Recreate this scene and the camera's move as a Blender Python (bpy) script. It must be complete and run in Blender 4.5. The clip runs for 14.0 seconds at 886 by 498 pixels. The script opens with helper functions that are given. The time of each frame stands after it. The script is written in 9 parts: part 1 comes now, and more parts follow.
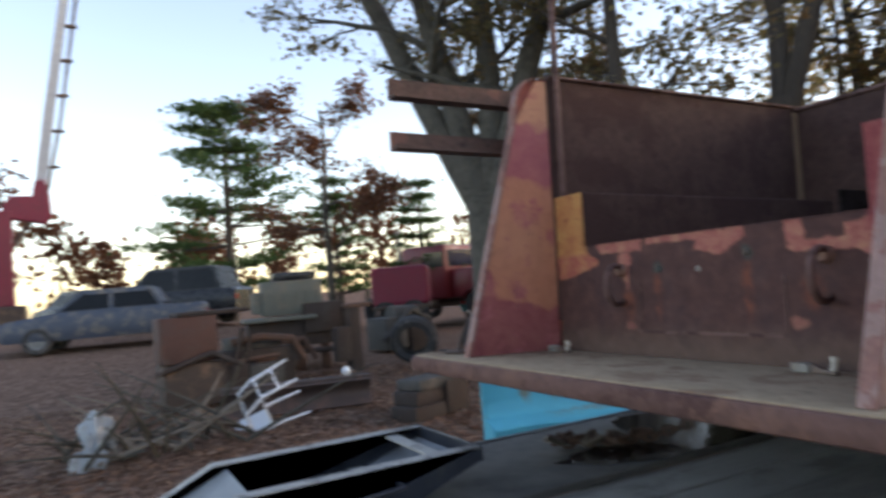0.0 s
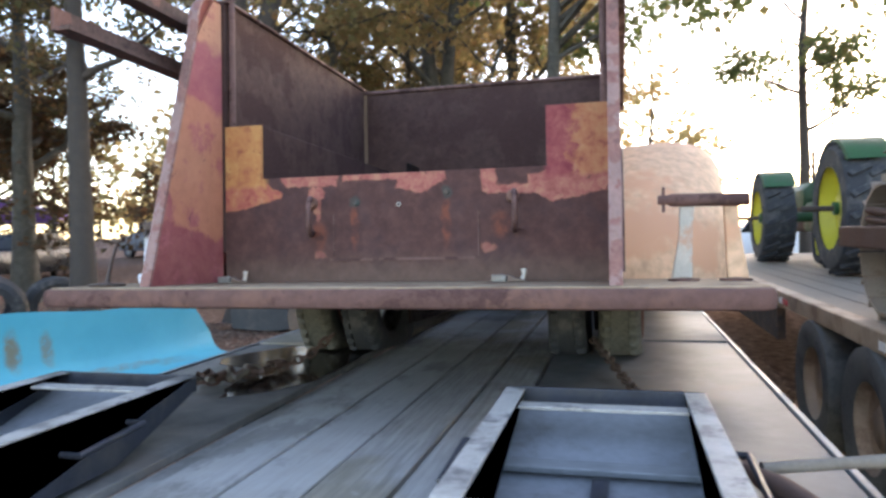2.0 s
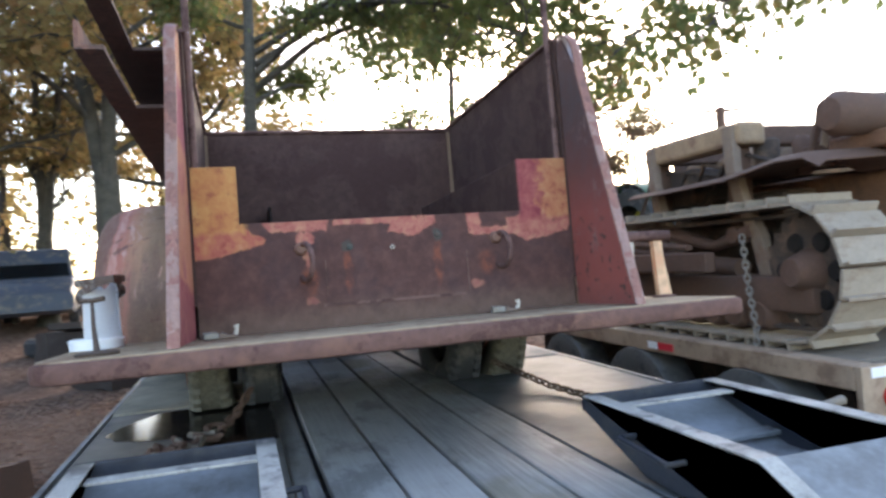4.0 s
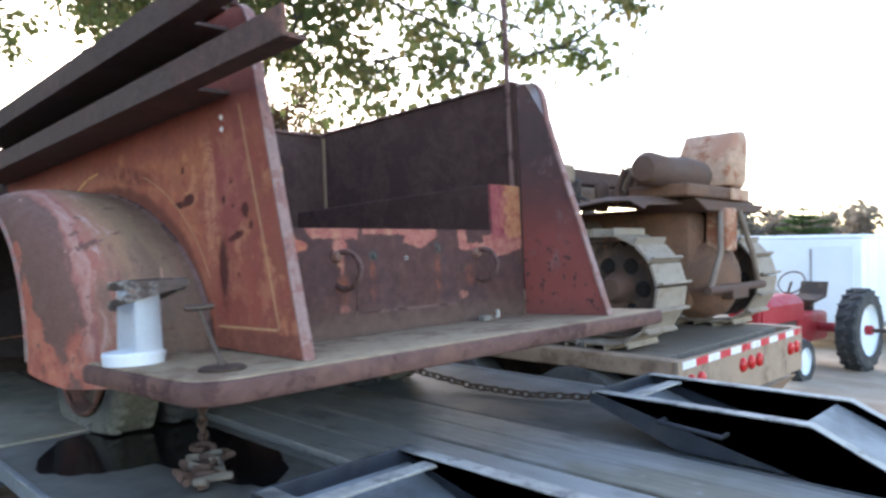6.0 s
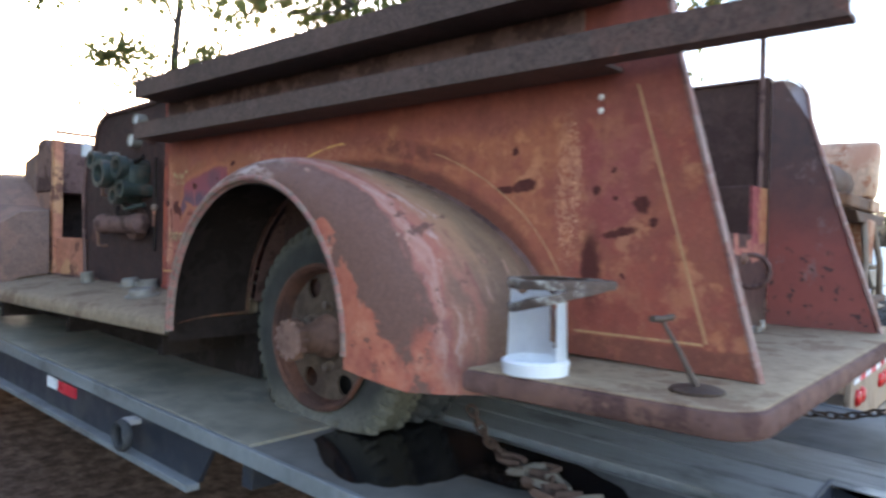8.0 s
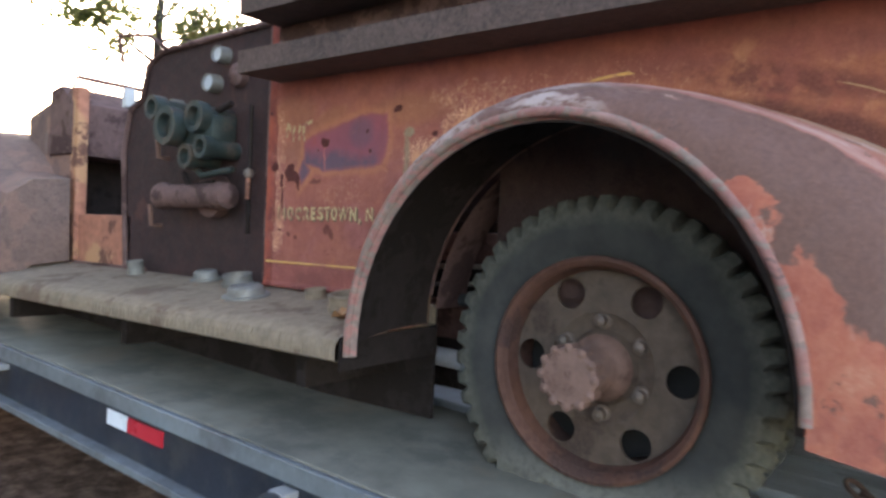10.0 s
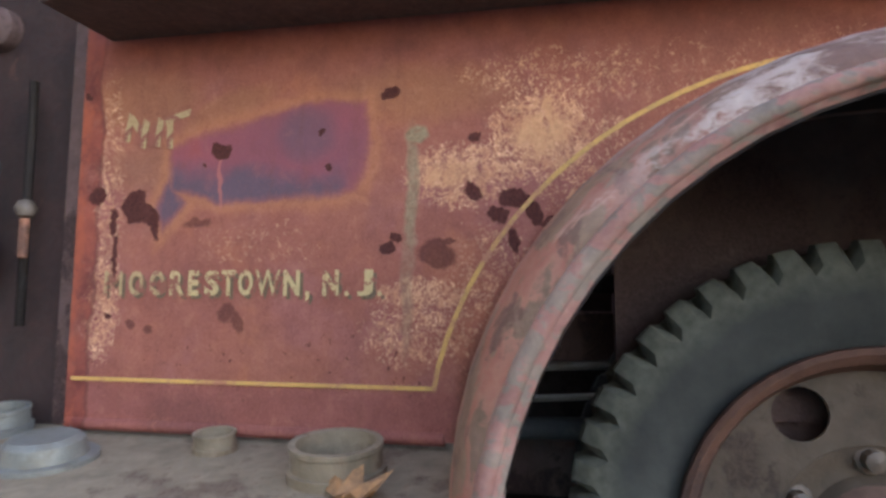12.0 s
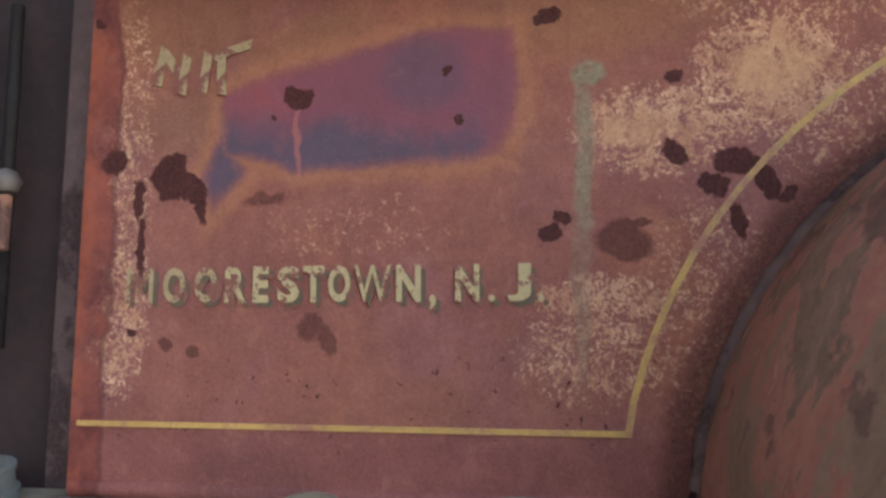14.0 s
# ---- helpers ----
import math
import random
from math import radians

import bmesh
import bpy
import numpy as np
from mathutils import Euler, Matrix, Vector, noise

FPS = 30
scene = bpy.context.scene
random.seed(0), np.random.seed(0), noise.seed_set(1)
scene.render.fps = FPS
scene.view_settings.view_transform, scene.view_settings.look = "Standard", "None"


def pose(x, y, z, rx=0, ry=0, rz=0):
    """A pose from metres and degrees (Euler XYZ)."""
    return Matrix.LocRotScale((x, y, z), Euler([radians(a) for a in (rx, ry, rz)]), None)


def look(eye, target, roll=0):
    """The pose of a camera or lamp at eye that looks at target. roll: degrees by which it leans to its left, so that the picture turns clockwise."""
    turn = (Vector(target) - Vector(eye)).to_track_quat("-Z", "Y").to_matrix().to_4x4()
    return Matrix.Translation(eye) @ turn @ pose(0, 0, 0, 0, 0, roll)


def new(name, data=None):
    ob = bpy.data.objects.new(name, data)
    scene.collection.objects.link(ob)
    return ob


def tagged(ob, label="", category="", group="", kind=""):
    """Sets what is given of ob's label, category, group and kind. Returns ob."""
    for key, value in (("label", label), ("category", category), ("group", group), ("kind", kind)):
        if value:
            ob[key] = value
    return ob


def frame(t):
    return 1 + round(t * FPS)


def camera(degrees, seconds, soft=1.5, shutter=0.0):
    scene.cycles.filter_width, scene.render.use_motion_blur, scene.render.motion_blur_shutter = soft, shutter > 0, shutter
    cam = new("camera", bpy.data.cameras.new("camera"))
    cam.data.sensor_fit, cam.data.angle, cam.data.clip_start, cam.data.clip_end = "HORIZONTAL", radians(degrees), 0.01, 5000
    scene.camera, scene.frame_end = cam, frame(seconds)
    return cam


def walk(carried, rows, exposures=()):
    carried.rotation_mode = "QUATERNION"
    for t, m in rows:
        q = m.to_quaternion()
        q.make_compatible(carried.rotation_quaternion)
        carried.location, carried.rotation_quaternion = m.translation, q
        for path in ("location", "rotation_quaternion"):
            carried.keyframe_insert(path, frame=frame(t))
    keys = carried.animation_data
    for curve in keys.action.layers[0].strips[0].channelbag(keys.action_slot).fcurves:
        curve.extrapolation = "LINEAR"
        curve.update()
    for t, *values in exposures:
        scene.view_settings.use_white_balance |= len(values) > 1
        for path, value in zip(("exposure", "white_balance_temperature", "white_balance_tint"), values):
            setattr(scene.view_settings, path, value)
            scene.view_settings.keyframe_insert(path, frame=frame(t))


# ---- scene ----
cam = camera(65.5, 14.0, 2.8, 0.4)
PATH = [
    (0, (1.483, -1.63, 1.638), (-0.29, -0.71, 1.733), -4.9),
    (0.5, (1.434, -1.703, 1.518), (-0.071, -0.388, 1.582), -4.9),
    (1, (1.188, -1.933, 1.52), (-0.041, -0.355, 1.483), -3.9),
    (1.5, (1.039, -2.188, 1.513), (0.185, -0.381, 1.436), -2.0),
    (2, (0.748, -2.335, 1.512), (0.246, -0.399, 1.46), -1.4),
    (2.5, (0.454, -2.395, 1.494), (0.097, -0.427, 1.488), -1.8),
    (3, (0.135, -2.519, 1.546), (0.19, -0.519, 1.55), -2.7),
    (3.5, (-0.221, -2.462, 1.553), (0.1, -0.488, 1.579), -3.9),
    (4, (-0.569, -2.504, 1.564), (-0.001, -0.587, 1.585), -3.9),
    (4.2, (-0.631, -2.519, 1.633), (0.016, -0.627, 1.616), -3.5),
    (6.3, (-2.025, -1.822, 1.659), (-0.547, -0.475, 1.666), -0.4),
    (6.5, (-2.123, -1.736, 1.657), (-0.63, -0.406, 1.671), -0.0),
    (7, (-2.302, -1.483, 1.668), (-0.706, -0.278, 1.667), 1.5),
    (7.5, (-2.344, -1.189, 1.671), (-0.796, 0.077, 1.625), 2.0),
    (8, (-2.517, -0.872, 1.686), (-0.995, 0.424, 1.621), 3.2),
    (8.5, (-2.54, -0.54, 1.653), (-1.05, 0.792, 1.593), 3.7),
    (9, (-2.513, -0.182, 1.622), (-1.037, 1.165, 1.553), 3.6),
    (9.2, (-2.517, -0.041, 1.613), (-1.025, 1.288, 1.529), 3.7),
    (11.3, (-2.025, 1.242, 1.542), (-0.181, 2.012, 1.606), 4.1),
    (11.5, (-1.973, 1.357, 1.551), (-0.091, 2.031, 1.635), 3.7),
    (12, (-1.893, 1.572, 1.537), (0.054, 1.991, 1.721), 2.9),
    (12.5, (-1.82, 1.766, 1.526), (0.152, 1.965, 1.797), 2.6),
    (13, (-1.64, 1.863, 1.533), (0.328, 2.09, 1.805), 2.0),
    (13.5, (-1.582, 1.91, 1.517), (0.381, 2.196, 1.772), 2.3),
    (14, (-1.591, 1.925, 1.53), (0.377, 2.215, 1.741), 2.4),
]
EXPOSURES = [(0, 1.68, 7850, 21), (0.5, 1.7, 7750, 21), (1, 2.37, 7650, 21), (2, 2.68, 7450, 20), (4, 2.65, 7350, 18), (6.5, 2.6, 7050, 17), (8, 2.65, 7300, 19), (9, 2.8, 7700, 20), (11.3, 3.28, 8000, 21), (12, 3.3, 8100, 21), (12.5, 3.05, 8100, 21), (13, 3.0, 8000, 20), (14, 2.98, 7950, 19)]
walk(cam, [(t, look(eye, aim, roll)) for t, eye, aim, roll in PATH], EXPOSURES)

# ---- light ----
world = bpy.data.worlds.new("sky")
scene.world = world
world.use_nodes = True
wn = world.node_tree
sky = wn.nodes.new("ShaderNodeTexSky")
sky.sky_type = "NISHITA"
sky.sun_disc = False
SUN_ELEVATION, SUN_AZIMUTH = 18.0, 24.0  # degrees above the horizon; degrees from +y towards +x
sky.sun_elevation, sky.sun_rotation = radians(SUN_ELEVATION), radians(SUN_AZIMUTH)
sky.air_density, sky.dust_density, sky.ozone_density = 1.0, 0.7, 1.6
wn.nodes["Background"].inputs["Strength"].default_value = 0.15
wn.links.new(sky.outputs[0], wn.nodes["Background"].inputs["Color"])

sun = new("sun", bpy.data.lights.new("sun", "SUN"))
sun.data.energy, sun.data.angle, sun.data.color = 0.5, radians(30), (1.0, 0.95, 0.88)
sun.matrix_world = look((60 * math.sin(radians(SUN_AZIMUTH)), 60 * math.cos(radians(SUN_AZIMUTH)), 60 * math.tan(radians(SUN_ELEVATION))), (0, 0, 0))
scene.view_settings.exposure = 2.3

# ---- materials ----
MATS = {}


class Nodes:
    """A node material built step by step."""

    def __init__(self, name, rough=0.7, metal=0.0, spec=0.4):
        self.mat = bpy.data.materials.new(name)
        self.mat.use_nodes = True
        self.t = self.mat.node_tree
        self.bsdf = self.t.nodes["Principled BSDF"]
        self.bsdf.inputs["Roughness"].default_value = rough
        self.bsdf.inputs["Metallic"].default_value = metal
        self.bsdf.inputs["Specular IOR Level"].default_value = spec
        self.co = self.t.nodes.new("ShaderNodeTexCoord").outputs["Object"]
        MATS[name] = self.mat

    def put(self, socket, value):
        if isinstance(value, bpy.types.NodeSocket):
            self.t.links.new(value, socket)
        elif isinstance(value, (tuple, list)) and len(value) == 3 and socket.type == "RGBA":
            socket.default_value = (*value, 1)
        else:
            socket.default_value = value

    def noise(self, scale, detail=4, rough=0.6, stretch=(1, 1, 1), shift=(0, 0, 0), color=False):
        m = self.t.nodes.new("ShaderNodeMapping")
        m.inputs["Scale"].default_value, m.inputs["Location"].default_value = stretch, shift
        self.put(m.inputs["Vector"], self.co)
        n = self.t.nodes.new("ShaderNodeTexNoise")
        n.inputs["Scale"].default_value, n.inputs["Detail"].default_value, n.inputs["Roughness"].default_value = scale, detail, rough
        self.put(n.inputs["Vector"], m.outputs[0])
        return n.outputs["Color" if color else "Fac"]

    def voronoi(self, scale, feature="F1", stretch=(1, 1, 1)):
        m = self.t.nodes.new("ShaderNodeMapping")
        m.inputs["Scale"].default_value = stretch
        self.put(m.inputs["Vector"], self.co)
        n = self.t.nodes.new("ShaderNodeTexVoronoi")
        n.feature = feature
        n.inputs["Scale"].default_value = scale
        self.put(n.inputs["Vector"], m.outputs[0])
        return n.outputs["Distance"]

    def ramp(self, fac, stops):
        r = self.t.nodes.new("ShaderNodeValToRGB")
        while len(r.color_ramp.elements) < len(stops):
            r.color_ramp.elements.new(0.5)
        for e, (p, c) in zip(r.color_ramp.elements, stops):
            e.position, e.color = p, (*c, 1) if len(c) == 3 else c
        self.put(r.inputs[0], fac)
        return r.outputs[0]

    def step(self, value, lo, hi, to0=0.0, to1=1.0):
        m = self.t.nodes.new("ShaderNodeMapRange")
        m.interpolation_type = "SMOOTHSTEP"
        for k, v in (("Value", value), ("From Min", lo), ("From Max", hi), ("To Min", to0), ("To Max", to1)):
            self.put(m.inputs[k], v)
        return m.outputs[0]

    def math(self, op, a, b=0.0, c=0.0):
        m = self.t.nodes.new("ShaderNodeMath")
        m.operation = op
        for s, v in zip(m.inputs, (a, b, c)):
            self.put(s, v)
        return m.outputs[0]

    def mix(self, fac, a, b, mode="MIX"):
        m = self.t.nodes.new("ShaderNodeMix")
        m.data_type, m.blend_type = "RGBA", mode
        self.put(m.inputs["Factor"], fac)
        self.put(m.inputs["A"], a)
        self.put(m.inputs["B"], b)
        return m.outputs["Result"]

    def axis(self, k):
        s = self.t.nodes.new("ShaderNodeSeparateXYZ")
        self.put(s.inputs[0], self.co)
        return s.outputs[k]

    def random(self):
        return self.t.nodes.new("ShaderNodeObjectInfo").outputs["Random"]

    def warp(self, amount, scale, detail=3):
        """Shifts all later textures and patches by noise, for uneven outlines."""
        n = self.noise(scale, detail, color=True)
        s = self.t.nodes.new("ShaderNodeVectorMath")
        s.operation = "SUBTRACT"
        self.put(s.inputs[0], n)
        s.inputs[1].default_value = (0.5, 0.5, 0.5)
        k = self.t.nodes.new("ShaderNodeVectorMath")
        k.operation = "MULTIPLY_ADD"
        self.put(k.inputs[0], s.outputs[0])
        k.inputs[1].default_value = (amount, amount, amount)
        self.put(k.inputs[2], self.co)
        self.co = k.outputs[0]

    def patch(self, y, z, ry, rz, soft=0.25, turn=0.0, axes=(1, 2)):
        """An elliptic patch in the plane of two axes: 1 inside, 0 outside."""
        a, b = self.math("SUBTRACT", self.axis(axes[0]), y), self.math("SUBTRACT", self.axis(axes[1]), z)
        c, s = math.cos(radians(turn)), math.sin(radians(turn))
        u = self.math("ADD", self.math("MULTIPLY", a, c / ry), self.math("MULTIPLY", b, s / ry))
        v = self.math("ADD", self.math("MULTIPLY", a, -s / rz), self.math("MULTIPLY", b, c / rz))
        d = self.math("ADD", self.math("MULTIPLY", u, u), self.math("MULTIPLY", v, v))
        return self.step(d, 1 + soft, max(0.02, 1 - soft))

    def inside(self, points, axes=(1, 2)):
        """How far inside a convex outline a place lies, in metres; the corners run anticlockwise in the plane of the two axes."""
        out = None
        for (ay, az), (by, bz) in zip(points, points[1:] + points[:1]):
            l = math.hypot(by - ay, bz - az)
            ny, nz = -(bz - az) / l, (by - ay) / l
            d = self.math("ADD", self.math("MULTIPLY", self.axis(axes[0]), ny), self.math("MULTIPLY_ADD", self.axis(axes[1]), nz, -(ay * ny + az * nz)))
            out = d if out is None else self.math("MINIMUM", out, d)
        return out

    def add(self, *masks):
        out = masks[0]
        for m in masks[1:]:
            out = self.math("MAXIMUM", out, m)
        return out

    def done(self, color, rough=None, bump=None, strength=0.3, distance=0.004):
        self.put(self.bsdf.inputs["Base Color"], color)
        if rough is not None:
            self.put(self.bsdf.inputs["Roughness"], rough)
        if bump is not None:
            b = self.t.nodes.new("ShaderNodeBump")
            b.inputs["Strength"].default_value, b.inputs["Distance"].default_value = strength, distance
            self.put(b.inputs["Height"], bump)
            self.put(self.bsdf.inputs["Normal"], b.outputs[0])
        return self.mat


def plain(name, color, rough=0.6, metal=0.0, vary=0.25, scale=6.0, bump=0.15, dirt=None, spec=0.4):
    """A surface with a broad and a fine variation of one colour, and dirt if given."""
    n = Nodes(name, rough, metal, spec)
    big, fine = n.noise(scale, 5), n.noise(scale * 9, 3)
    dark = tuple(c * (1 - vary) for c in color)
    light = tuple(min(1, c * (1 + vary)) for c in color)
    c = n.ramp(big, [(0.3, dark), (0.7, light)])
    c = n.mix(0.35, c, n.ramp(fine, [(0.3, dark), (0.7, light)]))
    if dirt:
        c = n.mix(n.step(n.noise(scale * 0.7, 6, 0.7, shift=(3, 1, 2)), 0.48, 0.66), c, dirt)
    return n.done(c, n.step(big, 0.3, 0.7, max(0.05, rough - 0.12), min(1, rough + 0.12)), fine, bump)


def rusted(name, paint, rust=(0.10, 0.045, 0.03), amount=0.5, rough=0.75, scale=5.0, third=None):
    """Old paint breaking up into rust; amount is the share of rust."""
    n = Nodes(name, rough, 0.0, 0.15)
    n.warp(0.06, 7.0)
    big, mid, fine = n.noise(scale, 6, 0.65), n.noise(scale * 5, 4, 0.6, shift=(5, 5, 5)), n.noise(scale * 34, 2)
    c = n.ramp(mid, [(0.25, tuple(k * 0.7 for k in paint)), (0.75, tuple(min(1, k * 1.25) for k in paint))])
    if third:
        c = n.mix(n.step(n.noise(scale * 0.6, 5, shift=(9, 2, 4)), 0.5, 0.6), c, third)
    r = n.ramp(fine, [(0.2, tuple(k * 0.65 for k in rust)), (0.8, tuple(k * 1.4 for k in rust))])
    edge = 1.02 - amount
    mask = n.step(n.math("ADD", n.math("MULTIPLY", big, 0.75), n.math("MULTIPLY", mid, 0.25)), edge * 0.5 + 0.22, edge * 0.5 + 0.29)
    c = n.mix(mask, c, r)
    return n.done(c, n.step(mask, 0, 1, rough - 0.15, min(1, rough + 0.12)), n.math("ADD", fine, n.math("MULTIPLY", mask, -0.6)), 0.35)


PINK, ORANGE, PEACH = (0.36, 0.13, 0.11), (0.50, 0.22, 0.11), (0.62, 0.38, 0.26)
BROWN, DARK_BROWN = (0.15, 0.085, 0.075), (0.075, 0.042, 0.038)
rusted("rust_dark", BROWN, DARK_BROWN, 0.5)
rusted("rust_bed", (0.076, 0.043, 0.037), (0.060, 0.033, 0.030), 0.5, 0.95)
rusted("rust_orange", (0.42, 0.17, 0.11), (0.16, 0.075, 0.055), 0.42, third=(0.50, 0.26, 0.14))
rusted("rust_peach", (0.66, 0.42, 0.27), (0.46, 0.24, 0.15), 0.25, third=(0.62, 0.34, 0.21))
rusted("tread_rust", (0.145, 0.078, 0.066), (0.094, 0.050, 0.044), 0.45, 0.9, third=(0.19, 0.10, 0.075))
rusted("tail_step", (0.34, 0.25, 0.165), (0.23, 0.15, 0.10), 0.42, 0.95)
rusted("board_dust", (0.27, 0.20, 0.14), (0.18, 0.12, 0.085), 0.42, 0.95)
# near-black rust: shade under and inside the truck put into the colour
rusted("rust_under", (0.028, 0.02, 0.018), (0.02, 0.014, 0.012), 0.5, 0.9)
rusted("hub_rust", (0.24, 0.135, 0.105), (0.17, 0.095, 0.075), 0.45)
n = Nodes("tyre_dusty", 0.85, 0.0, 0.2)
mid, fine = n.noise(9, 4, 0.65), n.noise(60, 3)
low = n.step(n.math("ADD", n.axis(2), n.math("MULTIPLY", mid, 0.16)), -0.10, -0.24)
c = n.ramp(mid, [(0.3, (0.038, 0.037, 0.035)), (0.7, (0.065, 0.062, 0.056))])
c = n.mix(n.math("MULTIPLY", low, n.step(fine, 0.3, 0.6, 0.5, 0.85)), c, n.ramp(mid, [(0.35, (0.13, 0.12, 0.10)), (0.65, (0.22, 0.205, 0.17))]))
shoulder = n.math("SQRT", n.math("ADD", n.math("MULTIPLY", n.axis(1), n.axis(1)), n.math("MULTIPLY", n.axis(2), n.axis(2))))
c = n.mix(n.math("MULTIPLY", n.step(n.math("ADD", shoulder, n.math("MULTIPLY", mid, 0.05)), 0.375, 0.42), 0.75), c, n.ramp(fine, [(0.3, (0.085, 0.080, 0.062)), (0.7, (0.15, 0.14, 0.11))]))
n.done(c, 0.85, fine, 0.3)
# disc's rust is darker than the hub's: fender shade put into the colour
rusted("wheel_rust", (0.118, 0.080, 0.060), (0.080, 0.052, 0.041), 0.40)
rusted("rim_rust", (0.135, 0.062, 0.045), (0.085, 0.046, 0.038), 0.45)
plain("rubber", (0.035, 0.037, 0.04), 0.8, vary=0.35, scale=9, dirt=(0.09, 0.085, 0.08))
plain("rubber_pale", (0.10, 0.10, 0.095), 0.85, vary=0.25, scale=7, dirt=(0.05, 0.05, 0.05))
plain("ramp_floor", (0.20, 0.212, 0.225), 0.8, vary=0.22, scale=5, dirt=(0.13, 0.128, 0.125), spec=0.2)
plain("black_steel", (0.026, 0.030, 0.040), 0.42, vary=0.4, scale=8, dirt=(0.05, 0.05, 0.052), bump=0.1)
plain("worn_steel", (0.33, 0.32, 0.31), 0.5, 0.2, vary=0.2, scale=14, dirt=(0.2, 0.18, 0.17))
plain("grey_steel", (0.20, 0.215, 0.22), 0.45, 0.1, vary=0.3, scale=3, dirt=(0.12, 0.12, 0.12))
plain("chain_steel", (0.10, 0.07, 0.055), 0.6, 0.5, vary=0.4, scale=30)
plain("white_plastic", (0.72, 0.75, 0.78), 0.45, vary=0.08, scale=9)
plain("lid_rust", (0.09, 0.06, 0.05), 0.6, 0.3, vary=0.5, scale=20, dirt=(0.4, 0.38, 0.35))
plain("tape_white", (0.78, 0.79, 0.80), 0.35, vary=0.05)
plain("tape_red", (0.62, 0.03, 0.045), 0.35, vary=0.1)
plain("amber", (0.75, 0.25, 0.02), 0.3, vary=0.1)
plain("stripe_faint", (0.46, 0.25, 0.12), 0.7, vary=0.3, scale=25, dirt=(0.36, 0.15, 0.09))
plain("stripe_gold", (0.62, 0.33, 0.10), 0.6, vary=0.3, scale=30, dirt=(0.45, 0.17, 0.1))
plain("zinc", (0.235, 0.222, 0.20), 0.55, 0.3, vary=0.25, scale=25, dirt=(0.2, 0.17, 0.14))
plain("glass_face", (0.5, 0.52, 0.53), 0.15, vary=0.1, scale=20)

# old paint of the left body side: red-brown oxide with a violet stain, cream flaking, dark chips and a green streak
n = Nodes("panel_paint", 0.72, 0.0, 0.12)
n.warp(0.035, 9.0, 4)
n.warp(0.010, 40.0, 3)
big, mid = n.noise(3.2, 5, 0.6), n.noise(14, 5, 0.65)
fine, grit = n.noise(85, 3, 0.7), n.noise(260, 2, 0.6)
base = n.ramp(big, [(0.25, (0.23, 0.092, 0.072)), (0.45, (0.30, 0.120, 0.090)), (0.6, (0.31, 0.135, 0.095)), (0.78, (0.26, 0.100, 0.090))])
base = n.mix(0.45, base, n.ramp(mid, [(0.3, (0.20, 0.085, 0.070)), (0.55, (0.31, 0.135, 0.105)), (0.75, (0.40, 0.20, 0.13))]))
# rear half: more orange oxide, a redder sheet next to the rear edge
rear = n.step(n.axis(1), 1.5, 0.9)
base = n.mix(n.math("MULTIPLY", rear, 0.75), base, n.ramp(n.noise(6.5, 6, 0.65, shift=(2, 0, 7)), [(0.3, (0.21, 0.095, 0.062)), (0.45, (0.37, 0.165, 0.085)), (0.6, (0.29, 0.125, 0.07)), (0.75, (0.44, 0.24, 0.12))]))
base = n.mix(n.math("MULTIPLY", n.step(n.math("ADD", n.axis(1), n.math("MULTIPLY", n.math("SUBTRACT", mid, 0.5), 0.25)), 0.22, 0.08), 0.85), base, n.ramp(n.noise(9, 6, 0.68, shift=(1, 4, 2)), [(0.32, (0.15, 0.048, 0.048)), (0.43, (0.24, 0.066, 0.060)), (0.52, (0.20, 0.080, 0.064)), (0.60, (0.26, 0.10, 0.066)), (0.72, (0.31, 0.145, 0.082))]))
# cloudy mauve bloom over the front half, ochre below the stain and by the front edge
front = n.step(n.axis(1), 1.35, 1.6)
cloud = n.noise(5.0, 5, 0.6, shift=(7, 3, 3))
base = n.mix(n.math("MULTIPLY", front, n.step(cloud, 0.46, 0.60, 0.10, 0.75)), base, n.ramp(mid, [(0.35, (0.22, 0.095, 0.095)), (0.65, (0.33, 0.155, 0.145))]))
base = n.mix(n.math("MULTIPLY", front, n.step(cloud, 0.44, 0.34, 0, 0.55)), base, (0.40, 0.175, 0.10))
olive = n.add(n.patch(2.40, 2.02, 0.12, 0.06, 0.7), n.patch(2.22, 1.99, 0.10, 0.025, 0.8, -20), n.patch(1.85, 2.0, 0.16, 0.05, 0.9))
base = n.mix(n.math("MULTIPLY", olive, 0.55), base, (0.30, 0.165, 0.085))
base = n.mix(n.math("MULTIPLY", front, n.math("MULTIPLY", n.patch(2.36, 1.88, 0.10, 0.05, 0.9), 0.5)), base, (0.25, 0.15, 0.09))
low = n.step(n.math("ADD", n.axis(2), n.math("MULTIPLY", mid, 0.05)), 1.512, 1.492)
base = n.mix(n.math("MULTIPLY", n.math("MULTIPLY", low, front), 0.75), base, n.ramp(mid, [(0.35, (0.21, 0.082, 0.080)), (0.65, (0.29, 0.12, 0.11))]))
base = n.mix(n.math("MULTIPLY", front, n.math("MULTIPLY", n.patch(2.28, 1.41, 0.08, 0.05, 0.8), 0.6)), base, (0.12, 0.055, 0.06))
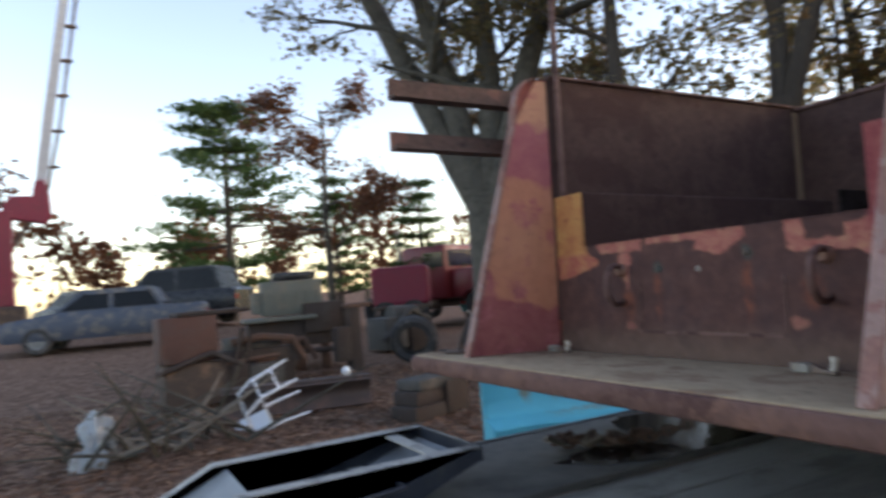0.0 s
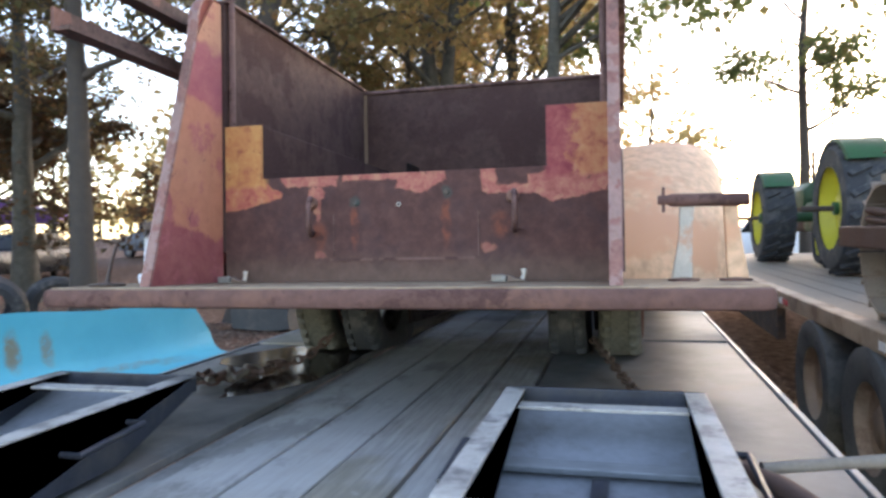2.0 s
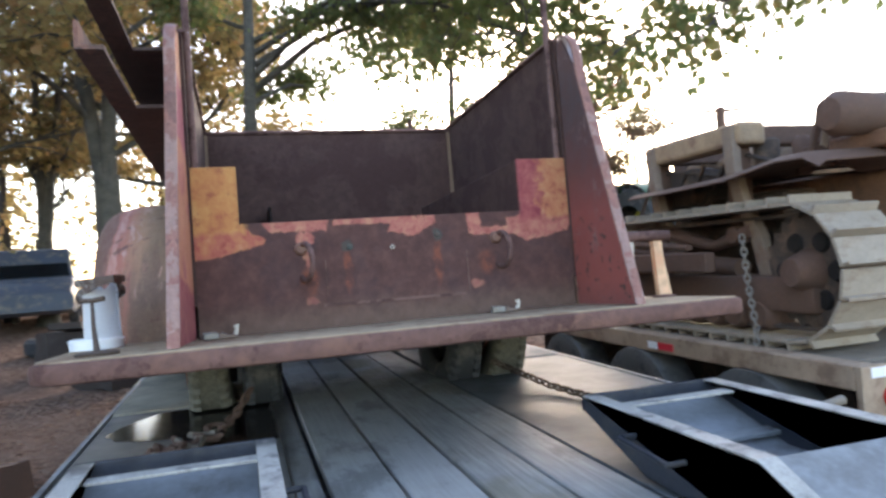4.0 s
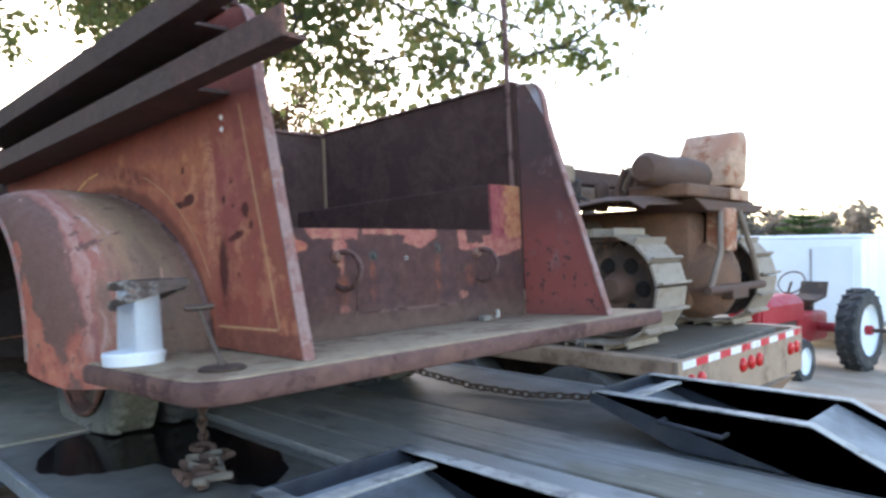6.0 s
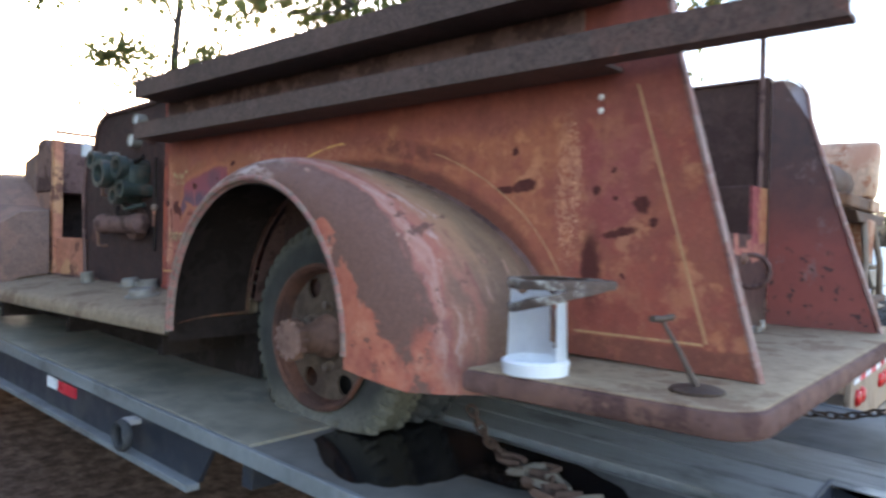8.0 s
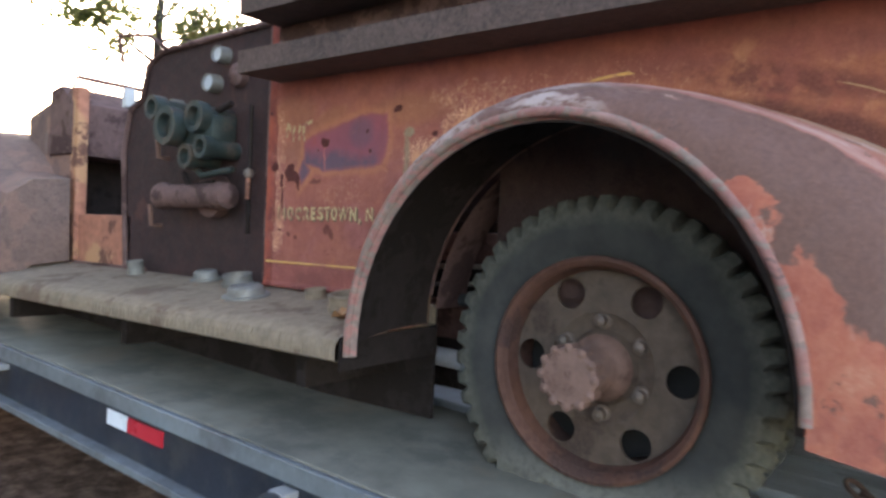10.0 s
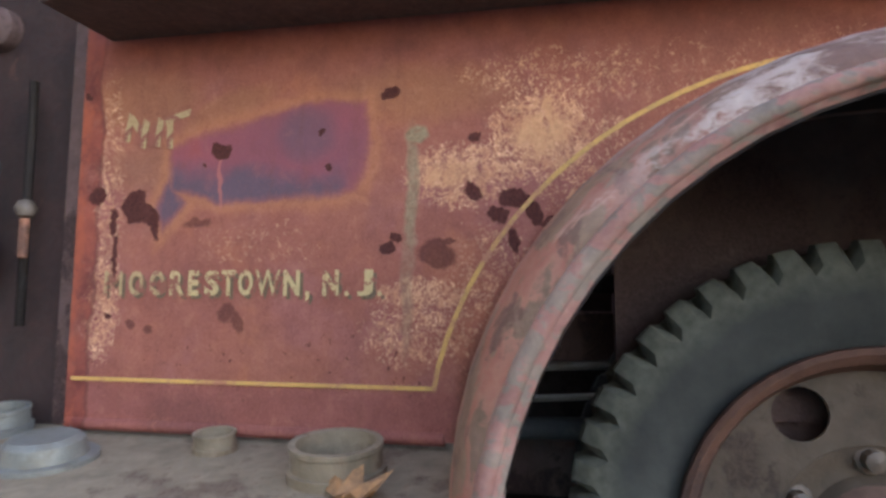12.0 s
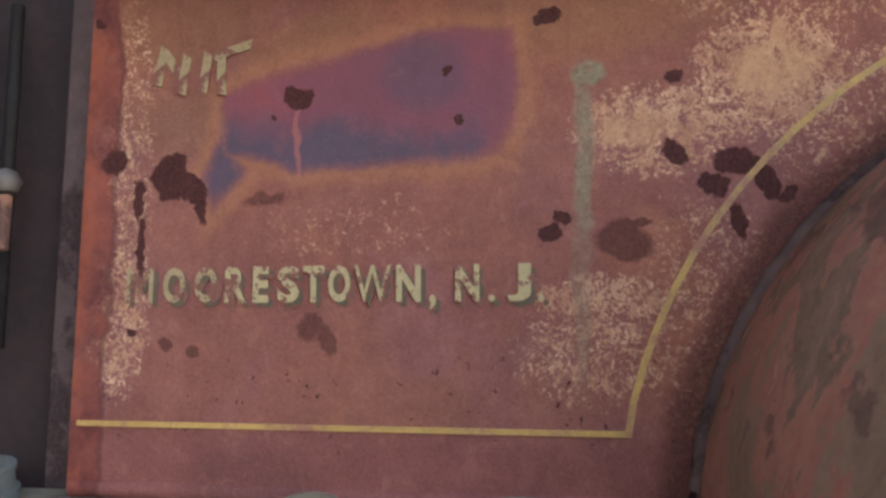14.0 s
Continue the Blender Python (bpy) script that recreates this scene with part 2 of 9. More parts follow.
# the stain: violet above, slate blue below, ringed with ochre
kept = n.co
n.warp(0.045, 7.0, 4)
stain = n.inside([(2.008, 1.762), (2.205, 1.806), (2.335, 1.80), (2.335, 1.935), (2.20, 1.966), (2.065, 2.008), (1.948, 2.0), (1.935, 1.92), (1.957, 1.81)])
foot = n.inside([(2.350, 1.752), (2.366, 1.80), (2.335, 1.875), (2.300, 1.808)])
stain = n.math("MAXIMUM", stain, foot)
ring = n.math("MULTIPLY", n.step(stain, -0.030, -0.004), n.step(stain, 0.012, -0.002))
base = n.mix(n.math("MULTIPLY", ring, 0.70), base, (0.42, 0.20, 0.105))
n.co = kept
stained = n.step(stain, -0.006, 0.018)
base = n.mix(n.math("MULTIPLY", stained, 0.88), base, n.ramp(n.noise(6, 4, 0.6, shift=(3, 3, 8)), [(0.35, (0.21, 0.085, 0.125)), (0.55, (0.27, 0.088, 0.125)), (0.70, (0.30, 0.085, 0.095))]))
depth = n.math("ADD", n.axis(2), n.math("MULTIPLY", n.math("SUBTRACT", n.noise(7, 4, 0.6, shift=(1, 6, 2)), 0.5), 0.16))
slate = n.math("MULTIPLY", n.step(depth, 1.905, 1.835), n.step(n.axis(1), 1.965, 2.01))
slate = n.add(slate, n.math("MULTIPLY", n.patch(2.06, 1.93, 0.05, 0.05, 0.9), 0.6), n.step(foot, 0.0, 0.012))
base = n.mix(n.math("MULTIPLY", n.math("MULTIPLY", slate, stained), 0.88), base, n.ramp(mid, [(0.35, (0.070, 0.085, 0.125)), (0.65, (0.100, 0.100, 0.145))]))
# rear half: ragged dark oxide fields and ochre bloom
rag = n.noise(8.5, 7, 0.72, shift=(9, 6, 2))
base = n.mix(n.math("MULTIPLY", rear, n.step(rag, 0.53, 0.60, 0, 0.75)), base, n.ramp(mid, [(0.35, (0.17, 0.06, 0.055)), (0.65, (0.27, 0.095, 0.075))]))
base = n.mix(n.math("MULTIPLY", rear, n.step(rag, 0.45, 0.37, 0, 0.65)), base, n.ramp(mid, [(0.35, (0.42, 0.20, 0.10)), (0.65, (0.55, 0.31, 0.16))]))
base = n.mix(n.math("MULTIPLY", n.math("MULTIPLY", n.patch(0.88, 2.0, 0.36, 0.035, 0.7, 12), n.step(mid, 0.36, 0.52)), 0.9), base, (0.115, 0.045, 0.040))
wide = n.noise(4.2, 7, 0.70, shift=(3, 9, 5))
base = n.mix(n.math("MULTIPLY", rear, n.step(wide, 0.50, 0.58, 0, 0.62)), base, n.ramp(mid, [(0.35, (0.20, 0.075, 0.062)), (0.65, (0.33, 0.125, 0.085))]))
base = n.mix(n.math("MULTIPLY", rear, n.step(wide, 0.44, 0.36, 0, 0.55)), base, n.ramp(mid, [(0.35, (0.46, 0.25, 0.12)), (0.65, (0.60, 0.38, 0.21))]))
magenta = n.patch(0.0, 1.90, 0.11, 0.20, 0.9)
base = n.mix(n.math("MULTIPLY", magenta, n.step(mid, 0.36, 0.60, 0.35, 0.8)), base, n.ramp(mid, [(0.35, (0.185, 0.050, 0.068)), (0.65, (0.26, 0.080, 0.090))]))
base = n.mix(n.math("MULTIPLY", n.patch(-0.05, 1.52, 0.20, 0.10, 0.9), n.step(mid, 0.40, 0.60, 0.2, 0.7)), base, n.ramp(mid, [(0.35, (0.22, 0.060, 0.050)), (0.65, (0.32, 0.10, 0.072))]))
base = n.mix(n.math("MULTIPLY", n.patch(0.062, 1.59, 0.032, 0.13, 0.9), n.step(mid, 0.34, 0.56, 0.2, 0.85)), base, (0.105, 0.034, 0.033))
base = n.mix(n.math("MULTIPLY", n.step(n.axis(2), 1.412, 1.398), n.math("MULTIPLY", n.step(n.axis(1), 0.4, 0.3), n.step(mid, 0.3, 0.6, 0.5, 0.85))), base, (0.105, 0.052, 0.042))
# darker rust under the rails, with the rails' shade put into the colour
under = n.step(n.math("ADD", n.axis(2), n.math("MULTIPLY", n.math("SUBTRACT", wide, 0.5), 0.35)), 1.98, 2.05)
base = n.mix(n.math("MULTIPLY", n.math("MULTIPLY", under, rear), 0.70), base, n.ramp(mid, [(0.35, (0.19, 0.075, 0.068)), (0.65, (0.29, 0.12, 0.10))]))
# cream and ochre flakes, thick round the green streak and by the fender
zone = n.add(n.patch(1.64, 1.915, 0.10, 0.09, 0.9), n.patch(1.78, 1.85, 0.10, 0.06, 0.9), n.math("MULTIPLY", n.patch(1.72, 1.62, 0.10, 0.18, 0.9), 0.62), n.math("MULTIPLY", n.patch(1.56, 1.86, 0.12, 0.12, 0.9), 0.62), n.math("MULTIPLY", n.patch(2.47, 1.80, 0.05, 0.30, 0.9), 0.66), n.math("MULTIPLY", n.patch(1.84, 1.645, 0.10, 0.028, 0.9), 0.95), n.math("MULTIPLY", n.patch(1.85, 1.58, 0.12, 0.07, 0.9), 0.72), n.math("MULTIPLY", n.patch(2.47, 1.62, 0.05, 0.12, 0.9), 0.85), n.math("MULTIPLY", n.patch(1.30, 2.0, 0.45, 0.10, 0.9), 0.5), n.math("MULTIPLY", n.patch(0.145, 1.82, 0.055, 0.26, 0.9), 0.72), n.math("MULTIPLY", n.patch(2.15, 1.735, 0.16, 0.05, 0.9), 0.5), n.math("MULTIPLY", n.patch(1.60, 2.02, 0.22, 0.06, 0.9), 0.6))
flakes = n.math("ADD", n.math("MULTIPLY", n.noise(62, 6, 0.80, shift=(0, 3, 1)), 0.66), n.math("MULTIPLY", n.noise(230, 2), 0.34))
flake = n.step(flakes, n.step(zone, 0, 1, 0.66, 0.475), n.step(zone, 0, 1, 0.68, 0.50))
base = n.mix(n.math("MULTIPLY", flake, 0.85), base, n.ramp(n.noise(25, 3, shift=(4, 4, 4)), [(0.35, (0.50, 0.29, 0.17)), (0.65, (0.68, 0.47, 0.29))]))
fleck = n.math("MULTIPLY", n.step(n.noise(150, 3, 0.7, shift=(2, 8, 5)), 0.585, 0.61), n.step(n.math("ADD", zone, n.math("MULTIPLY", mid, 0.5)), 0.62, 0.95))
base = n.mix(n.math("MULTIPLY", fleck, 0.9), base, n.ramp(n.noise(25, 3, shift=(4, 4, 4)), [(0.35, (0.62, 0.42, 0.26)), (0.65, (0.80, 0.60, 0.40))]))
cream = n.math("MULTIPLY", n.add(n.patch(1.637, 1.915, 0.045, 0.035, 0.7), n.patch(1.631, 1.955, 0.010, 0.03, 0.6), n.math("MULTIPLY", n.patch(1.80, 1.852, 0.045, 0.022, 0.7), 0.8)), n.step(n.noise(40, 5, 0.75), 0.38, 0.46))
base = n.mix(n.math("MULTIPLY", cream, 0.85), base, n.ramp(fine, [(0.35, (0.55, 0.34, 0.19)), (0.65, (0.66, 0.46, 0.26))]))
# green streak under a corroded fitting
green = n.add(n.patch(1.852, 1.925, 0.021, 0.018, 0.4), n.math("MULTIPLY", n.patch(1.862, 1.82, 0.011, 0.11, 0.8), 0.85), n.math("MULTIPLY", n.patch(1.866, 1.66, 0.011, 0.12, 0.9), 0.40))
base = n.mix(green, base, n.ramp(fine, [(0.3, (0.15, 0.15, 0.095)), (0.7, (0.32, 0.35, 0.24))]))
# coarse mottling, pitting and grit over all of it
mott = n.noise(34, 5, 0.75, shift=(6, 1, 9))
calm = n.math("SUBTRACT", 1.0, n.math("MULTIPLY", stained, 0.6))
base = n.mix(n.math("MULTIPLY", calm, n.step(mott, 0.52, 0.66, 0, 0.30)), base, (0.17, 0.066, 0.055))
base = n.mix(n.math("MULTIPLY", calm, n.step(mott, 0.46, 0.34, 0, 0.30)), base, (0.44, 0.23, 0.155))
base = n.mix(n.math("MULTIPLY", calm, 0.20), base, n.ramp(grit, [(0.3, (0.12, 0.05, 0.04)), (0.7, (0.46, 0.24, 0.17))]))
# fold along the front edge: orange-red outside, a mauve scuffed strip inside
fold = n.math("ADD", n.axis(1), n.math("MULTIPLY", n.math("SUBTRACT", n.noise(14, 5, 0.7, shift=(5, 5, 1)), 0.5), 0.03))
base = n.mix(n.math("MULTIPLY", n.step(fold, 2.482, 2.492), n.step(n.noise(20, 4, 0.7, shift=(1, 9, 3)), 0.36, 0.48, 0.45, 0.9)), base, n.ramp(mid, [(0.35, (0.14, 0.046, 0.042)), (0.65, (0.32, 0.10, 0.070))]))
base = n.mix(n.math("MULTIPLY", n.step(fold, 2.510, 2.520), n.step(mid, 0.40, 0.56, 0.2, 0.75)), base, (0.36, 0.115, 0.066))
base = n.mix(n.math("MULTIPLY", n.step(n.math("ABSOLUTE", n.math("SUBTRACT", fold, 2.487)), 0.006, 0.002), 0.6), base, (0.13, 0.055, 0.05))
# rail shadow on the top of the side, put in as dark red
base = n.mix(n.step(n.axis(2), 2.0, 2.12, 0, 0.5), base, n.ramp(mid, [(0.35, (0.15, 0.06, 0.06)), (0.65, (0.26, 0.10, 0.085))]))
# pink run below a chip
base = n.mix(n.math("MULTIPLY", n.patch(2.229, 1.855, 0.004, 0.05, 0.6), 0.7), base, (0.42, 0.17, 0.15))
# dark chips down to brown steel, ragged at the rim
n.warp(0.020, 42.0, 3)
n.warp(0.008, 120.0, 2)
chips = n.add(n.patch(2.405, 1.805, 0.028, 0.032, 0.15), n.patch(2.372, 1.790, 0.020, 0.022, 0.15), n.patch(2.362, 1.768, 0.008, 0.022, 0.3), n.patch(2.452, 1.78, 0.008, 0.028, 0.3), n.patch(2.443, 1.715, 0.006, 0.045, 0.5), n.patch(2.492, 1.829, 0.020, 0.018, 0.3), n.patch(2.231, 1.912, 0.019, 0.017, 0.15), n.patch(2.263, 1.882, 0.005, 0.004, 0.3), n.patch(2.035, 1.934, 0.008, 0.009, 0.3), n.patch(2.018, 1.869, 0.006, 0.005, 0.3), n.patch(1.904, 1.999, 0.019, 0.009, 0.2), n.patch(1.752, 1.915, 0.011, 0.008, 0.2),
    n.patch(1.903, 1.722, 0.014, 0.012, 0.2), n.patch(1.888, 1.740, 0.012, 0.010, 0.2), n.patch(1.752, 1.823, 0.020, 0.010, 0.2, 40), n.patch(1.713, 1.783, 0.022, 0.013, 0.2, 30), n.patch(1.690, 1.806, 0.024, 0.016, 0.2, 20), n.patch(1.660, 1.792, 0.022, 0.012, 0.2, 40), n.patch(1.648, 1.777, 0.022, 0.014, 0.2, 55), n.patch(1.624, 1.765, 0.014, 0.006, 0.3, -40), n.patch(1.683, 1.735, 0.008, 0.020, 0.3, -15), n.patch(2.45, 1.601, 0.009, 0.008, 0.3), n.patch(2.520, 2.035, 0.008, 0.008, 0.3))
chips = n.add(chips, n.math("MULTIPLY", n.add(n.patch(1.817, 1.712, 0.036, 0.024, 0.3, 12), n.patch(1.80, 1.736, 0.018, 0.006, 0.3)), 0.72), n.math("MULTIPLY", n.add(n.patch(2.205, 1.608, 0.018, 0.018, 0.4), n.patch(2.182, 1.588, 0.012, 0.022, 0.5, -20), n.patch(2.401, 1.588, 0.009, 0.008, 0.4), n.patch(2.364, 1.578, 0.009, 0.008, 0.4), n.patch(2.275, 1.775, 0.03, 0.008, 0.6)), 0.65))
chips2 = n.add(n.patch(0.372, 1.830, 0.035, 0.014, 0.3, -5), n.patch(0.30, 1.837, 0.045, 0.020, 0.3, -6), n.patch(0.333, 1.946, 0.012, 0.012, 0.4), n.patch(-0.088, 1.774, 0.024, 0.024, 0.3), n.patch(0.053, 1.815, 0.011, 0.013, 0.4), n.patch(-0.011, 1.791, 0.010, 0.009, 0.4), n.patch(0.0, 1.87, 0.007, 0.007, 0.4), n.patch(-0.023, 1.697, 0.055, 0.014, 0.5, -8), n.patch(-0.12, 1.722, 0.012, 0.016, 0.4), n.patch(0.07, 1.60, 0.03, 0.085, 0.6), n.patch(-0.03, 1.57, 0.008, 0.008, 0.4))
pits = n.math("MULTIPLY", n.math("MULTIPLY", n.step(n.noise(75, 2, 0.5, shift=(8, 8, 8)), 0.685, 0.71), front), n.math("MULTIPLY", n.step(n.axis(2), 1.60, 1.54), n.step(n.axis(2), 1.44, 1.48)))
dark = n.add(chips, chips2, pits)
base = n.mix(dark, base, n.ramp(grit, [(0.3, (0.055, 0.022, 0.020)), (0.7, (0.105, 0.042, 0.036))]))
# seam of the fender and the sill: shade put into colour, streaks running down
streak = n.step(n.noise(3.0, 4, 0.6, stretch=(1, 14, 0.6)), 0.52, 0.72)
base = n.mix(n.math("MULTIPLY", streak, 0.25), base, (0.16, 0.075, 0.065))
seam_shade = n.add(n.math("MULTIPLY", n.patch(1.12, 1.36, 0.672, 0.606, 0.05), n.step(n.axis(1), 1.0, 1.12)), n.math("MULTIPLY", n.patch(1.12, 1.36, 0.96, 0.606, 0.05), n.step(n.axis(1), 1.18, 1.06)))
base = n.mix(n.math("MULTIPLY", seam_shade, 0.8), base, n.ramp(grit, [(0.3, (0.07, 0.032, 0.026)), (0.7, (0.15, 0.07, 0.055))]))
base = n.mix(1.0, base, (1.18, 0.865, 0.81), "MULTIPLY")
n.done(base, n.step(mid, 0.3, 0.7, 0.6, 0.85), n.math("ADD", n.math("MULTIPLY", fine, 0.6), n.math("MULTIPLY", dark, -0.8)), 0.35, 0.003)


def layered(name, bands, grit_scale=70, rough=0.7, streak=(1, 1, 1), warp=0.12, scale=3.4, grit=(0.5, 0.36, 0.3)):
    """Several worn paint layers in large cloudy fields; bands are colours from low to high noise."""
    n = Nodes(name, rough, 0.0, 0.3)
    n.warp(warp, 5.0, 4)
    big, fine = n.noise(scale, 5, 0.62, streak), n.noise(grit_scale, 3, 0.7)
    k = len(bands)
    stops = []
    for i, c in enumerate(bands):
        a, b = 0.28 + 0.44 * i / k, 0.28 + 0.44 * (i + 1) / k
        stops += [(a + 0.012, c), (b - 0.012, tuple(v * 0.9 for v in c))]
    c = n.ramp(big, stops)
    c = n.mix(0.28, c, n.ramp(n.noise(16, 4, 0.65, shift=(2, 6, 1)), [(0.3, tuple(v * 0.45 for v in bands[0])), (0.7, tuple(min(1, v * 1.3) for v in bands[-1]))]))
    c = n.mix(0.18, c, n.ramp(fine, [(0.3, (0.05, 0.03, 0.025)), (0.7, grit)]))
    return n.done(c, n.step(fine, 0.3, 0.7, rough - 0.15, rough + 0.15), fine, 0.25)


# left rear fender: brown outer band, scraped pink and cream streaks on the crown, ochre towards the body, orange-red at the rear foot
n = Nodes("fender_paint", 0.7, 0.0, 0.3)
n.warp(0.07, 6.0, 5)
fine, mid = n.noise(80, 3, 0.7), n.noise(13, 5, 0.68)
across = n.math("DIVIDE", n.math("ARCCOSINE", n.math("MINIMUM", n.math("MAXIMUM", n.math("SUBTRACT", 1.0, n.math("DIVIDE", n.math("ADD", n.axis(0), 1.16), 0.415)), 0.0), 1.0)), 1.5708)
# paint worn in streaks that run along the fender: 'turn' goes from 0 at the crown to 0.9 at the rear foot
turn = n.math("DIVIDE", n.math("SUBTRACT", n.math("ARCTAN2", n.math("SUBTRACT", n.axis(2), 1.18), n.math("SUBTRACT", n.axis(1), 1.16)), 1.5708), 1.7453)
flow = n.t.nodes.new("ShaderNodeCombineXYZ")
n.put(flow.inputs[0], n.math("MULTIPLY", across, 0.5))
n.put(flow.inputs[1], n.math("MULTIPLY", turn, 0.22))
place, n.co = n.co, flow.outputs[0]
streak, thread = n.noise(9, 6, 0.66), n.noise(26, 5, 0.62, shift=(3, 1, 5))
n.co = place
ragged = n.math("ADD", across, n.math("MULTIPLY", n.math("SUBTRACT", streak, 0.5), 0.42))
c = n.ramp(ragged, [(0.00, (0.20, 0.105, 0.085)), (0.05, (0.155, 0.084, 0.070)), (0.24, (0.145, 0.078, 0.066)), (0.40, (0.155, 0.086, 0.074)), (0.44, (0.36, 0.14, 0.12)), (0.49, (0.46, 0.28, 0.25)), (0.53, (0.38, 0.14, 0.115)), (0.60, (0.38, 0.195, 0.14)), (0.68, (0.36, 0.23, 0.15)), (0.78, (0.25, 0.19, 0.13)), (0.95, (0.155, 0.115, 0.09))])
zone = n.math("MULTIPLY", n.step(ragged, 0.40, 0.48), n.step(ragged, 0.80, 0.68))
c = n.mix(n.math("MULTIPLY", zone, n.step(thread, 0.55, 0.62, 0, 0.8)), c, n.ramp(mid, [(0.35, (0.42, 0.24, 0.21)), (0.62, (0.56, 0.46, 0.45))]))
c = n.mix(n.math("MULTIPLY", zone, n.step(thread, 0.45, 0.38, 0, 0.8)), c, n.ramp(mid, [(0.35, (0.20, 0.075, 0.075)), (0.65, (0.34, 0.11, 0.105))]))
low = n.math("MULTIPLY", n.step(n.math("ADD", turn, n.math("MULTIPLY", n.math("SUBTRACT", streak, 0.5), 0.5)), 0.52, 0.70), n.step(ragged, 0.50, 0.62))
c = n.mix(n.math("MULTIPLY", low, n.step(thread, 0.62, 0.50, 0.25, 0.85)), c, n.ramp(mid, [(0.35, (0.125, 0.085, 0.066)), (0.65, (0.185, 0.125, 0.098))]))
c = n.mix(n.math("MULTIPLY", low, n.step(thread, 0.58, 0.64, 0, 0.6)), c, (0.30, 0.11, 0.10))
edge = n.math("ADD", across, n.math("MULTIPLY", n.math("SUBTRACT", streak, 0.5), 0.16))
wedge = n.math("MINIMUM", n.math("MULTIPLY", n.math("SUBTRACT", turn, 0.22), 0.38), 0.27)
foot = n.step(n.math("SUBTRACT", edge, wedge), 0.012, -0.012)
c = n.mix(foot, c, n.ramp(n.noise(9, 6, 0.7), [(0.32, (0.36, 0.095, 0.068)), (0.5, (0.46, 0.14, 0.09)), (0.62, (0.50, 0.18, 0.115)), (0.74, (0.58, 0.30, 0.22))]))
hem = n.math("MULTIPLY", n.math("MULTIPLY", n.step(n.math("ADD", turn, n.math("MULTIPLY", n.math("SUBTRACT", streak, 0.5), 0.35)), 0.70, 0.76), n.step(edge, 0.52, 0.40)), n.step(mid, 0.42, 0.52))
c = n.mix(hem, c, n.ramp(n.noise(9, 6, 0.7, shift=(1, 2, 0)), [(0.32, (0.15, 0.075, 0.062)), (0.46, (0.36, 0.10, 0.075)), (0.6, (0.46, 0.16, 0.11)), (0.74, (0.50, 0.27, 0.21))]))
lead = n.step(n.axis(1), 1.25, 1.62)
c = n.mix(n.math("MULTIPLY", lead, 0.95), c, n.ramp(n.noise(6.0, 6, 0.62, stretch=(1.5, 1.3, 0.65), shift=(4, 4, 1)), [(0.30, (0.11, 0.068, 0.056)), (0.40, (0.21, 0.14, 0.10)), (0.47, (0.25, 0.175, 0.125)), (0.50, (0.36, 0.135, 0.105)), (0.56, (0.38, 0.185, 0.145)), (0.585, (0.17, 0.125, 0.09)), (0.64, (0.24, 0.155, 0.125)), (0.72, (0.46, 0.30, 0.26))]))
c = n.mix(n.math("MULTIPLY", lead, n.step(n.noise(8, 5, 0.6, stretch=(1.2, 1.4, 0.7), shift=(2, 5, 7)), 0.56, 0.60, 0, 0.8)), c, (0.115, 0.066, 0.058))
# whitish wear on the crown, with its shiny highlight put into the colour
worn = n.math("MULTIPLY", n.math("MULTIPLY", n.step(n.axis(1), 0.98, 1.12), n.step(n.axis(1), 1.60, 1.42)), n.step(n.noise(8, 6, 0.72, stretch=(2.0, 0.6, 1.0), shift=(6, 2, 4)), 0.47, 0.56))
c = n.mix(n.math("MULTIPLY", worn, 0.75), c, n.ramp(mid, [(0.35, (0.42, 0.30, 0.28)), (0.6, (0.58, 0.53, 0.52))]))
chips = n.math("MULTIPLY", n.step(n.noise(7, 6, 0.72, shift=(7, 2, 1)), 0.60, 0.64), 0.9)
c = n.mix(chips, c, (0.13, 0.072, 0.062))
scrape = n.math("MULTIPLY", n.step(n.noise(9, 5, 0.7, stretch=(3.0, 0.6, 0.6), shift=(1, 8, 2)), 0.62, 0.68), n.step(n.axis(2), 1.4, 1.6))
c = n.mix(n.math("MULTIPLY", scrape, 0.75), c, n.ramp(mid, [(0.4, (0.44, 0.19, 0.16)), (0.6, (0.55, 0.42, 0.36))]))
c = n.mix(0.12, c, n.ramp(fine, [(0.3, (0.06, 0.035, 0.028)), (0.7, (0.5, 0.31, 0.22))]))
c = n.mix(1.0, c, (0.93, 0.82, 0.76), "MULTIPLY")
n.done(c, n.step(mid, 0.3, 0.7, 0.55, 0.8), n.math("ADD", fine, n.math("MULTIPLY", chips, -0.6)), 0.25)
layered("fender_edge", [(0.12, 0.062, 0.055), (0.30, 0.105, 0.09), (0.20, 0.155, 0.125), (0.34, 0.125, 0.105), (0.17, 0.12, 0.095), (0.38, 0.20, 0.165)], scale=7, warp=0.10, streak=(1, 0.8, 1.6))
# outer face of the right wing: cream paint with a lilac-white scuffed field, a grey-green patch and rust runs by the fender
n = Nodes("wing_pale", 0.72, 0.0, 0.25)
n.warp(0.10, 5.0, 5)
n.warp(0.025, 30.0, 4)
mid, fine, big = n.noise(11, 5, 0.68), n.noise(85, 3), n.noise(3.0, 4)
c = n.ramp(big, [(0.30, (0.50, 0.36, 0.24)), (0.45, (0.62, 0.49, 0.36)), (0.6, (0.55, 0.47, 0.37)), (0.72, (0.66, 0.52, 0.36))])
c = n.mix(n.step(mid, 0.55, 0.66, 0, 0.5), c, (0.42, 0.25, 0.19))
mauve = n.step(n.math("ADD", n.axis(1), n.math("MULTIPLY", n.axis(2), -0.31)), -0.745, -0.80)
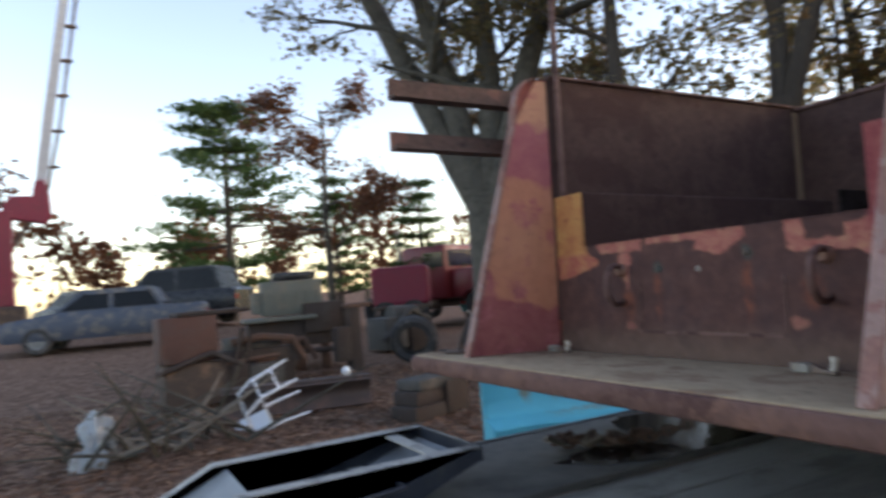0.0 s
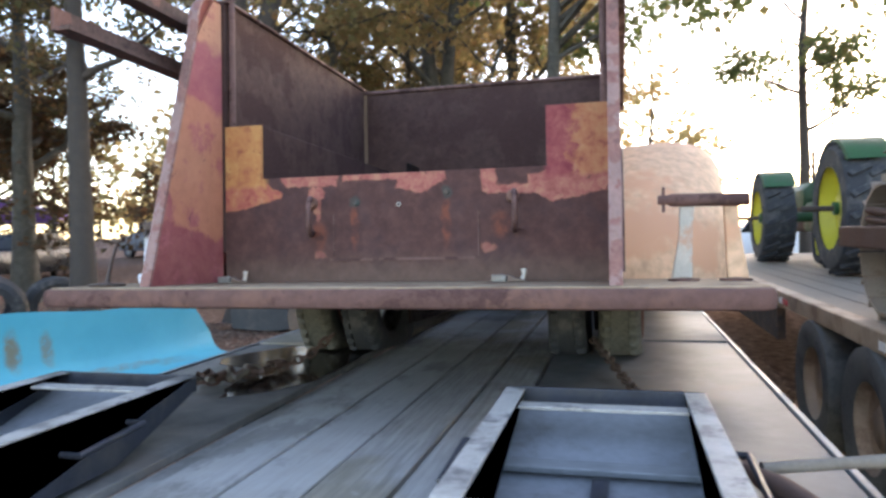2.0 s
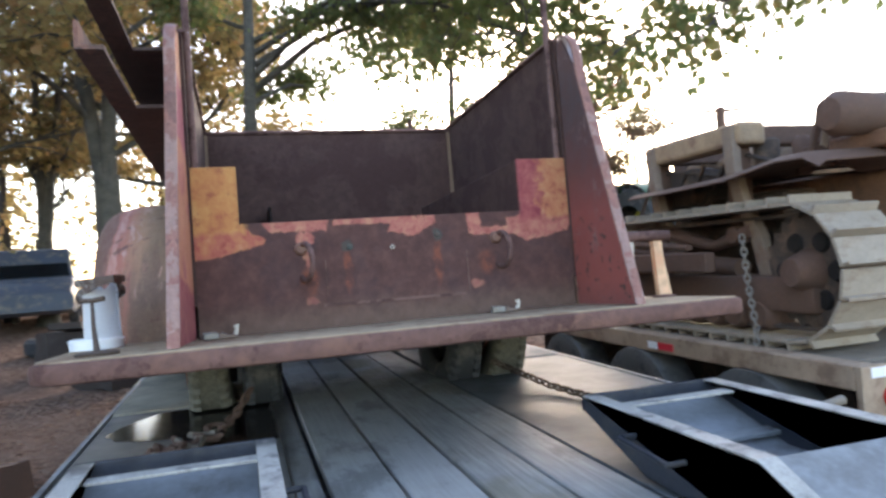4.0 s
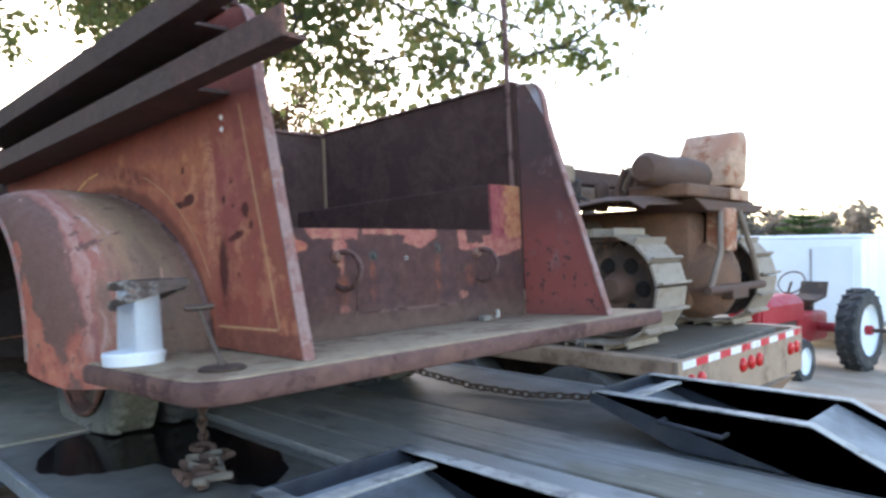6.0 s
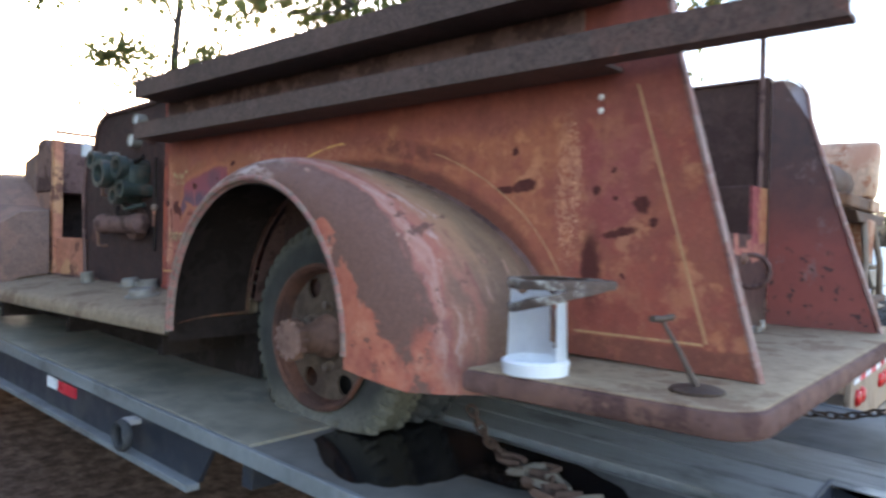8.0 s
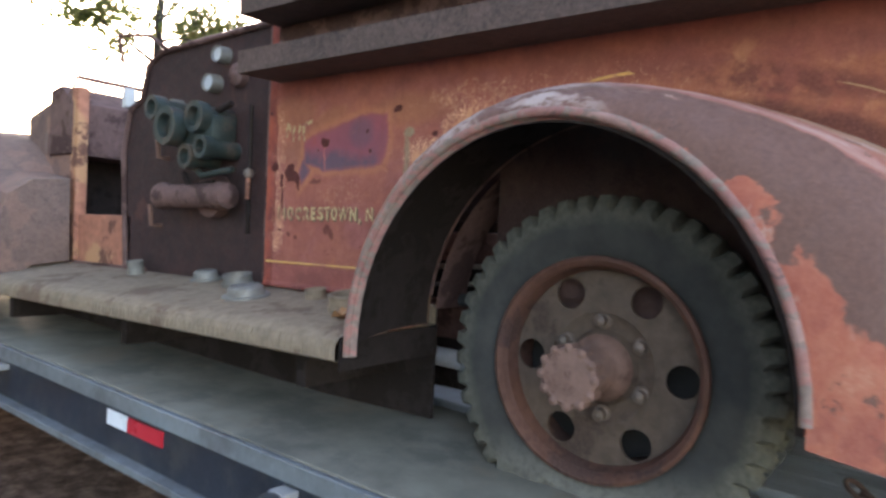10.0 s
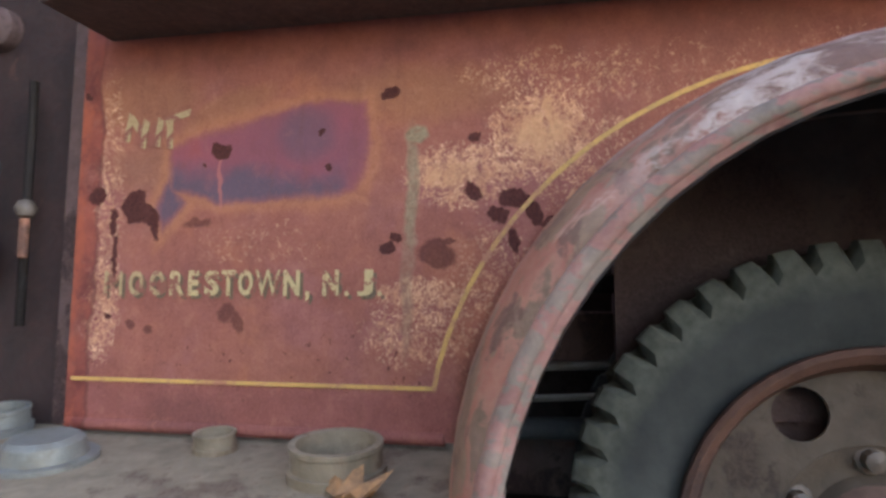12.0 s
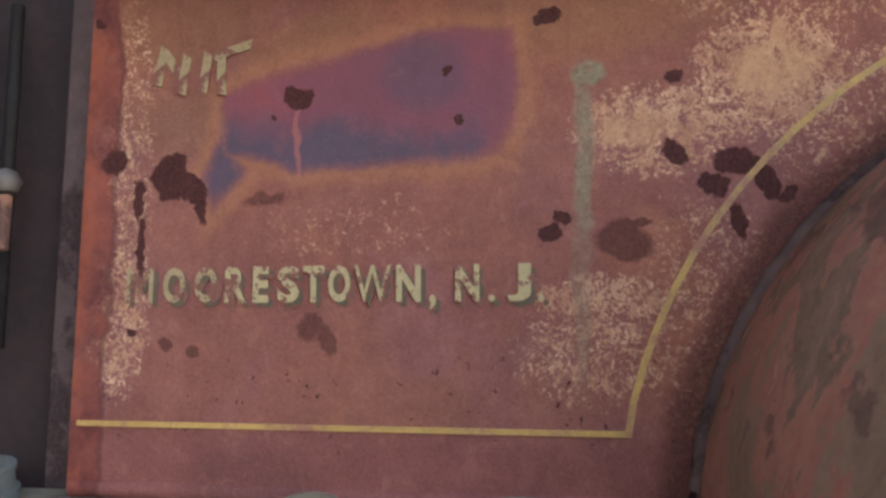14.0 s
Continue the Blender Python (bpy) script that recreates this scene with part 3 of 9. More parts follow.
c = n.mix(n.math("MULTIPLY", mauve, n.step(mid, 0.3, 0.5, 0.55, 0.9)), c, n.ramp(mid, [(0.35, (0.30, 0.19, 0.175)), (0.65, (0.50, 0.38, 0.36))]))
runs = n.add(n.patch(0.06, 1.62, 0.07, 0.26, 0.7), n.patch(-0.10, 1.66, 0.03, 0.12, 0.6), n.patch(0.16, 1.86, 0.06, 0.12, 0.8, -30))
c = n.mix(n.math("MULTIPLY", runs, 0.8), c, n.ramp(mid, [(0.35, (0.26, 0.11, 0.09)), (0.65, (0.40, 0.22, 0.17))]))
lilac = n.add(n.patch(-0.22, 1.58, 0.075, 0.11, 0.5), n.patch(-0.23, 1.73, 0.035, 0.10, 0.6), n.patch(-0.12, 1.57, 0.05, 0.06, 0.5), n.patch(-0.12, 2.30, 0.05, 0.10, 0.6))
c = n.mix(n.math("MULTIPLY", lilac, 0.9), c, n.ramp(mid, [(0.3, (0.44, 0.40, 0.47)), (0.7, (0.60, 0.55, 0.60))]))
c = n.mix(n.math("MULTIPLY", n.patch(-0.06, 1.475, 0.055, 0.075, 0.4), 0.85), c, (0.33, 0.36, 0.36))
c = n.mix(n.math("MULTIPLY", n.patch(-0.25, 1.44, 0.09, 0.05, 0.5), 0.8), c, (0.56, 0.32, 0.19))
c = n.mix(n.math("MULTIPLY", n.step(n.axis(2), 1.425, 1.385), 0.8), c, n.ramp(mid, [(0.35, (0.22, 0.09, 0.075)), (0.65, (0.40, 0.21, 0.16))]))
spots = n.add(n.patch(-0.13, 1.545, 0.03, 0.018, 0.5), n.patch(-0.175, 1.56, 0.012, 0.03, 0.5), n.patch(-0.02, 1.53, 0.02, 0.02, 0.5), n.patch(-0.20, 1.37, 0.02, 0.014, 0.5), n.patch(-0.16, 2.03, 0.016, 0.008, 0.3))
c = n.mix(spots, c, (0.20, 0.075, 0.055))
c = n.mix(0.14, c, n.ramp(fine, [(0.3, (0.12, 0.08, 0.06)), (0.7, (0.6, 0.5, 0.42))]))
n.done(c, n.step(mid, 0.3, 0.7, 0.6, 0.85), fine, 0.25)
# inner face of the left wing: peach, magenta, orange and dark red fields one under another
n = Nodes("wing_paint", 0.85, 0.0, 0.15)
n.warp(0.16, 6.0, 5)
n.warp(0.03, 34.0, 4)
mid, fine = n.noise(16, 5, 0.7), n.noise(80, 3)
h = n.math("ADD", n.axis(2), n.math("MULTIPLY", n.axis(1), 0.25))
c = n.ramp(n.math("MULTIPLY", n.math("SUBTRACT", h, 1.25), 0.85), [(0.0, (0.20, 0.045, 0.055)), (0.20, (0.26, 0.055, 0.07)), (0.215, (0.46, 0.17, 0.095)), (0.42, (0.50, 0.22, 0.125)), (0.60, (0.46, 0.18, 0.11)), (0.62, (0.34, 0.085, 0.11)), (0.80, (0.32, 0.085, 0.115)), (0.82, (0.52, 0.26, 0.16))])
c = n.mix(n.step(n.noise(5, 6, 0.7, shift=(3, 2, 6)), 0.55, 0.62, 0, 0.85), c, (0.34, 0.085, 0.105))
c = n.mix(0.3, c, n.ramp(mid, [(0.3, (0.20, 0.07, 0.065)), (0.7, (0.52, 0.25, 0.17))]))
c = n.mix(n.step(n.noise(24, 5, 0.75, shift=(1, 1, 5)), 0.62, 0.68, 0, 0.8), c, (0.17, 0.07, 0.065))
n.done(c, 0.85, fine, 0.25)
# inner face of the right wing: blackened above with pale scuffs, dark red below with pitted spots
n = Nodes("wing_dark", 0.65, 0.0, 0.25)
n.warp(0.12, 6.0, 5)
mid, fine = n.noise(15, 5, 0.7), n.noise(80, 3)
c = n.ramp(n.math("MULTIPLY", n.math("SUBTRACT", n.axis(2), 1.3), 0.9), [(0.0, (0.18, 0.06, 0.055)), (0.12, (0.28, 0.070, 0.058)), (0.35, (0.25, 0.064, 0.056)), (0.5, (0.11, 0.048, 0.046)), (0.75, (0.06, 0.045, 0.046)), (1.0, (0.10, 0.06, 0.055))])
c = n.mix(n.step(n.noise(5.5, 6, 0.7, shift=(2, 7, 1)), 0.56, 0.64, 0, 0.6), c, n.ramp(mid, [(0.3, (0.15, 0.10, 0.095)), (0.7, (0.24, 0.19, 0.175))]))
c = n.mix(n.math("MULTIPLY", n.step(n.noise(26, 3, 0.6, shift=(4, 1, 4)), 0.60, 0.65), n.step(n.axis(2), 1.75, 1.6)), c, (0.055, 0.03, 0.03))
c = n.mix(0.2, c, n.ramp(mid, [(0.3, (0.06, 0.035, 0.035)), (0.7, (0.30, 0.13, 0.10))]))
n.done(c, n.step(mid, 0.3, 0.7, 0.5, 0.8), fine, 0.25)
layered("edge_paint", [(0.15, 0.07, 0.062), (0.26, 0.11, 0.09), (0.33, 0.21, 0.19), (0.24, 0.09, 0.075)], rough=0.6, scale=7)
layered("rail_paint", [(0.045, 0.029, 0.026), (0.06, 0.037, 0.032), (0.085, 0.05, 0.043)], rough=0.85)
layered("rail_end_paint", [(0.034, 0.020, 0.019), (0.042, 0.024, 0.022), (0.05, 0.028, 0.025), (0.17, 0.07, 0.05)], rough=0.85)
# pump panel's brown is darkened for the shade of the rail overhang
layered("pump_brown", [(0.015, 0.011, 0.012), (0.021, 0.014, 0.015), (0.027, 0.016, 0.017), (0.036, 0.018, 0.018), (0.085, 0.034, 0.028)], rough=0.75, grit=(0.15, 0.085, 0.075))
layered("cowl_paint", [(0.10, 0.06, 0.055), (0.16, 0.09, 0.075), (0.30, 0.15, 0.11), (0.18, 0.10, 0.085)], rough=0.75)
layered("fender_dusty", [(0.14, 0.09, 0.075), (0.18, 0.11, 0.09), (0.24, 0.13, 0.10)], rough=0.8)
for name, gold, share in (("letter_worn", (0.42, 0.27, 0.14), 0.49), ("letter_gold", (0.50, 0.34, 0.17), 0.51), ("letter_shade", (0.15, 0.095, 0.058), 0.50)):
    n = Nodes(name, 0.7, 0.0, 0.3)
    worn = n.step(n.noise(38, 5, 0.75), share, share + 0.06)
    n.done(n.mix(worn, n.ramp(n.noise(90, 2), [(0.3, gold), (0.7, tuple(v * 1.2 for v in gold))]), (0.30, 0.105, 0.072)), 0.75)
plain("hole_black", (0.012, 0.010, 0.009), 0.8, vary=0.3)
plain("nut_steel", (0.17, 0.12, 0.095), 0.5, 0.3, vary=0.3, scale=40)
plain("pipe_white", (0.55, 0.56, 0.58), 0.35, 0.2, vary=0.15)
plain("valve_green", (0.035, 0.05, 0.047), 0.5, 0.2, vary=0.5, scale=14, dirt=(0.10, 0.075, 0.06))
plain("seam_tan", (0.20, 0.13, 0.085), 0.8, vary=0.3, scale=18)
plain("ramp_edge", (0.38, 0.36, 0.325), 0.55, 0.1, vary=0.3, scale=11, dirt=(0.12, 0.115, 0.11))

# rear board: red-brown sheet, pink paint left in rags along its upper edge, orange and pink on the corner plates
n = Nodes("tail_paint", 0.85, 0.0, 0.15)
n.warp(0.03, 9.0, 4)
n.warp(0.028, 34.0, 5)
big, mid, fine = n.noise(4, 5), n.noise(18, 5, 0.68), n.noise(90, 3)
c = n.ramp(mid, [(0.3, (0.066, 0.034, 0.031)), (0.5, (0.088, 0.044, 0.039)), (0.7, (0.118, 0.060, 0.052))])
c = n.mix(n.step(big, 0.46, 0.62, 0, 0.6), c, n.ramp(mid, [(0.3, (0.052, 0.032, 0.035)), (0.7, (0.088, 0.052, 0.050))]))
c = n.mix(n.step(n.axis(2), 1.47, 1.35, 0, 0.8), c, n.ramp(mid, [(0.3, (0.10, 0.064, 0.050)), (0.7, (0.15, 0.098, 0.078))]))


def field(*outline, soft=0.004):
    """A ragged field of paint on the rear board."""
    return n.step(n.inside(list(outline), (0, 2)), -soft, soft)


strip = n.add(field((-0.47, 1.694), (-0.26, 1.684), (-0.25, 1.74), (-0.49, 1.74)), field((-0.23, 1.705), (0.155, 1.698), (0.155, 1.74), (-0.24, 1.74)), field((-0.03, 1.668), (0.06, 1.648), (0.145, 1.69), (0.14, 1.74), (-0.02, 1.74)),
              field((0.283, 1.65), (0.335, 1.64), (0.335, 1.74), (0.275, 1.74)), field((0.30, 1.640), (0.50, 1.632), (0.50, 1.672), (0.30, 1.666)), field((0.45, 1.64), (0.53, 1.60), (0.70, 1.64), (0.73, 1.70), (0.73, 1.76), (0.44, 1.70)),
              n.patch(-0.338, 1.66, 0.030, 0.030, 0.3, 0, (0, 2)), n.math("MULTIPLY", n.patch(-0.333, 1.60, 0.013, 0.045, 0.6, 0, (0, 2)), 0.8), n.math("MULTIPLY", n.patch(0.303, 1.456, 0.028, 0.014, 0.7, 0, (0, 2)), 0.6), n.math("MULTIPLY", n.patch(-0.326, 1.433, 0.024, 0.012, 0.7, 0, (0, 2)), 0.5))
c = n.mix(n.math("MULTIPLY", strip, n.step(n.noise(30, 5, 0.72, shift=(2, 2, 8)), 0.33, 0.40)), c, n.ramp(n.noise(24, 5, 0.7), [(0.34, (0.25, 0.075, 0.066)), (0.5, (0.35, 0.125, 0.10)), (0.66, (0.42, 0.20, 0.13))]))
rag = field((-0.74, 1.578), (-0.60, 1.618), (-0.49, 1.634), (-0.475, 1.668), (-0.55, 1.712), (-0.74, 1.74))
c = n.mix(rag, c, n.ramp(n.noise(17, 6, 0.72), [(0.34, (0.27, 0.065, 0.055)), (0.48, (0.38, 0.12, 0.085)), (0.58, (0.42, 0.17, 0.085)), (0.70, (0.48, 0.23, 0.15))]))
left = field((-0.74, 1.70), (-0.545, 1.69), (-0.545, 1.96), (-0.74, 1.96), soft=0.012)
c = n.mix(left, c, n.ramp(n.noise(10, 6, 0.72), [(0.32, (0.34, 0.11, 0.065)), (0.43, (0.43, 0.18, 0.075)), (0.56, (0.48, 0.24, 0.090)), (0.68, (0.53, 0.31, 0.13))]))
c = n.mix(n.math("MULTIPLY", left, n.step(n.noise(22, 6, 0.75, shift=(6, 1, 1)), 0.56, 0.62, 0, 0.7)), c, (0.27, 0.085, 0.055))
right = field((0.50, 1.68), (0.73, 1.70), (0.73, 1.96), (0.50, 1.96), soft=0.012)
pale = n.step(n.math("ADD", n.axis(0), n.math("MULTIPLY", n.math("SUBTRACT", mid, 0.5), 0.22)), 0.585, 0.62)
c = n.mix(right, c, n.mix(pale, n.ramp(n.noise(16, 6, 0.7, shift=(3, 3, 3)), [(0.35, (0.20, 0.042, 0.052)), (0.52, (0.28, 0.075, 0.075)), (0.66, (0.36, 0.13, 0.10))]), n.ramp(n.noise(18, 6, 0.72, shift=(3, 3, 9)), [(0.34, (0.24, 0.075, 0.055)), (0.46, (0.38, 0.145, 0.080)), (0.60, (0.42, 0.20, 0.10)), (0.72, (0.50, 0.30, 0.20))])))
runs = n.add(n.patch(-0.19, 1.54, 0.015, 0.075, 0.8, 0, (0, 2)), n.patch(0.155, 1.55, 0.016, 0.085, 0.8, 0, (0, 2)), n.patch(-0.33, 1.50, 0.03, 0.05, 0.9, 0, (0, 2)), n.patch(0.35, 1.53, 0.03, 0.04, 0.9, 0, (0, 2)))
c = n.mix(n.math("MULTIPLY", runs, n.step(mid, 0.38, 0.58, 0.1, 0.75)), c, (0.21, 0.066, 0.040))
damp = n.add(n.patch(-0.185, 1.625, 0.022, 0.022, 0.5, 0, (0, 2)), n.patch(0.157, 1.65, 0.020, 0.026, 0.5, 0, (0, 2)))
c = n.mix(n.math("MULTIPLY", damp, 0.8), c, (0.060, 0.062, 0.058))
c = n.mix(n.step(n.noise(40, 4, 0.75, shift=(5, 5, 5)), 0.62, 0.72, 0, 0.35), c, (0.15, 0.085, 0.072))
n.done(c, 0.85, n.math("ADD", fine, n.math("MULTIPLY", strip, 0.6)), 0.3)

# deck: worn grey planks with grain, damp steel plates
n = Nodes("deck_wood", 0.62, 0.0, 0.35)
r = n.random()
grain = n.noise(5, 5, 0.65, stretch=(16, 0.7, 8))
big = n.noise(1.7, 4, 0.6)
c = n.ramp(grain, [(0.25, (0.15, 0.146, 0.138)), (0.55, (0.29, 0.28, 0.262)), (0.8, (0.41, 0.40, 0.38))])
c = n.mix(n.step(big, 0.45, 0.65), c, n.ramp(grain, [(0.3, (0.16, 0.14, 0.105)), (0.7, (0.27, 0.245, 0.19))]))
c = n.mix(n.step(r, 0, 1, 0, 0.55), c, (0.40, 0.395, 0.375))
c = n.mix(n.step(n.noise(2.6, 6, 0.7, stretch=(1.6, 0.8, 1), shift=(5, 2, 0)), 0.50, 0.62, 0, 0.55), c, (0.10, 0.098, 0.088))
c = n.mix(n.step(n.noise(11, 5, 0.75, shift=(1, 7, 0)), 0.60, 0.70, 0, 0.5), c, (0.42, 0.41, 0.385))
n.done(c, n.step(big, 0.35, 0.65, 0.48, 0.78), grain, 0.40, 0.005)

for name, wet in (("deck_steel", 0.47), ("deck_sheet", 0.60), ("deck_wet", 0.40)):
    n = Nodes(name, 0.5, 0.0, 0.2)
    big, fine = n.noise(1.5, 5, 0.6, shift=(1, 2, 0)), n.noise(40, 3)
    c = n.ramp(n.noise(5, 5), [(0.3, (0.145, 0.138, 0.122)), (0.7, (0.25, 0.238, 0.212))])
    c = n.mix(n.step(n.noise(3, 6, shift=(4, 4, 4)), 0.52, 0.66), c, (0.21, 0.18, 0.15))
    c = n.mix(n.step(n.noise(2.2, 6, 0.7, shift=(8, 1, 0)), 0.48, 0.62, 0, 0.6), c, (0.10, 0.10, 0.095))
    if name == "deck_steel":
        c = n.mix(1.0, c, (0.76, 0.76, 0.78), "MULTIPLY")
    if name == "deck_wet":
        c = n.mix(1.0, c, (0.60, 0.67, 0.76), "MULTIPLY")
    if name == "deck_sheet":
        c = n.mix(1.0, c, (1.14, 1.09, 0.97), "MULTIPLY")
    rough = n.step(big, wet - 0.08, wet + 0.14, *((0.75, 0.50) if name != "deck_wet" else (0.72, 0.52)))
    n.bsdf.inputs["Specular IOR Level"].default_value = 0.25
    n.done(c, rough, fine, 0.12, 0.002)

plain("leg_pale", (0.44, 0.41, 0.36), 0.6, vary=0.25, scale=14, dirt=(0.50, 0.28, 0.18))
plain("hole_bright", (0.8, 0.8, 0.8), 0.4, vary=0.02)
plain("bark", (0.075, 0.07, 0.058), 0.95, vary=0.5, scale=5, bump=1.0, dirt=(0.045, 0.042, 0.034))
plain("bark_dark", (0.055, 0.045, 0.038), 0.9, vary=0.4, scale=7, bump=0.8)


def leafy(name, colours, seed=0):
    """Leaves that differ one from another, thin enough to let some light through."""
    n = Nodes(name, 0.6, 0.0, 0.25)
    r = n.t.nodes.new("ShaderNodeNewGeometry").outputs["Random Per Island"]
    c = n.ramp(r, [(i / max(1, len(colours) - 1), k) for i, k in enumerate(colours)])
    c = n.mix(n.step(n.noise(0.5, 3), 0.4, 0.62, 0, 0.6), c, n.ramp(r, [(0, colours[-1]), (1, colours[0])]))
    n.put(n.bsdf.inputs["Base Color"], c)
    tr = n.t.nodes.new("ShaderNodeBsdfTranslucent")
    n.put(tr.inputs["Color"], c)
    mx = n.t.nodes.new("ShaderNodeMixShader")
    mx.inputs[0].default_value = 0.6
    n.t.links.new(n.bsdf.outputs[0], mx.inputs[1])
    n.t.links.new(tr.outputs[0], mx.inputs[2])
    n.t.links.new(mx.outputs[0], n.t.nodes["Material Output"].inputs["Surface"])


leafy("leaf_oak", [(0.09, 0.095, 0.045), (0.17, 0.125, 0.055), (0.22, 0.12, 0.055), (0.13, 0.11, 0.05)])
leafy("leaf_autumn", [(0.29, 0.225, 0.095), (0.33, 0.19, 0.09), (0.22, 0.20, 0.085), (0.36, 0.26, 0.115)])
leafy("leaf_oak_green", [(0.10, 0.14, 0.05), (0.15, 0.16, 0.06), (0.20, 0.15, 0.06), (0.11, 0.15, 0.055)])
leafy("leaf_russet", [(0.10, 0.055, 0.03), (0.07, 0.06, 0.03), (0.15, 0.07, 0.035), (0.06, 0.05, 0.028)])
# far belt's leaves: distance haze put into their pale colours
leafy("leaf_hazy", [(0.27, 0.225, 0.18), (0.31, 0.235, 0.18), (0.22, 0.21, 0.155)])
leafy("leaf_red", [(0.16, 0.06, 0.035), (0.11, 0.05, 0.03), (0.20, 0.10, 0.05)])
leafy("needle", [(0.035, 0.07, 0.025), (0.05, 0.10, 0.03), (0.07, 0.11, 0.04)])
leafy("leaf_litter", [(0.31, 0.165, 0.11), (0.20, 0.115, 0.078), (0.42, 0.26, 0.18), (0.12, 0.078, 0.058), (0.54, 0.42, 0.33)])
plain("car_blue", (0.055, 0.075, 0.11), 0.5, vary=0.15, dirt=(0.16, 0.15, 0.14))
plain("car_black", (0.02, 0.022, 0.026), 0.3, vary=0.2)
plain("car_white", (0.68, 0.71, 0.75), 0.4, vary=0.06)
plain("cab_red", (0.17, 0.022, 0.028), 0.4, vary=0.15)
plain("trailer_maroon", (0.16, 0.012, 0.035), 0.5, vary=0.12)
plain("violet", (0.16, 0.07, 0.30), 0.5, vary=0.15)
plain("teal", (0.05, 0.22, 0.22), 0.5, vary=0.15)
plain("dark_glass", (0.015, 0.018, 0.022), 0.1, vary=0.2)
n = Nodes("turquoise", 0.5, 0.0, 0.3)
n.warp(0.05, 9.0, 4)
mid = n.noise(4, 5)
c = n.ramp(mid, [(0.3, (0.042, 0.36, 0.48)), (0.7, (0.055, 0.42, 0.54))])
smear = n.add(n.patch(1.55, 0.74, 0.05, 0.14, 0.9), n.math("MULTIPLY", n.patch(1.78, 0.72, 0.045, 0.12, 0.9), 0.8), n.math("MULTIPLY", n.patch(2.2, 0.5, 0.5, 0.02, 0.9), 0.6))
c = n.mix(n.math("MULTIPLY", smear, n.step(n.noise(14, 5, 0.7), 0.36, 0.56, 0.25, 0.9)), c, (0.19, 0.165, 0.10))
c = n.mix(n.step(n.noise(26, 5, 0.75, shift=(3, 1, 1)), 0.62, 0.70, 0, 0.5), c, (0.16, 0.30, 0.32))
n.done(c, n.step(mid, 0.3, 0.7, 0.4, 0.6), mid, 0.1)
plain("junk_brown", (0.040, 0.029, 0.025), 0.85, vary=0.5, scale=4, dirt=(0.05, 0.04, 0.036))
plain("junk_grey", (0.052, 0.052, 0.050), 0.8, vary=0.35, scale=4, dirt=(0.09, 0.08, 0.07))
plain("junk_khaki", (0.115, 0.122, 0.105), 0.7, vary=0.2, scale=4, dirt=(0.16, 0.14, 0.11))
plain("blade_dark", (0.06, 0.045, 0.042), 0.7, vary=0.35, scale=4, dirt=(0.12, 0.075, 0.06))
plain("crane_red", (0.15, 0.012, 0.03), 0.4, vary=0.2)
plain("lattice_grey", (0.30, 0.33, 0.36), 0.5, vary=0.2)
plain("tan_paint", (0.36, 0.26, 0.185), 0.7, vary=0.2, scale=5, dirt=(0.20, 0.13, 0.09))
plain("track_tan", (0.30, 0.25, 0.20), 0.75, vary=0.2, scale=9, dirt=(0.20, 0.14, 0.10))
plain("dozer_rust", (0.11, 0.062, 0.045), 0.85, vary=0.35, scale=6, dirt=(0.10, 0.06, 0.045))
plain("dozer_brown", (0.165, 0.085, 0.052), 0.85, vary=0.4, scale=7, dirt=(0.10, 0.055, 0.04))
rusted("tank_peach", (0.46, 0.29, 0.20), (0.30, 0.12, 0.07), 0.45, third=(0.40, 0.20, 0.13))
plain("dozer_tan", (0.29, 0.20, 0.125), 0.7, vary=0.35, scale=6, dirt=(0.16, 0.085, 0.06))
plain("arm_tan", (0.20, 0.15, 0.115), 0.75, vary=0.25, scale=8, dirt=(0.17, 0.10, 0.07))
plain("dozer_dark", (0.06, 0.045, 0.038), 0.85, vary=0.35, scale=8, dirt=(0.13, 0.085, 0.06))
plain("tractor_green", (0.022, 0.085, 0.034), 0.55, vary=0.25, scale=5, dirt=(0.05, 0.08, 0.04))
plain("tractor_yellow", (0.55, 0.48, 0.04), 0.5, vary=0.12)
plain("tractor_red", (0.36, 0.02, 0.03), 0.5, vary=0.15)
plain("white_box", (0.72, 0.80, 0.86), 0.4, vary=0.05, scale=2)
plain("lens_red", (0.55, 0.02, 0.02), 0.25, vary=0.1)
plain("weathered_wood", (0.20, 0.165, 0.13), 0.85, vary=0.3, scale=12)
n = Nodes("tail_glow", 0.4)
n.bsdf.inputs["Emission Color"].default_value, n.bsdf.inputs["Emission Strength"].default_value = (1.0, 0.04, 0.02, 1), 3.0
n.done((0.5, 0.02, 0.02))
n = Nodes("amber_glow", 0.4)
n.bsdf.inputs["Emission Color"].default_value, n.bsdf.inputs["Emission Strength"].default_value = (1.0, 0.35, 0.02, 1), 3.0
n.done((0.6, 0.2, 0.02))
n = Nodes("water", 0.12, 0.0, 0.5)
n.bsdf.inputs["IOR"].default_value = 1.33
n.done((0.010, 0.010, 0.011), None, n.noise(9, 3), 0.03, 0.002)

# ---- building blocks ----
def part(name, bm, material, parent=None, label="", smooth=None):
    """One mesh object out of a bmesh, under a thing or a part."""
    me = bpy.data.meshes.new(name)
    bmesh.ops.recalc_face_normals(bm, faces=bm.faces)
    if smooth is not None:
        for f in bm.faces:
            f.smooth = True
        for e in bm.edges:
            if len(e.link_faces) == 2 and e.calc_face_angle(0) > radians(smooth):
                e.smooth = False
    bm.to_mesh(me)
    bm.free()
    me.materials.append(MATS[material])
    ob = new(name, me)
    ob.parent = parent
    if label:
        ob["label"] = label
    return ob


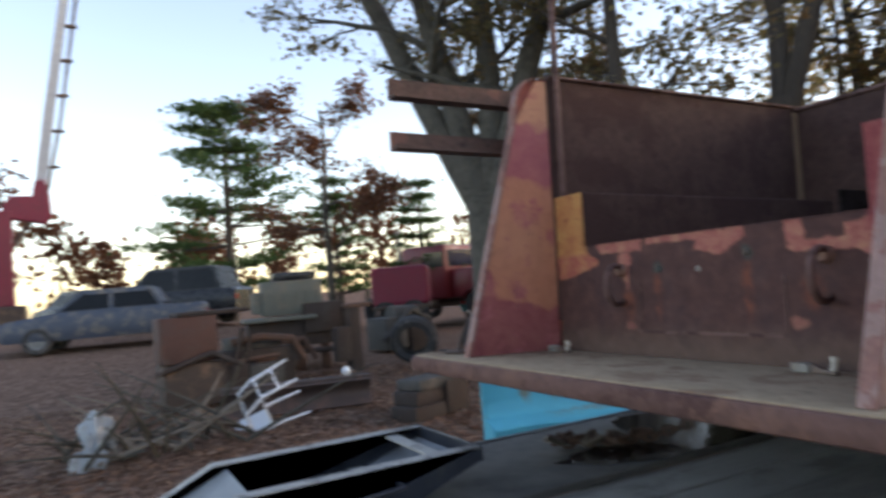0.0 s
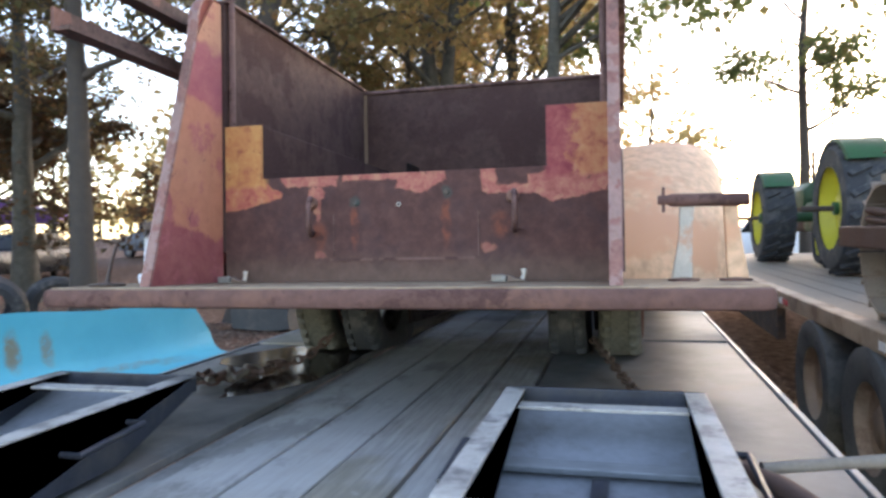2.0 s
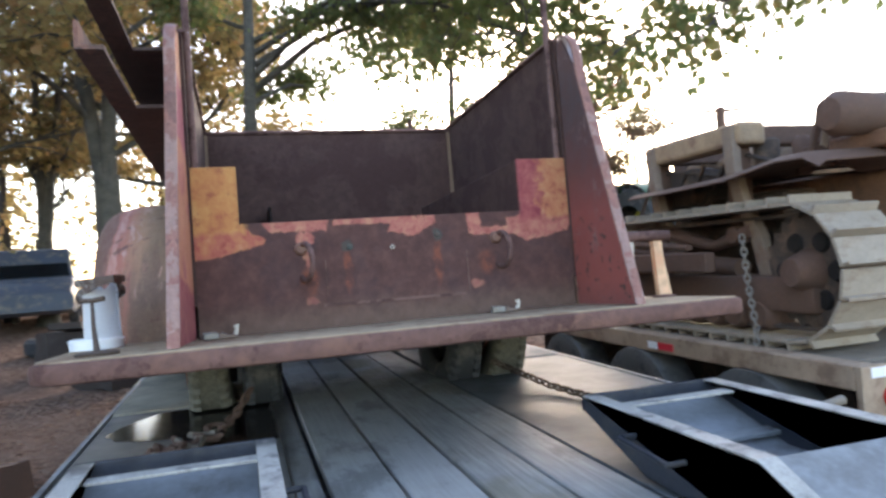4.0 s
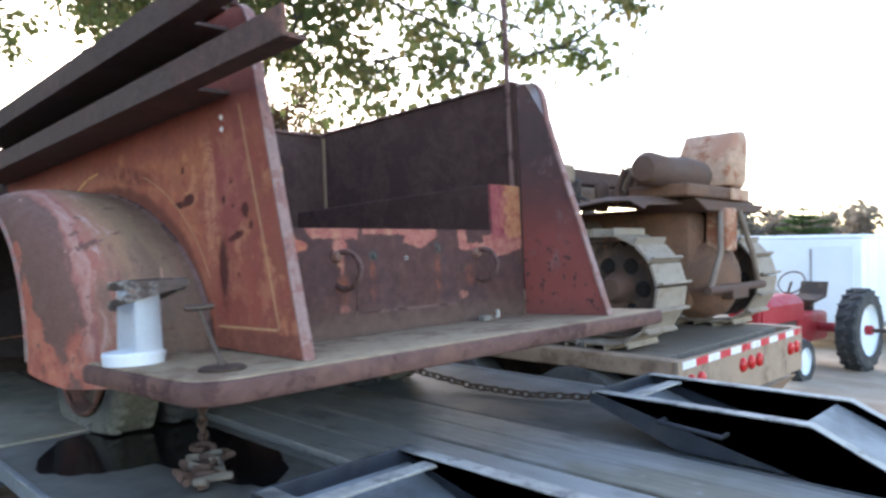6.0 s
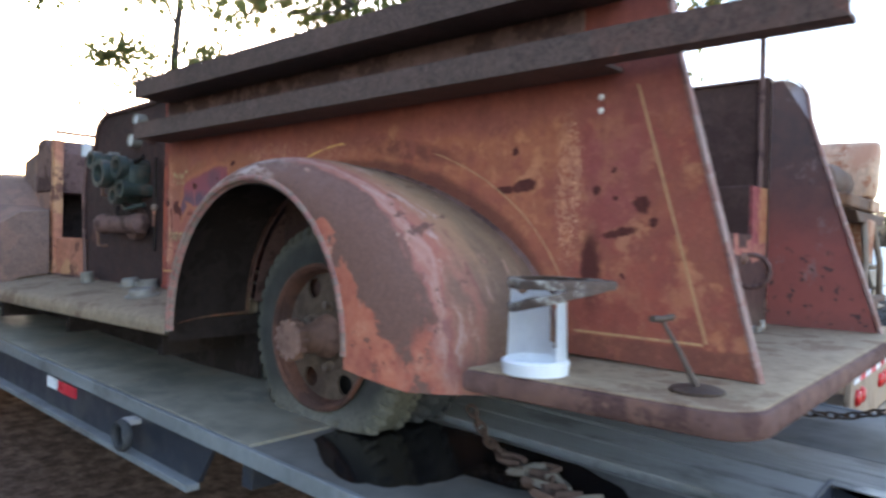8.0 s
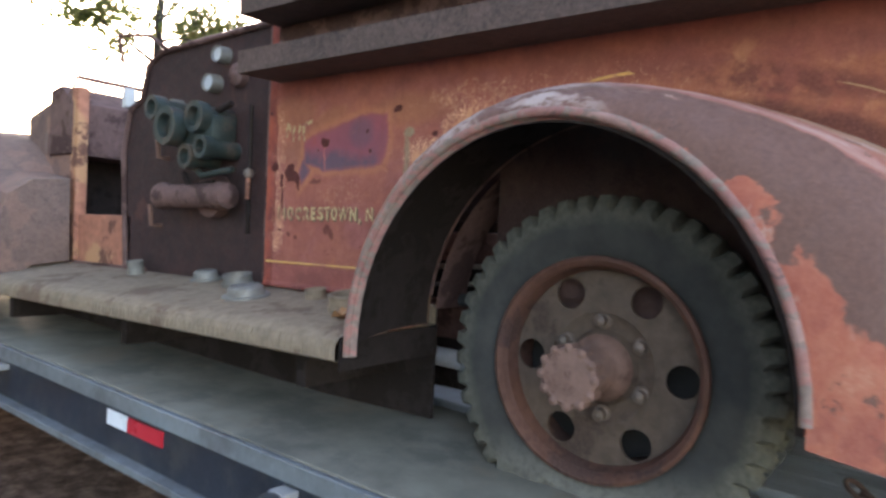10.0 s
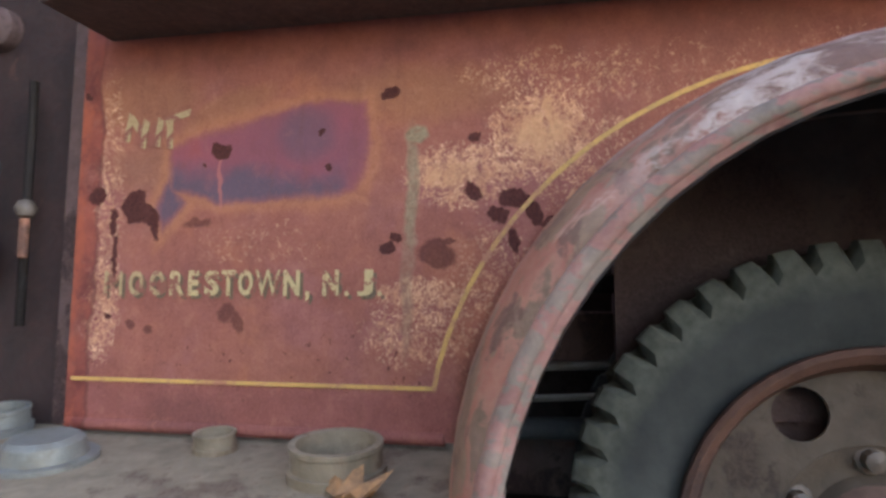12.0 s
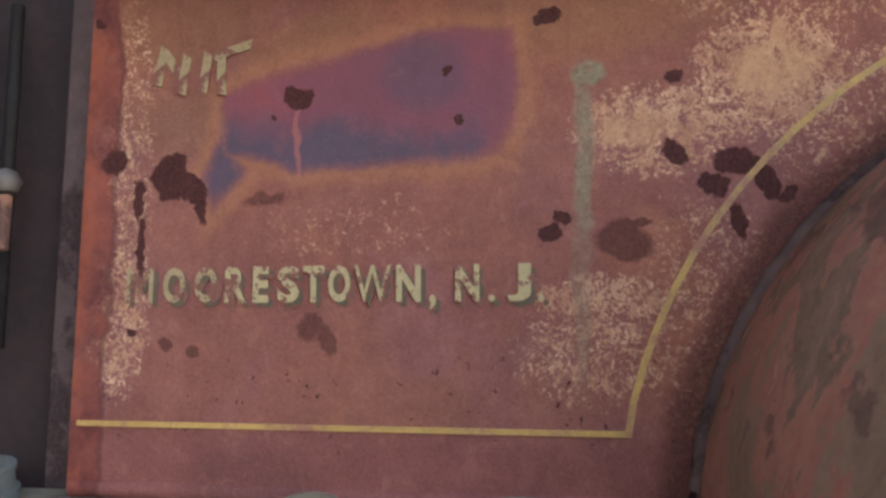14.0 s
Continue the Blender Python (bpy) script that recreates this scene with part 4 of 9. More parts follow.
def again(ob, m, parent=None):
    """Another object on the same mesh."""
    o = new(ob.name.split(".")[0], ob.data)
    o.parent = parent or ob.parent
    o.matrix_basis = m
    if "label" in ob:
        o["label"] = ob["label"]
    return o


def thing(name, label, category, m=None, group="", kind=""):
    """The Empty that carries the parts of a thing."""
    ob = tagged(new(name), label, category, group, kind)
    ob.empty_display_size = 0.2
    ob.matrix_basis = m or Matrix()
    return ob


def box(x0, x1, y0, y1, z0, z1, bevel=0.0, bm=None, m=None):
    bm = bm or bmesh.new()
    r = bmesh.ops.create_cube(bm, size=1, matrix=(m or Matrix()) @ Matrix.LocRotScale(((x0 + x1) / 2, (y0 + y1) / 2, (z0 + z1) / 2), None, (x1 - x0, y1 - y0, z1 - z0)))
    if bevel:
        es = list({e for v in r["verts"] for e in v.link_edges})
        bmesh.ops.bevel(bm, geom=es, offset=bevel, segments=2, affect="EDGES", profile=0.5)
    return bm


def prism(points, axis, a, b, bevel=0.0, bm=None):
    """A polygon in the plane across an axis, given as pairs of the other two in order, pulled from a to b."""
    bm = bm or bmesh.new()
    put = {"x": lambda p, c: (c, p[0], p[1]), "y": lambda p, c: (p[0], c, p[1]), "z": lambda p, c: (p[0], p[1], c)}[axis]
    va, vb = [bm.verts.new(put(p, a)) for p in points], [bm.verts.new(put(p, b)) for p in points]
    k = len(points)
    fs = [bm.faces.new(va), bm.faces.new(vb[::-1])]
    fs += [bm.faces.new((va[i], vb[i], vb[(i + 1) % k], va[(i + 1) % k])) for i in range(k)]
    if bevel:
        bmesh.ops.recalc_face_normals(bm, faces=fs)
        es = [e for f in fs[:2] for e in f.edges]
        bmesh.ops.bevel(bm, geom=es, offset=bevel, segments=2, affect="EDGES", profile=0.5)
    return bm


def tube(path, radius, sides=8, bm=None, closed=False):
    """A round bar along a path of points; radius may be one number or one for each point."""
    bm = bm or bmesh.new()
    pts = [Vector(p) for p in path]
    k = len(pts)
    rings, up = [], None
    for i, p in enumerate(pts):
        a = pts[(i - 1) % k] if closed or i else pts[0]
        b = pts[(i + 1) % k] if closed or i < k - 1 else pts[-1]
        d = (b - a).normalized()
        if up is None:
            up = d.orthogonal().normalized()
        up = (up - d * up.dot(d)).normalized()
        side = d.cross(up)
        r = radius[i] if isinstance(radius, (list, tuple)) else radius
        rings.append([bm.verts.new(p + (up * math.cos(q) + side * math.sin(q)) * r) for q in (2 * math.pi * j / sides for j in range(sides))])
    for i in range(k if closed else k - 1):
        r0, r1 = rings[i], rings[(i + 1) % k]
        for j in range(sides):
            bm.faces.new((r0[j], r0[(j + 1) % sides], r1[(j + 1) % sides], r1[j]))
    if not closed:
        bm.faces.new(rings[0][::-1])
        bm.faces.new(rings[-1])
    return bm


def lathe(profile, axis="x", centre=(0, 0, 0), steps=32, bm=None, closed=False, arc=(0, 360)):
    """A profile of (along the axis, radius) pairs turned about an axis."""
    bm = bm or bmesh.new()
    c = Vector(centre)
    put = {"x": lambda a, r, q: (a, r * math.cos(q), r * math.sin(q)), "y": lambda a, r, q: (r * math.cos(q), a, r * math.sin(q)), "z": lambda a, r, q: (r * math.cos(q), r * math.sin(q), a)}[axis]
    full = arc[1] - arc[0] >= 360
    n = steps if full else steps + 1
    rings = []
    for j in range(n):
        q = radians(arc[0] + (arc[1] - arc[0]) * j / steps)
        rings.append([bm.verts.new(c + Vector(put(a, max(r, 1e-4), q))) for a, r in profile])
    m = len(profile)
    for j in range(n if full else n - 1):
        r0, r1 = rings[j], rings[(j + 1) % n]
        for i in range(m if closed else m - 1):
            bm.faces.new((r0[i], r0[(i + 1) % m], r1[(i + 1) % m], r1[i]))
    return bm


def loft(rows, bm=None, closed=False, thick=0.0):
    """A skin over rows of points; thick gives it a second side."""
    bm = bm or bmesh.new()
    grid = [[bm.verts.new(p) for p in row] for row in rows]
    fs = []
    for i in range(len(grid) - 1):
        for j in range(len(grid[0]) - (0 if closed else 1)):
            k = (j + 1) % len(grid[0])
            fs.append(bm.faces.new((grid[i][j], grid[i][k], grid[i + 1][k], grid[i + 1][j])))
    if thick:
        bmesh.ops.recalc_face_normals(bm, faces=fs)
        bmesh.ops.solidify(bm, geom=fs, thickness=thick)
    return bm


def letters(row, z0, height, depth, material, parent, x, bold=0.035, name="letter"):
    """Painted letters on a side panel, each a flat solid: row gives (letter, its front end, its rear end along y)."""
    out = []
    for ch, a, b in row:
        cu = bpy.data.curves.new(name, "FONT")
        cu.body, cu.size, cu.extrude, cu.resolution_u, cu.offset = ch, 1.0, 0.01, 3, 0.0 if ch in "MW" else bold
        ob = bpy.data.objects.new(name, cu)
        me = bpy.data.meshes.new_from_object(ob)
        bpy.data.objects.remove(ob)
        bpy.data.curves.remove(cu)
        me.name = name
        xs, ys = [v.co.x for v in me.vertices], [v.co.y for v in me.vertices]
        low, tall = (0.0, height) if ch.isalpha() else (0.0, 0.0085) if ch == "." else (-0.010, 0.019)
        for v in me.vertices:
            u, w = (v.co.x - min(xs)) / (max(xs) - min(xs)), (v.co.y - min(ys)) / (max(ys) - min(ys))
            v.co = (x - depth * (1 if v.co.z > 0 else -1), a + (b - a) * u, z0 + low + tall * w)
        me.materials.append(MATS[material])
        o = new(name, me)
        o.parent = parent
        out.append(o)
    return out


def arc_points(cy, cz, ry, rz, a0, a1, n):
    return [(cy + ry * math.cos(radians(a0 + (a1 - a0) * i / n)), cz + rz * math.sin(radians(a0 + (a1 - a0) * i / n))) for i in range(n + 1)]

# ---- the flatbed trailer under the truck ----
DECK = 0.92
trailer = thing("flatbed_trailer", "black flatbed trailer with worn wooden planks and wet steel deck plates", "trailer")
PLANK_EDGES = (-0.362, -0.165, 0.035, 0.235, 0.425)


def build_deck():
    y0, y1 = -1.55, 8.6
    rnd = random.Random(4)
    for a, b in zip(PLANK_EDGES, PLANK_EDGES[1:]):
        cuts = [y0, y0 + rnd.uniform(2.6, 4.4), y1]
        for c, d in zip(cuts, cuts[1:]):
            lift = rnd.uniform(-0.004, 0.003)
            bm = box(a + 0.006, b - 0.006, c + 0.003, d - 0.003, DECK - 0.045, DECK + lift, 0.005)
            part("plank", bm, "deck_wood", trailer)
    part("plank", box(-0.452, -0.372, y0, y1, DECK - 0.07, DECK - 0.026, 0.006), "deck_wood", trailer, "dark sunken plank along the planked strip")
    part("deck_plate", box(-1.185, -0.46, y0, 1.06, DECK - 0.03, DECK - 0.004, 0.003), "deck_steel", trailer, "wet grey steel deck plate")
    part("deck_plate", box(-1.185, -0.46, 1.06, y1, DECK - 0.03, DECK + 0.006, 0.004), "deck_sheet", trailer, "weathered grey-brown deck sheet")
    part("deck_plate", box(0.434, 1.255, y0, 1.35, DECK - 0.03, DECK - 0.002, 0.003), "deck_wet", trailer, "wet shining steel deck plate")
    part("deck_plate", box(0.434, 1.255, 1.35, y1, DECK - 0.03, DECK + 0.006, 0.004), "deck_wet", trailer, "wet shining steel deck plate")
    for s, x, yr in ((-1, -1.19, 1.25), (1, 1.26, y0)):
        part("edge_strip", box(min(x, x + s * 0.022), max(x, x + s * 0.022), y0, y1, DECK - 0.052, DECK + 0.004, 0.004), "grey_steel", trailer)
        part("side_rail", prism([(yr, DECK - 0.054), (y1, DECK - 0.054), (y1, DECK - 0.20), (yr + 0.09, DECK - 0.20)], "x", x - 0.01, x + 0.01, 0.002), "black_steel", trailer)
        part("lower_flange", box(min(x, x + s * 0.055), max(x, x + s * 0.055), yr + 0.09, y1, DECK - 0.225, DECK - 0.20, 0.003), "grey_steel", trailer)
        part("main_beam", box(s * 0.40 - 0.06, s * 0.40 + 0.06, y0 + 0.2, y1, DECK - 0.42, DECK - 0.06, 0.01), "black_steel", trailer)
    for y in (-0.9, 0.1, 1.1, 2.1, 3.1, 4.1, 5.1, 6.1, 7.1):
        part("cross_member", box(-1.16, 1.23, y - 0.03, y + 0.03, DECK - 0.16, DECK - 0.075, 0.004), "black_steel", trailer)
    part("tail_beam", box(-1.19, 1.26, y0 - 0.10, y0, DECK - 0.22, DECK, 0.008), "black_steel", trailer)
    for y in (2.62, 4.75, 6.9):
        part("reflector", box(-1.206, -1.2005, y - 0.02, y + 0.11, DECK - 0.115, DECK - 0.065), "tape_white", trailer, "white reflective tape")
        part("reflector", box(-1.206, -1.2005, y - 0.225, y - 0.02, DECK - 0.115, DECK - 0.065), "tape_red", trailer, "red reflective tape")
    for y in (1.80, 3.55):
        ring = lathe([(-0.02 + 0.02 * math.cos(q), 0.052 + 0.013 * math.sin(q)) for q in (2 * math.pi * i / 8 for i in range(8))], "x", (-1.245, y, DECK - 0.125), 20, closed=True)
        part("stake_ring", ring, "rubber", trailer, "black tie-down ring hanging on the rail", 50)
        part("bracket", box(-1.255, -1.2, y - 0.03, y + 0.03, DECK - 0.085, DECK - 0.062, 0.004), "worn_steel", trailer)
    part("marker_lamp", lathe([(-0.035, 0), (-0.033, 0.02), (-0.015, 0.032), (0, 0.034)], "x", (-1.201, 3.72, DECK - 0.125), 16), "amber", trailer, "amber side marker lamp", 60)
    for y in (5.6, 6.75):
        for s in (-1, 1):
            tyre = part("tyre", lathe([(-0.11, 0.27), (-0.12, 0.38), (-0.1, 0.44), (0.1, 0.44), (0.12, 0.38), (0.11, 0.27)], "x", (s * 1.0, y, 0.44), 28), "rubber", trailer, smooth=50)
            part("rim", lathe([(-0.09, 0.27), (-0.02, 0.24), (-0.04, 0.1), (-0.1, 0.08), (-0.1, 0.0)], "x", (s * 1.0, y, 0.44), 24), "grey_steel", tyre, smooth=40)


def build_ramp(x0, x1, label):
    """A folded loading ramp: an open black frame, high at its tapered tip's top edge, sloping down at the hinge."""
    ramp = thing("loading_ramp", label, "ramp", group="loading ramps")
    tip, bend, end, top = -0.52, -1.30, -1.98, 1.085
    for x, s in ((x0, 1), (x1, -1)):
        side = [(tip, top), (tip, top - 0.035), (tip - 0.34, DECK + 0.012), (bend - 0.1, DECK + 0.005), (end, DECK - 0.24), (end, top - 0.33), (bend, top)]
        part("side_beam", prism(side, "x", min(x, x + s * 0.012), max(x, x + s * 0.012), 0.002), "black_steel", ramp)
        cap = [(tip, top), (tip, top + 0.008), (bend + 0.01, top + 0.008), (end, top - 0.322), (end, top - 0.33), (bend, top)]
        part("top_flange", prism(cap, "x", min(x, x + s * 0.052), max(x, x + s * 0.052), 0.002), "ramp_edge", ramp, "paint worn to bare grey along the flange")
    part("tip_plate", box(x0, x1, tip - 0.006, tip + 0.006, top - 0.04, top + 0.009, 0.003), "black_steel", ramp)
    part("cross_bar", box(x0 + 0.05, x1 - 0.05, tip - 0.155, tip - 0.105, top - 0.012, top - 0.004, 0.002), "ramp_edge", ramp)
    part("cross_bar", box(x0 + 0.012, x1 - 0.012, tip - 0.30, tip - 0.24, DECK + 0.05, DECK + 0.065, 0.003), "grey_steel", ramp)
    part("cross_bar", box(x0 + 0.012, x1 - 0.012, tip - 0.86, tip - 0.80, DECK + 0.03, DECK + 0.06, 0.003), "ramp_edge", ramp)
    part("stiffener", box((x0 + x1) / 2 - 0.018, (x0 + x1) / 2 + 0.018, bend, tip - 0.30, DECK + 0.030, DECK + 0.046, 0.003), "black_steel", ramp)
    part("nose_plate", prism([(tip - 0.008, top - 0.036), (tip - 0.008, top - 0.044), (tip - 0.34, DECK + 0.014), (tip - 0.34, DECK + 0.024)], "x", x0 + 0.014, x1 - 0.014), "ramp_floor", ramp, "sloping plate under the ramp's tip")
    part("floor_plate", box(x0 + 0.014, x1 - 0.014, bend, tip - 0.30, DECK + 0.016, DECK + 0.028), "ramp_floor", ramp, "pale grey weathered floor plate")
    part("ramp_plate", prism([(bend + 0.05, top - 0.01), (bend + 0.05, top - 0.016), (end, top - 0.346), (end, top - 0.34)], "x", x0 + 0.012, x1 - 0.012), "grey_steel", ramp)
    for x, s in ((x0, -1), (x1, 1)):
        y = tip - 0.30
        part("grab_handle", tube([(x, y - 0.22, DECK + 0.10), (x + s * 0.05, y - 0.22, DECK + 0.10), (x + s * 0.05, y, DECK + 0.115), (x, y, DECK + 0.115)], 0.008, 8), "black_steel", ramp, smooth=60)
    return ramp


build_deck()
build_ramp(-1.01, -0.505, "black steel loading ramp with worn edges, folded on the deck")
build_ramp(0.445, 0.945, "black steel loading ramp with worn edges, folded on the deck")

# ---- the old fire engine on the trailer ----
NOSE_DOWN = 2.4
TRUCK = Matrix.Translation((0, 0, 1.35)) @ Matrix.Rotation(radians(-NOSE_DOWN), 4, "X") @ Matrix.Translation((0, 0, -1.35))
truck = thing("fire_truck", "derelict rusty old fire engine standing on a flatbed trailer", "truck", TRUCK)

WALL = 0.745       # body side planes
TREAD = 1.335      # top of tailboard and running boards
TOP = 2.41         # top of the body sides
WHEEL_Y, WHEEL_Z = 1.165, 1.290


def seam_curve(n=28):
    """Where the rear fender meets the body side, from the front foot over the top to the rear foot."""
    out = []
    for i in range(n + 1):
        q = math.pi * i / n
        c = math.cos(q)
        out.append((1.12 + (0.628 * c if c > 0 else -0.95 * abs(c) ** 1.3), 1.36 + 0.575 * math.sin(q)))
    return out


def edge_curve(n=28):
    """The fender's wheel opening, station by station with seam_curve."""
    out = []
    for i in range(n + 1):
        q = math.pi * i / n
        out.append((1.165 + 0.518 * math.cos(q), 1.315 + 0.550 * math.sin(q)))
    return out


def on_side(side, y, z):
    """x of the body side's outer face at a place along and up it."""
    hit, where, _, _ = side.ray_cast(Vector((-3, y, z)), Vector((1, 0, 0)))
    return where.x if hit else -WALL


def build_side(s):
    left = s < 0
    wing = "panel_paint" if left else "wing_pale"
    arch = [(y, z) for y, z in seam_curve(24) if z > (1.41 if y > 1.2 else 1.365)]
    foot, lean = (-0.395, 0.03) if left else (-0.43, 0.0)   # how far the wing reaches back, and flares outwards there

    def flare(bm):
        for v in bm.verts:
            if v.co.y < 0.02:
                v.co.x += s * lean * (0.02 - v.co.y) / 0.42
        return bm

    rear = [(foot, TREAD + 0.002), (-0.155, 2.22)] + arc_points(-0.03, 2.29, 0.115, 0.12, 170, 90, 6)
    outline = [(2.527, 1.397), (1.765, 1.397)] + arch + [(0.17, 1.345)] + rear + [(2.527, TOP)]
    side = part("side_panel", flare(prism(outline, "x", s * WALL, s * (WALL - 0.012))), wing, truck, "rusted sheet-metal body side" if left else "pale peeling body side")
    # inner face of the wing behind the rear board, and the lining of the hose bed
    wing_in = [(foot + 0.005, TREAD + 0.002), (-0.004, TREAD + 0.002), (-0.004, 2.40), (-0.05, 2.40), (-0.155, 2.22)]
    part("wing_lining", flare(prism(wing_in, "x", s * (WALL - 0.014), s * (WALL - 0.022))), "wing_paint" if left else "wing_dark", truck)
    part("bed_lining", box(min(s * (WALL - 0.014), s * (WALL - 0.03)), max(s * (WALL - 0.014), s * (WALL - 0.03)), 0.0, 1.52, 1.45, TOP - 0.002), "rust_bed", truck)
    # folded rear edge
    edge = [(foot - 0.007, TREAD + 0.002), (-0.163, 2.22)] + arc_points(-0.03, 2.29, 0.122, 0.127, 170, 90, 6)
    rows = []
    for y, z in edge:
        rows.append([(s * (WALL + 0.004), y, z), (s * (WALL + 0.006), y - 0.004, z), (s * (WALL - 0.012), y - 0.009, z), (s * (WALL - 0.03), y - 0.004, z), (s * (WALL - 0.03), y + 0.006, z), (s * (WALL + 0.004), y + 0.006, z)])
    part("wing_edge", flare(loft(rows, closed=True)), "edge_paint", truck, smooth=40)
    if left:
        # white discs stand for two holes with bright sky showing through
        for y, z in ((0.045, 2.078), (0.045, 2.04)):
            part("rivet", lathe([(-0.004, 0.0), (-0.003, 0.007), (0.001, 0.010)], "x", (on_side(side, y, z), y, z), 14), "hole_bright", truck, "hole with bright sky showing through, as a white disc")
    # locker inside the bed
    part("inner_locker", box(min(s * 0.715, s * (0.56 if left else 0.505)), max(s * 0.715, s * (0.56 if left else 0.505)), 0.014, 1.5, 1.40, 1.93, 0.006), "rust_bed", truck)
    # fender
    n = 28
    E, B = edge_curve(n), seam_curve(n)
    rows = []
    for (ey, ez), (by, bz) in zip(E, B):
        row = []
        for k in range(15):
            q = math.pi / 2 * k / 14
            g = math.sin(q) ** 0.95
            x = 1.16 - (1.16 - WALL) * (1 - math.cos(q)) ** 0.95
            roll = 0.032 * math.sin(2 * q) * math.sin(math.pi * min(1.0, (len(rows) + 1.0) / n)) / math.hypot(by - 1.14, bz - 1.33)
            row.append((s * x, ey + (by - ey) * g + (by - 1.14) * roll, ez + (bz - ez) * g + (bz - 1.33) * roll))
        rows.append(row)
    rows.append([(x, y, 1.278 - 0.042 * min(1.0, k / 4)) for k, (x, y, z) in enumerate(rows[-1])])
    rows.insert(0, [(x, y + 0.003, max(1.288, z - 0.03)) for x, y, z in rows[0]])
    fender = part("rear_fender", loft(rows, thick=0.004), "fender_paint" if left else "rust_peach", truck, "rounded rear fender with several worn paint layers", 40)
    flange = []
    for i, (ey, ez) in enumerate([(E[0][0], E[0][1] - 0.028)] + E):
        w = (0.010 + 0.012 * max(0.0, min(1.0, 1.25 - i / n * 1.35))) / math.hypot(ey - 1.165, ez - 1.315)
        flange.append([(s * 1.162, ey, ez), (s * 1.158, ey + (1.165 - ey) * w * 0.5, ez + (1.315 - ez) * w * 0.5), (s * 1.146, ey + (1.165 - ey) * w, ez + (1.315 - ez) * w)])
    part("rim_flange", loft(flange, thick=0.004), "fender_edge" if left else "rust_peach", fender, "scraped turned-in flange of the wheel opening", 50)
    # near-black sheet added under the fender, its shade put into the colour
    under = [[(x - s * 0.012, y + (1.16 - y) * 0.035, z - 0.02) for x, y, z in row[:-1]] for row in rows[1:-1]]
    part("fender_liner", loft(under), "rust_under", fender, "near-black liner for the shade under the fender", 40)
    part("rim_bead", tube([(s * 1.158, y, z) for y, z in [(E[0][0], E[0][1] - 0.028)] + E], 0.011, 8), "fender_edge" if left else "rust_peach", fender, smooth=60)
    part("front_return", box(min(s * (WALL - 0.002), s * 0.69), max(s * (WALL - 0.002), s * 0.69), 2.5285, 2.533, 1.40, TOP - 0.01), wing, side, "folded front edge of the body side")
    if left:
        part("sill_roll", tube([(-0.742, 1.80, 1.402), (-0.742, 2.525, 1.402)], 0.012, 8), wing, side, "rolled lower edge of the body side", 60)
    part("fender_welt", tube([(s * (WALL + 0.004), y, z) for y, z in B[1:]], 0.011, 8), "rust_dark", fender, "dark welt along the fender seam", 60)
    # wheel house behind the fender
    house = lathe([(s * 0.73, 0.57), (s * 0.575, 0.57)], "x", (0, 1.165, 1.33), 20, arc=(5, 175))
    part("wheel_house", house, "rust_dark", truck, smooth=50)
    # side rails along the top
    for z0, z1 in ((2.132, 2.208), (2.332, 2.418)) if left else ():
        L = [(0.94, z0), (0.94, z1), (0.928, z1), (0.928, z0 + 0.012), (WALL + 0.006, z0 + 0.018), (WALL + 0.006, z0 + 0.006), (0.93, z0)]
        rail = part("side_rail", prism([(s * x, z) for x, z in L], "y", -0.02, 2.47, 0.001), "rail_paint", truck)
        S = [(0.94, z0), (0.94, z1), (0.928, z1), (0.928, z0 + 0.012), (0.87, z0 + 0.014), (0.87, z0)]
        part("rail_end", prism([(s * x, z) for x, z in S], "y", -0.60, -0.02, 0.001), "rail_end_paint", rail)
    if left:
        # dark strip added where the rails leave deep shade on the body side
        part("rail_board", box(-WALL - 0.024, -WALL - 0.007, 0.10, 2.465, 2.222, 2.334, 0.003), "rust_dark", truck, "dark strip added for the shade between the side rails")
    part("top_lip", box(min(s * 0.70, s * 0.78), max(s * 0.70, s * 0.78), 0.0, 2.50, TOP + 0.001, TOP + 0.014, 0.004), "rust_dark", truck)
    # running board
    section = [(0.70, 1.389), (0.745, 1.384), (1.075, 1.338), (1.105, 1.330), (1.125, 1.316), (1.133, 1.296), (1.133, 1.264), (1.12, 1.258), (0.70, 1.330)]
    board = loft([[(s * x, y, z) for x, z in section] for y in (1.752, 2.4, 3.0, 3.7, 4.35)], closed=True)
    part("running_board", board, "board_dust", truck, "dusty brown running board with a ribbed rolled edge", 30)
    # near-black plate added over the board's end for the arch's shade
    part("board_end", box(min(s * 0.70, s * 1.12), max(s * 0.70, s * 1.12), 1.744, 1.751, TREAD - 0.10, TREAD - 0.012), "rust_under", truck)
    ribs = bmesh.new()
    outer = [(1.105, 1.3305), (1.1262, 1.3165), (1.1352, 1.296), (1.1352, 1.268), (1.131, 1.268), (1.131, 1.296), (1.123, 1.314), (1.105, 1.327)]
    for k in range(104):
        prism([(s * x, z) for x, z in outer], "y", 1.775 + 0.0246 * k, 1.788 + 0.0246 * k, 0, ribs)
    part("ribbed_edge", ribs, "board_dust", truck, "fine upright ribs along the board's edge")
    part("post", tube([(s * 0.70, 0.03, 1.75), (s * 0.70, 0.03, 3.2)], 0.013, 10), "rust_dark", truck, "upright steel post at the rear corner", 60)
    if not left:
        part("post", tube([(s * 0.72, 2.43, 2.3), (s * 0.72, 2.43, 2.70)], 0.017, 10), "rust_dark", truck, "upright steel post at the bed's front corner", 60)


